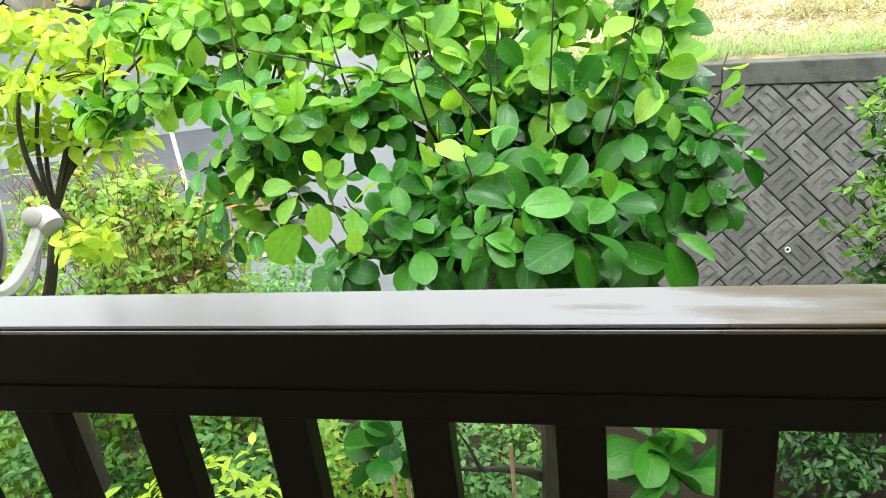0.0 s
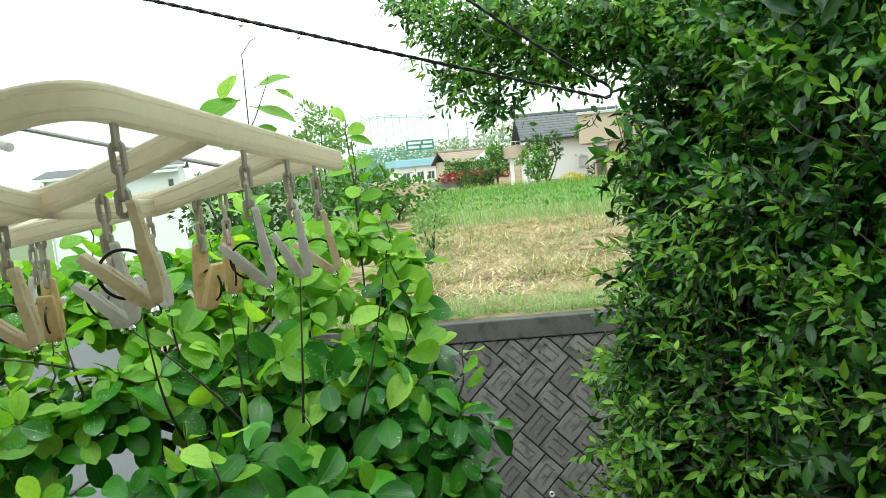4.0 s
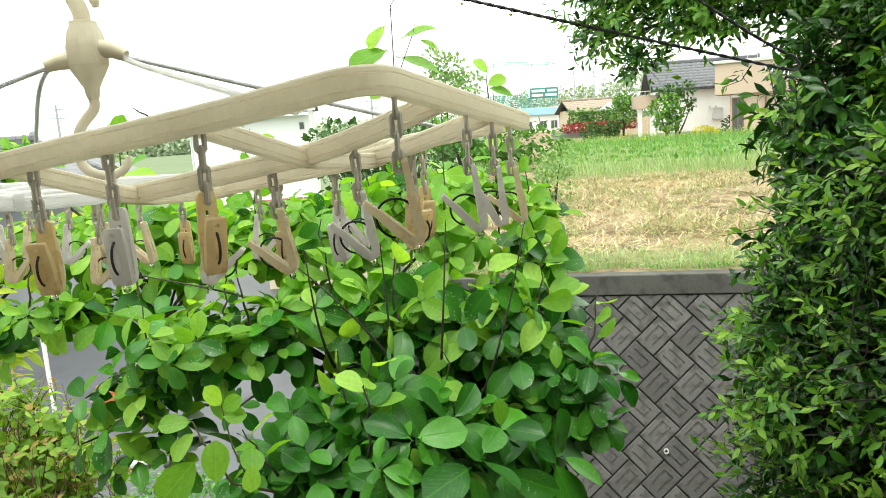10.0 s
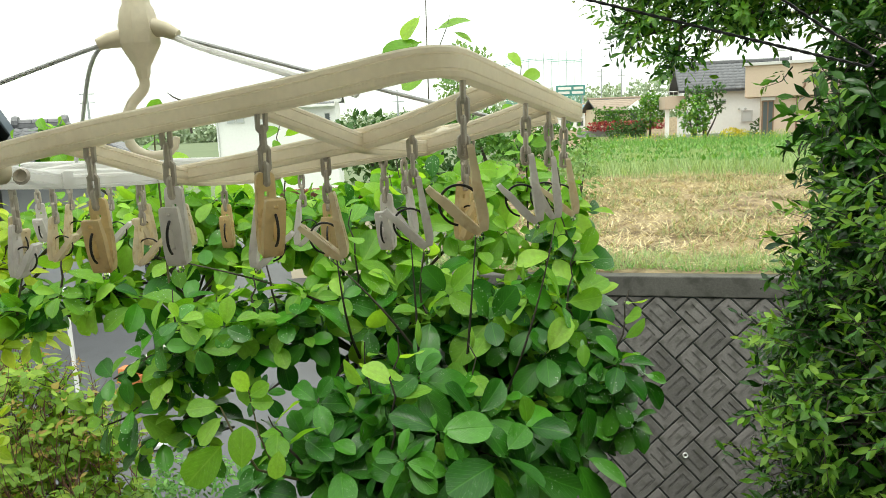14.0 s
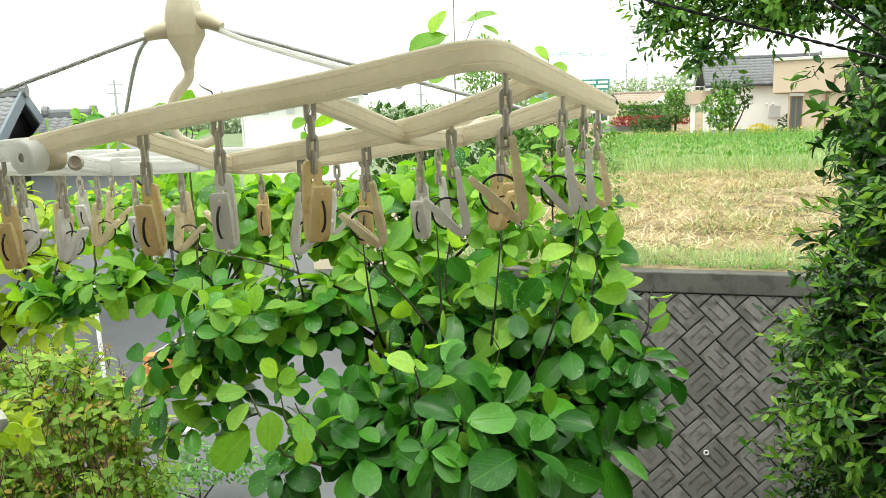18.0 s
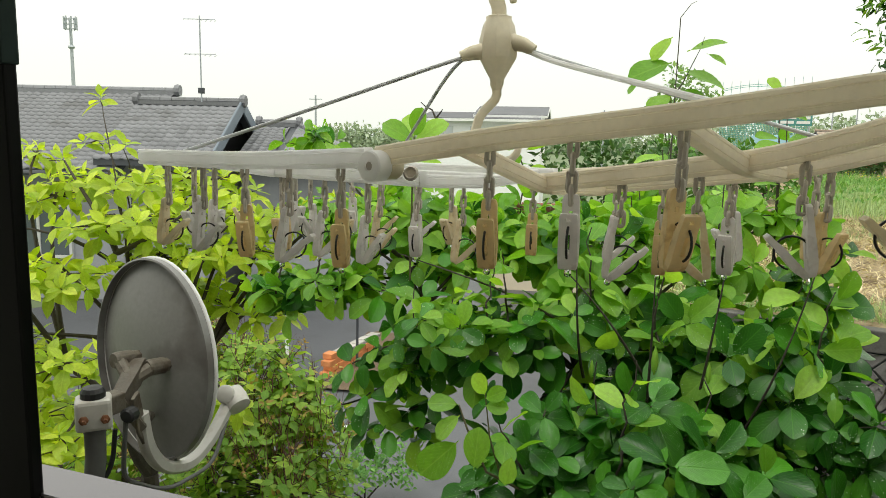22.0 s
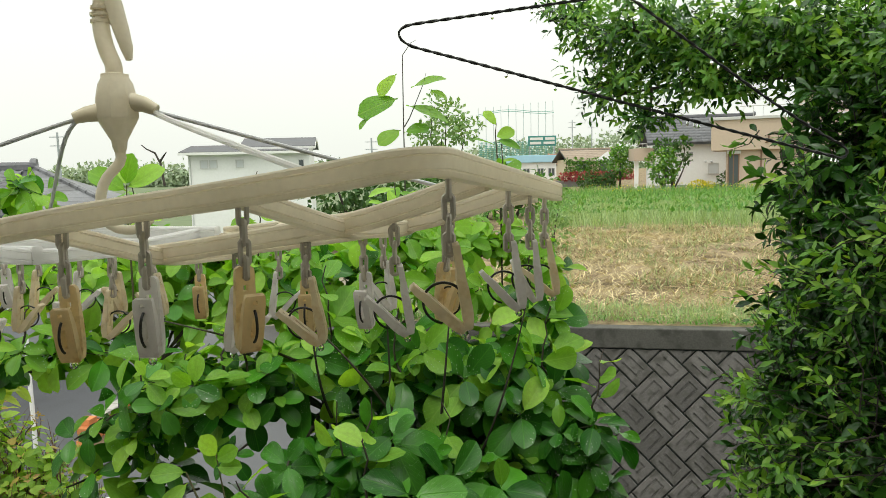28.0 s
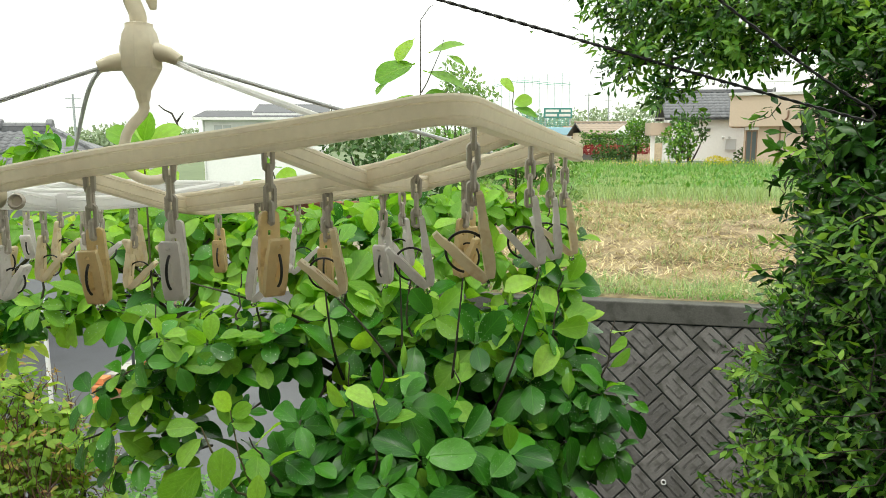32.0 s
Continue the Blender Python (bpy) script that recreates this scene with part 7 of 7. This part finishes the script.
# dark stems that rise through the crown
for way in (((0.10, 2.45, 4.10), (0.09, 2.32, 4.45), (0.085, 2.28, 4.60), (0.078, 2.25, 4.80)), ((0.26, 2.5, 4.12), (0.271, 2.34, 4.43), (0.281, 2.28, 4.60), (0.30, 2.26, 4.86)), ((0.38, 2.5, 4.05), (0.43, 2.32, 4.26), (0.50, 2.26, 4.50), (0.56, 2.25, 4.82)), ((-0.12, 2.55, 4.30), (-0.154, 2.36, 4.46), (-0.16, 2.30, 4.60), (-0.17, 2.28, 4.80)), ((0.10, 2.45, 4.32), (0.03, 2.34, 4.47), (-0.06, 2.28, 4.61), (-0.22, 2.3, 4.76)), ((-0.10, 2.6, 4.42), (-0.35, 2.5, 4.62), (-0.55, 2.5, 4.66), (-0.85, 2.62, 4.72))):
    part("stem", sweep(bmesh.new(), [Vector(q) - magnolia.location for q in bez(*way, 8)], [0.0062 - 0.00055 * i for i in range(9)], 7), "bark", magnolia)
# closed leaf buds
for q, s in (((0.085, 2.17, 4.50), 1.0), ((0.28, 2.33, 4.42), 0.8), ((-0.1, 2.35, 4.40), 0.7), ((0.5, 2.5, 4.6), 0.7)):
    bm = lathe(bmesh.new(), [(0.002, 0), (0.009 * s, 0.018 * s), (0.012 * s, 0.04 * s), (0.008 * s, 0.07 * s), (0.001, 0.092 * s)], 8, Matrix.Translation(Vector(q) - magnolia.location - Vector((0, 0, 0.05 * s))))
    smooth(part("bud", bm, "magnolia_young_light", magnolia, "pale green closed leaf bud").data)

# bright persimmon tree beside the dish
rng = np.random.default_rng(8)
pers = thing("persimmon_tree", (-2.35, 3.2, STREET), "persimmon tree with bright yellow-green young leaves", "tree")
PL = [(-2.75, 3.16, 4.84, 0.31, 0.17), (-2.26, 3.01, 4.74, 0.35, 0.15), (-2.05, 3.37, 4.84, 0.33, 0.12), (-2.45, 2.74, 4.53, 0.25, 0.22), (-1.85, 3.16, 4.60, 0.30, 0.17),
      (-2.29, 2.50, 4.18, 0.21, 0.21), (-2.18, 2.38, 3.88, 0.20, 0.20), (-1.70, 3.34, 4.29, 0.20, 0.16), (-2.02, 3.29, 4.33, 0.23, 0.24), (-2.70, 3.42, 5.12, 0.08, 0.16),
      (-2.82, 2.70, 4.50, 0.24, 0.28), (-2.5, 3.0, 3.8, 0.25, 0.2), (-1.8, 3.0, 3.9, 0.2, 0.2)]
PL += [(-2.75, 2.75, 4.15, 0.24, 0.14), (-2.5, 2.6, 3.90, 0.20, 0.10), (-2.14, 3.37, 4.93, 0.30, 0.12), (-1.70, 3.40, 4.74, 0.33, 0.15), (-2.15, 3.10, 4.57, 0.22, 0.17), (-1.38, 3.44, 4.66, 0.22, 0.12), (-1.30, 3.69, 4.82, 0.20, 0.10), (-2.50, 3.21, 4.92, 0.30, 0.12), (-3.02, 3.37, 5.02, 0.18, 0.13), (-2.62, 3.36, 5.30, 0.06, 0.10), (-2.48, 3.3, 5.10, 0.05, 0.06)]
bm = bmesh.new()
f0 = Vector((-2.3, 3.15, 3.4))
sweep(bm, bez(pers.location, (-2.4, 3.2, 2.0), (-2.3, 3.2, 2.8), f0, 8), [0.075 - 0.004 * i for i in range(9)], 10)
ph = [Vector((-2.25, 3.0, 4.15)), Vector((-2.55, 2.9, 4.05)), Vector((-2.0, 3.15, 4.0))]
for h in ph:
    limb_part(pers, f0, h, 0.034, 0.018, rng, 0.05, 8)
for l in PL:
    q = Vector(l[:3])
    limb_part(pers, min(ph, key=lambda h: (h - q).length), q + Vector((0, 0, 0.05 if l[3] > 0.1 else 0.0)), 0.014 if l[3] > 0.1 else 0.006, 0.005 if l[3] > 0.1 else 0.002, rng, 0.14, name="branch")
for way in (((-2.25, 3.0, 4.15), (-2.43, 2.9, 4.21), (-2.60, 2.88, 4.20), (-2.90, 2.9, 4.19)), ((-2.10, 2.95, 4.35), (-2.26, 2.9, 4.61), (-2.48, 2.9, 4.69), (-2.80, 2.9, 4.71)), ((-2.26, 2.9, 4.61), (-2.14, 2.9, 4.66), (-2.02, 2.92, 4.72), (-1.92, 3.0, 4.84)), ((-2.26, 2.9, 4.61), (-2.36, 2.95, 4.76), (-2.50, 3.0, 4.88), (-2.66, 3.1, 5.02)), ((-2.00, 3.1, 4.1), (-1.95, 2.95, 4.40), (-1.90, 2.95, 4.58), (-1.78, 3.05, 4.74))):
    part("branch", sweep(bmesh.new(), [Vector(q) - pers.location for q in bez(*way, 8)], [0.015 - 0.0013 * i for i in range(9)], 6), "bark", pers)
p, d, c = shell_points(rng, [(x, y, z, rh * 0.95, rv * 0.42) for x, y, z, rh, rv in PL], 140, 0.2)
keep = spaced(rng, p, 0.092)
p, d, c = p[keep], d[keep], c[keep]
bm.transform(Matrix.Translation(-pers.location))
part("trunk", bm, "bark", pers)
bm = bmesh.new()
twigs_to(bm, rng, c, p, 0.005, 0.002)
bm.transform(Matrix.Translation(-pers.location))
tagged(part("twig_layer", bm, "bark", pers), kind="stuff")
pos, ax, nor, siz, step = whorls(rng, p, d * 0.4 + np.array((0, -0.25, 0.9)) + rng.normal(size=d.shape) * 0.25, 8, 0.108, -12, 62, 0.25)
leaves(pers, leaf_shape(1.0, 0.54, broad=0.52, fold=0.22, droop=0.25, rows=6, point=0.3), "persimmon_leaf", pos, ax, nor, siz, 200, (-0.2, 0, 5))

# small-leaved shrub with reddish young tips
rng = np.random.default_rng(9)
maple = thing("maple_shrub", (-2.3, 4.6, STREET), "small-leaved maple shrub with reddish-brown young twigs", "shrub")
ML = [(-2.45, 4.59, 3.26, 0.49, 0.42), (-2.05, 4.35, 2.95, 0.42, 0.34), (-2.51, 4.12, 2.98, 0.45, 0.40), (-1.99, 4.00, 2.90, 0.50, 0.36), (-3.07, 4.94, 3.40, 0.44, 0.35),
      (-2.15, 4.75, 3.20, 0.26, 0.22), (-2.62, 4.95, 3.50, 0.28, 0.22), (-3.42, 4.19, 2.94, 0.59, 0.45), (-2.4, 4.2, 2.4, 0.8, 0.5), (-1.7, 4.0, 2.4, 0.5, 0.45), (-1.98, 4.6, 3.35, 0.20, 0.18), (-1.88, 4.6, 3.15, 0.20, 0.16), (-2.12, 4.6, 3.55, 0.18, 0.16)]
for l in ML:
    limb_part(maple, maple.location + Vector((rng.normal() * 0.08, rng.normal() * 0.08, 0)), l[:3], 0.03, 0.007, rng, 0.08)
p, d, c = shell_points(rng, ML, 68, 0.25)
p = p + rng.normal(size=p.shape) * 0.085
bm = bmesh.new()
twigs_to(bm, rng, c[::3], p[::3], 0.005, 0.002)
bm.transform(Matrix.Translation(-maple.location))
tagged(part("twig_layer", bm, "bark", maple), kind="stuff")
pos, ax, nor, siz = rosettes(rng, p, d, 5, (-0.2, 0.7), 0.6, 0.085)
leaves(maple, leaf_shape(1.0, 0.62, broad=0.45, fold=0.25, droop=0.15, rows=4, point=0.4), "maple_leaf", pos, ax, nor, siz, 200, (-0.2, 0, 5))
bm = bmesh.new()
sel = (p[:, 2] > 3.0) & (d[:, 2] > 0.1)
mp, ma, mn, ms = rosettes(rng, p[sel][::3] + d[sel][::3] * 0.08, d[sel][::3], 5, (0.1, 0.9), 0.8, 0.044)
leaves(maple, leaf_shape(1.0, 0.5, broad=0.45, fold=0.3, droop=0.2, rows=4, point=0.4), "maple_young", mp, ma, mn, ms, 60, (-0.2, 0, 5))
top = p[p[:, 2] > 2.9][::2][:300]
for q in top:
    a = Vector(q) - maple.location
    for _ in range(3):
        e = a + Vector((rng.normal() * 0.07, rng.normal() * 0.07, rng.uniform(0.08, 0.28)))
        sweep(bm, [a, a.lerp(e, 0.5) + Vector(rng.normal(size=3)) * 0.012, e], [0.003, 0.0022, 0.001], 4, caps=False)
tagged(part("young_growth", bm, "twig_red", maple, "bare reddish-brown young twigs"), kind="stuff")

# dark glossy evergreen oak that fills the side of the view
rng = np.random.default_rng(10)
oak = thing("evergreen_oak", (2.2, 2.3, STREET), "dense dark evergreen oak with small glossy leaves", "tree")
OL = [(1.74, 2.45, 4.78, 0.14, 0.28), (1.50, 2.28, 4.36, 0.17, 0.26), (1.44, 2.06, 4.10, 0.20, 0.24), (1.90, 2.55, 5.17, 0.28, 0.26), (1.72, 2.14, 4.66, 0.25, 0.36),
      (1.62, 1.82, 4.36, 0.25, 0.30), (1.80, 1.83, 4.97, 0.28, 0.32), (2.06, 2.0, 5.37, 0.30, 0.27), (1.70, 1.52, 4.67, 0.22, 0.28), (1.58, 1.42, 4.33, 0.22, 0.22),
      (2.15, 2.57, 5.55, 0.33, 0.22), (1.74, 1.34, 4.99, 0.22, 0.33), (1.62, 1.20, 4.56, 0.22, 0.27), (2.1, 1.9, 4.6, 0.5, 0.6), (2.0, 1.6, 5.4, 0.35, 0.3), (2.08, 1.75, 5.62, 0.28, 0.21), (2.10, 2.10, 5.62, 0.25, 0.18)]
# the last five lobes, mostly out of view, are added to block light
OM = [(1.55, 2.2, 3.75, 0.25, 0.3), (1.75, 1.8, 3.7, 0.4, 0.4), (1.75, 1.45, 3.85, 0.3, 0.35), (2.15, 2.7, 4.7, 0.36, 0.5), (1.9, 2.6, 4.1, 0.35, 0.4), (2.5, 1.9, 4.4, 0.5, 0.7), (2.5, 2.4, 5.2, 0.5, 0.5), (2.4, 1.4, 4.9, 0.4, 0.6), (2.3, 1.5, 4.2, 0.45, 0.5), (2.3, 2.2, 3.8, 0.5, 0.5)]
OV = [(1.15, 3.66, 5.97, 0.14, 0.08), (1.42, 3.45, 5.85, 0.32, 0.13), (1.31, 3.46, 5.61, 0.20, 0.13), (1.67, 3.26, 5.75, 0.33, 0.15), (1.42, 3.30, 5.42, 0.13, 0.07),
      (1.70, 3.13, 5.57, 0.22, 0.12), (1.88, 3.00, 5.79, 0.31, 0.14), (2.05, 2.82, 5.63, 0.28, 0.20), (1.98, 2.84, 5.66, 0.25, 0.16), (2.07, 2.58, 5.44, 0.25, 0.2), (2.02, 2.19, 5.53, 0.25, 0.22), (1.96, 1.87, 5.36, 0.25, 0.2), (1.86, 1.6, 5.42, 0.22, 0.2), (2.08, 2.14, 5.24, 0.3, 0.25), (2.07, 2.4, 5.62, 0.25, 0.18), (2.0, 1.95, 5.6, 0.25, 0.2)]
OL = [(x + 0.05, y, z, rh, rv) for x, y, z, rh, rv in OL]
OM = [(x + 0.05, y, z, rh, rv) for x, y, z, rh, rv in OM]
bm = bmesh.new()
f0 = Vector((2.3, 2.3, 3.4))
sweep(bm, bez(oak.location, (2.3, 2.3, 1.9), (2.2, 2.3, 2.7), f0, 8), [0.12 - 0.004 * i for i in range(9)], 10)
oh = [Vector((2.2, 2.2, 4.6)), Vector((1.95, 1.75, 4.4)), Vector((2.2, 2.45, 5.3))]
for i, h in enumerate(oh):
    limb_part(oak, f0, h, 0.06, 0.03, rng, 0.03, 8)
for l in OL + OM:
    q = Vector(l[:3])
    limb_part(oak, min(oh, key=lambda h: (h - q).length), q, 0.02, 0.005, rng, 0.06, name="branch")
spine = bez((2.2, 2.45, 5.3), (2.05, 2.8, 5.62), (1.7, 3.2, 5.78), (1.05, 3.7, 5.95), 12)
bs = bmesh.new()
sweep(bs, spine, [0.026 - 0.0017 * i for i in range(13)], 7)
spine2 = bez((2.1, 2.7, 5.5), (1.9, 3.0, 5.6), (1.6, 3.25, 5.6), (1.25, 3.5, 5.52), 10)
bs.transform(Matrix.Translation(-oak.location))
part("limb", bs, "bark", oak)
bs = bmesh.new()
sweep(bs, spine2, [0.018 - 0.0014 * i for i in range(11)], 6)
bs.transform(Matrix.Translation(-oak.location))
part("limb", bs, "bark", oak)
for l in OV:
    q = Vector(l[:3])
    limb_part(oak, min(spine + spine2, key=lambda h: (h - q).length), q, 0.010, 0.004, rng, 0.05, name="branch")
p1, d1, c1 = shell_points(rng, OL + OM, 180, 0.3)
p2, d2, c2 = shell_points(rng, OV, 200, 0.2)
p, d, c = np.concatenate((p1, p2)), np.concatenate((d1, d2)), np.concatenate((c1, c2))
bm.transform(Matrix.Translation(-oak.location))
part("trunk", bm, "bark", oak)
bm = bmesh.new()
twigs_to(bm, rng, c[::4], p[::4], 0.004, 0.0016)
bm.transform(Matrix.Translation(-oak.location))
tagged(part("twig_layer", bm, "bark", oak), kind="stuff")
OAK = leaf_shape(1.0, 0.36, broad=0.5, fold=0.30, droop=0.16, rows=6, point=0.35, wave=0.10)


def sprays(rng, p, d, count, length, size, up=0.35):
    """Leaves set one after another along short outward twigs; also gives how far along the twig each one sits."""
    n = len(p)
    way = d + np.array((0, 0, up)) + rng.normal(size=(n, 3)) * 0.45
    way /= np.linalg.norm(way, axis=1, keepdims=True)
    side = np.cross(way, rng.normal(size=(n, 3)))
    side /= np.linalg.norm(side, axis=1, keepdims=True)
    other = np.cross(way, side)
    L = rng.uniform(0.6, 1.3, n)[:, None] * length
    pos, ax, nor, siz, far = [], [], [], [], []
    for k in range(count):
        t = (k + 0.4) / count
        phi = 2.4 * k + rng.uniform(-0.5, 0.5, n)
        rad = side * np.cos(phi)[:, None] + other * np.sin(phi)[:, None]
        pos.append(p + way * L * (t - 0.35) + rad * 0.003)
        ax.append(rad * (1.1 - 0.7 * t) + way * (0.35 + 0.5 * t) + rng.normal(size=(n, 3)) * 0.2 - np.array((0, 0, 0.15)))
        nor.append(way * 0.7 - rad * 0.3 + np.array((-0.1, -0.2, 0.6)) + rng.normal(size=(n, 3)) * 0.45)
        siz.append(size * rng.uniform(0.65, 1.25, n) * (1.08 - 0.35 * t))
        far.append(np.full(n, t))
    ends = (p - way * L * 0.4, p + way * L * 0.62)
    return [np.concatenate(q) for q in (pos, ax, nor, siz, far)], ends


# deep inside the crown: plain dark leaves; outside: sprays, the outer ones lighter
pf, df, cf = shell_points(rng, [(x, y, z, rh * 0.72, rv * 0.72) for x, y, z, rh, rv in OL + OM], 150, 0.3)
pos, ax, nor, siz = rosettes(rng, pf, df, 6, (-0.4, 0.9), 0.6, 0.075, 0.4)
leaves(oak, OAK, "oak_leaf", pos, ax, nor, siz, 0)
ps, ds, cs = shell_points(rng, OL + OM, 105, 0.7)
thin = (ps[:, 0] < 1.75) | (rng.random(len(ps)) < 0.5)
ps, ds, cs = ps[thin], ds[thin], cs[thin]
ps = ps + rng.normal(size=ps.shape) * 0.05
(pos, ax, nor, siz, far), ends = sprays(rng, ps, ds, 13, 0.24, 0.080)
siz = siz * np.where(pos[:, 0] < 1.66, 0.76, 1.22)
# left fringe is lighter leaf; few light sprays at right put shade into colour
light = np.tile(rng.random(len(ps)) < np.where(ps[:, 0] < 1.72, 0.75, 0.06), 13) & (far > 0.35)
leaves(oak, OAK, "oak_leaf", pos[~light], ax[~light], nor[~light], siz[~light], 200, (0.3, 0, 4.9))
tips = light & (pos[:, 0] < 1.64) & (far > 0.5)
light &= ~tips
leaves(oak, OAK, "oak_young_light", pos[light], ax[light], nor[light], siz[light], 60, (0.3, 0, 4.9))
leaves(oak, OAK, "oak_tip_light", pos[tips], ax[tips], nor[tips], siz[tips], 40, (0.3, 0, 4.9))
bm = bmesh.new()
twigs_to(bm, rng, ends[0], ends[1], 0.0028, 0.0012)
bm.transform(Matrix.Translation(-oak.location))
tagged(part("twig_layer", bm, "bark", oak), kind="stuff")
# lighter leaf materials give this bough its backlit look; light put into colour
for nth, mname in ((0, "oak_leaf"), (1, "oak_young_light"), (2, "oak_tip_light")):
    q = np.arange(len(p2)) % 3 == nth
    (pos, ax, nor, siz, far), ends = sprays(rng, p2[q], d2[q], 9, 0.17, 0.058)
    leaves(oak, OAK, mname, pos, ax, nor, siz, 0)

# low plants in the bed below
def low_plant(name, at, lobes, material, size, label, seed, dens=60, shape=None, category="shrub", single=40):
    r = np.random.default_rng(seed)
    t = thing(name, at, label, category)
    o = np.array(at)
    L = [(l[0] + at[0], l[1] + at[1], l[2] + at[2], l[3], l[4]) for l in lobes]
    for l in L:
        bm = bmesh.new()
        limb(bm, at, l[:3], 0.012, 0.004, r, 0.05)
        bm.transform(Matrix.Translation(-Vector(at)))
        part("stem", bm, "bark", t)
    p, d, c = shell_points(r, L, dens, 0.3)
    pos, ax, nor, siz = rosettes(r, p, d, 5, (-0.1, 0.8), 0.7, size)
    leaves(t, shape or leaf_shape(1.0, 0.45, broad=0.5, fold=0.25, droop=0.2, rows=4, point=0.4), material, pos, ax, nor, siz, single)
    return t


low_plant("garden_bush", (2.55, 4.1, STREET), [(0, 0, 1.0, 0.45, 0.35), (0.5, 0.1, 1.05, 0.4, 0.3), (-0.4, 0, 0.8, 0.35, 0.3), (1.0, 0.2, 1.0, 0.4, 0.35)], "oak_young_light", 0.075, "light green clipped garden bush", 41)
low_plant("herb_clump", (-2.3, 7.2, STREET), [(0, 0, 0.5, 0.35, 0.3), (0.4, 0.1, 0.4, 0.3, 0.25), (-0.3, -0.3, 0.35, 0.3, 0.25)], "weed_leaf", 0.08, "soft grey-green herb clump at the roadside", 42, category="plant")
for i, (x, y, s) in enumerate(((-1.7, 2.2, 1.0), (-1.0, 2.6, 0.9), (-0.4, 2.1, 0.8), (0.3, 1.7, 0.8), (-0.7, 1.5, 0.7))):
    low_plant("garden_plant", (x, y, STREET), [(0, 0, 0.45 * s, 0.32 * s, 0.28 * s), (0.25, 0.1, 0.3 * s, 0.25, 0.2), (-0.2, 0.15, 0.65 * s, 0.2, 0.2)], "bed_leaf" if i % 2 else "oak_leaf", 0.075, "leafy green plant in the garden bed", 50 + i, category="plant", single=20)
# dark oak_leaf plants at the right put the oak's shade into leaf colour
for i, (x, y, s, mname) in enumerate(((-2.6, 3.4, 1.6, "bed_leaf"), (-1.5, 3.3, 1.5, "bed_leaf"), (-0.9, 3.4, 1.3, "maple_leaf"), (-2.0, 2.7, 1.3, "bed_leaf"), (-1.05, 2.0, 2.1, "persimmon_leaf"), (-0.3, 3.7, 1.1, "bed_leaf"), (-3.1, 3.6, 1.7, "maple_leaf"), (2.4, 4.3, 1.1, "oak_leaf"), (2.05, 3.75, 0.8, "oak_leaf"), (0.3, 3.9, 0.8, "oak_young_light"), (-1.0, 4.3, 0.9, "bed_leaf"))):
    low_plant("garden_plant", (x, y, STREET), [(0, 0, 0.5 * s, 0.34 * s, 0.30 * s), (0.28, 0.1, 0.35 * s, 0.28 * s, 0.22 * s), (-0.25, 0.15, 0.75 * s, 0.25 * s, 0.2 * s)], mname, 0.08, "lush green plant below the balcony", 70 + i, 70, category="plant", single=12)
st = thing("garden_stake", (-0.02, 4.3, STREET), "short red-brown wooden stake in the garden", "stake")
part("stake", sweep(bmesh.new(), [(0, 0, 0), (0.02, 0, 1.0)], 0.035, 8), "post_redbrown", st)
for i, (a, b) in enumerate((((-0.9, 1.9), (-0.5, 2.0)), ((-1.4, 1.6), (-0.8, 1.75)), ((0.5, 2.0), (0.75, 2.1)))):
    br = thing("fallen_branch", (a[0], a[1], STREET + 0.08), "bare brown branch lying in the garden bed", "branch", "branches")
    part("stick", sweep(bmesh.new(), bez((0, 0, 0), (0.15, 0.05, 0.08), (0.3, 0.0, 0.06), (b[0] - a[0] + 0.2, b[1] - a[1], 0.02), 8), [0.012 - 0.001 * k for k in range(9)], 6), "wood_board", br)

# a low limb of the magnolia over the bed, and old canes tied to it
bm = sweep(bmesh.new(), [Vector(q) - magnolia.location for q in bez((0.19, 2.99, 2.30), (0.06, 2.86, 2.52), (-0.08, 2.72, 2.58), (-0.42, 2.55, 2.82), 10)], [0.030 - 0.0026 * i for i in range(11)], 8)
part("limb", bm, "bark", magnolia)
bm = sweep(bmesh.new(), [Vector(q) - magnolia.location for q in bez((-0.08, 2.73, 2.60), (-0.14, 2.6, 2.72), (-0.10, 2.5, 2.9), (-0.20, 2.45, 3.1), 8)], [0.015 - 0.0015 * i for i in range(9)], 7)
part("limb", bm, "bark", magnolia)
for i, (a, b) in enumerate((((-0.50, 2.45, STREET), (-0.45, 2.28, 3.02)), ((-0.42, 2.5, STREET), (-0.40, 2.30, 2.98)), ((0.02, 2.4, STREET), (0.04, 2.3, 3.1)))):
    cane = thing("bamboo_cane", a, "thin weathered bamboo cane supporting the garden tree", "cane", "bamboo canes")
    part("cane", sweep(bmesh.new(), [(0, 0, 0), Vector(b) - Vector(a)], 0.009, 8), "wood_board", cane)

# a bare forked twig at the crown's top
for pts in ([(-0.804, 3.179, 5.155), (-0.819, 3.192, 5.252), (-0.841, 3.2, 5.296), (-0.874, 3.207, 5.312), (-0.897, 3.212, 5.331)], [(-0.821, 3.194, 5.259), (-0.791, 3.194, 5.3)]):
    part("bare_twig", sweep(bmesh.new(), [Vector(q) - magnolia.location for q in pts], [0.006 - 0.004 * i / (len(pts) - 1) for i in range(len(pts))], 6), "bark", magnolia, "bare dark forked twig")
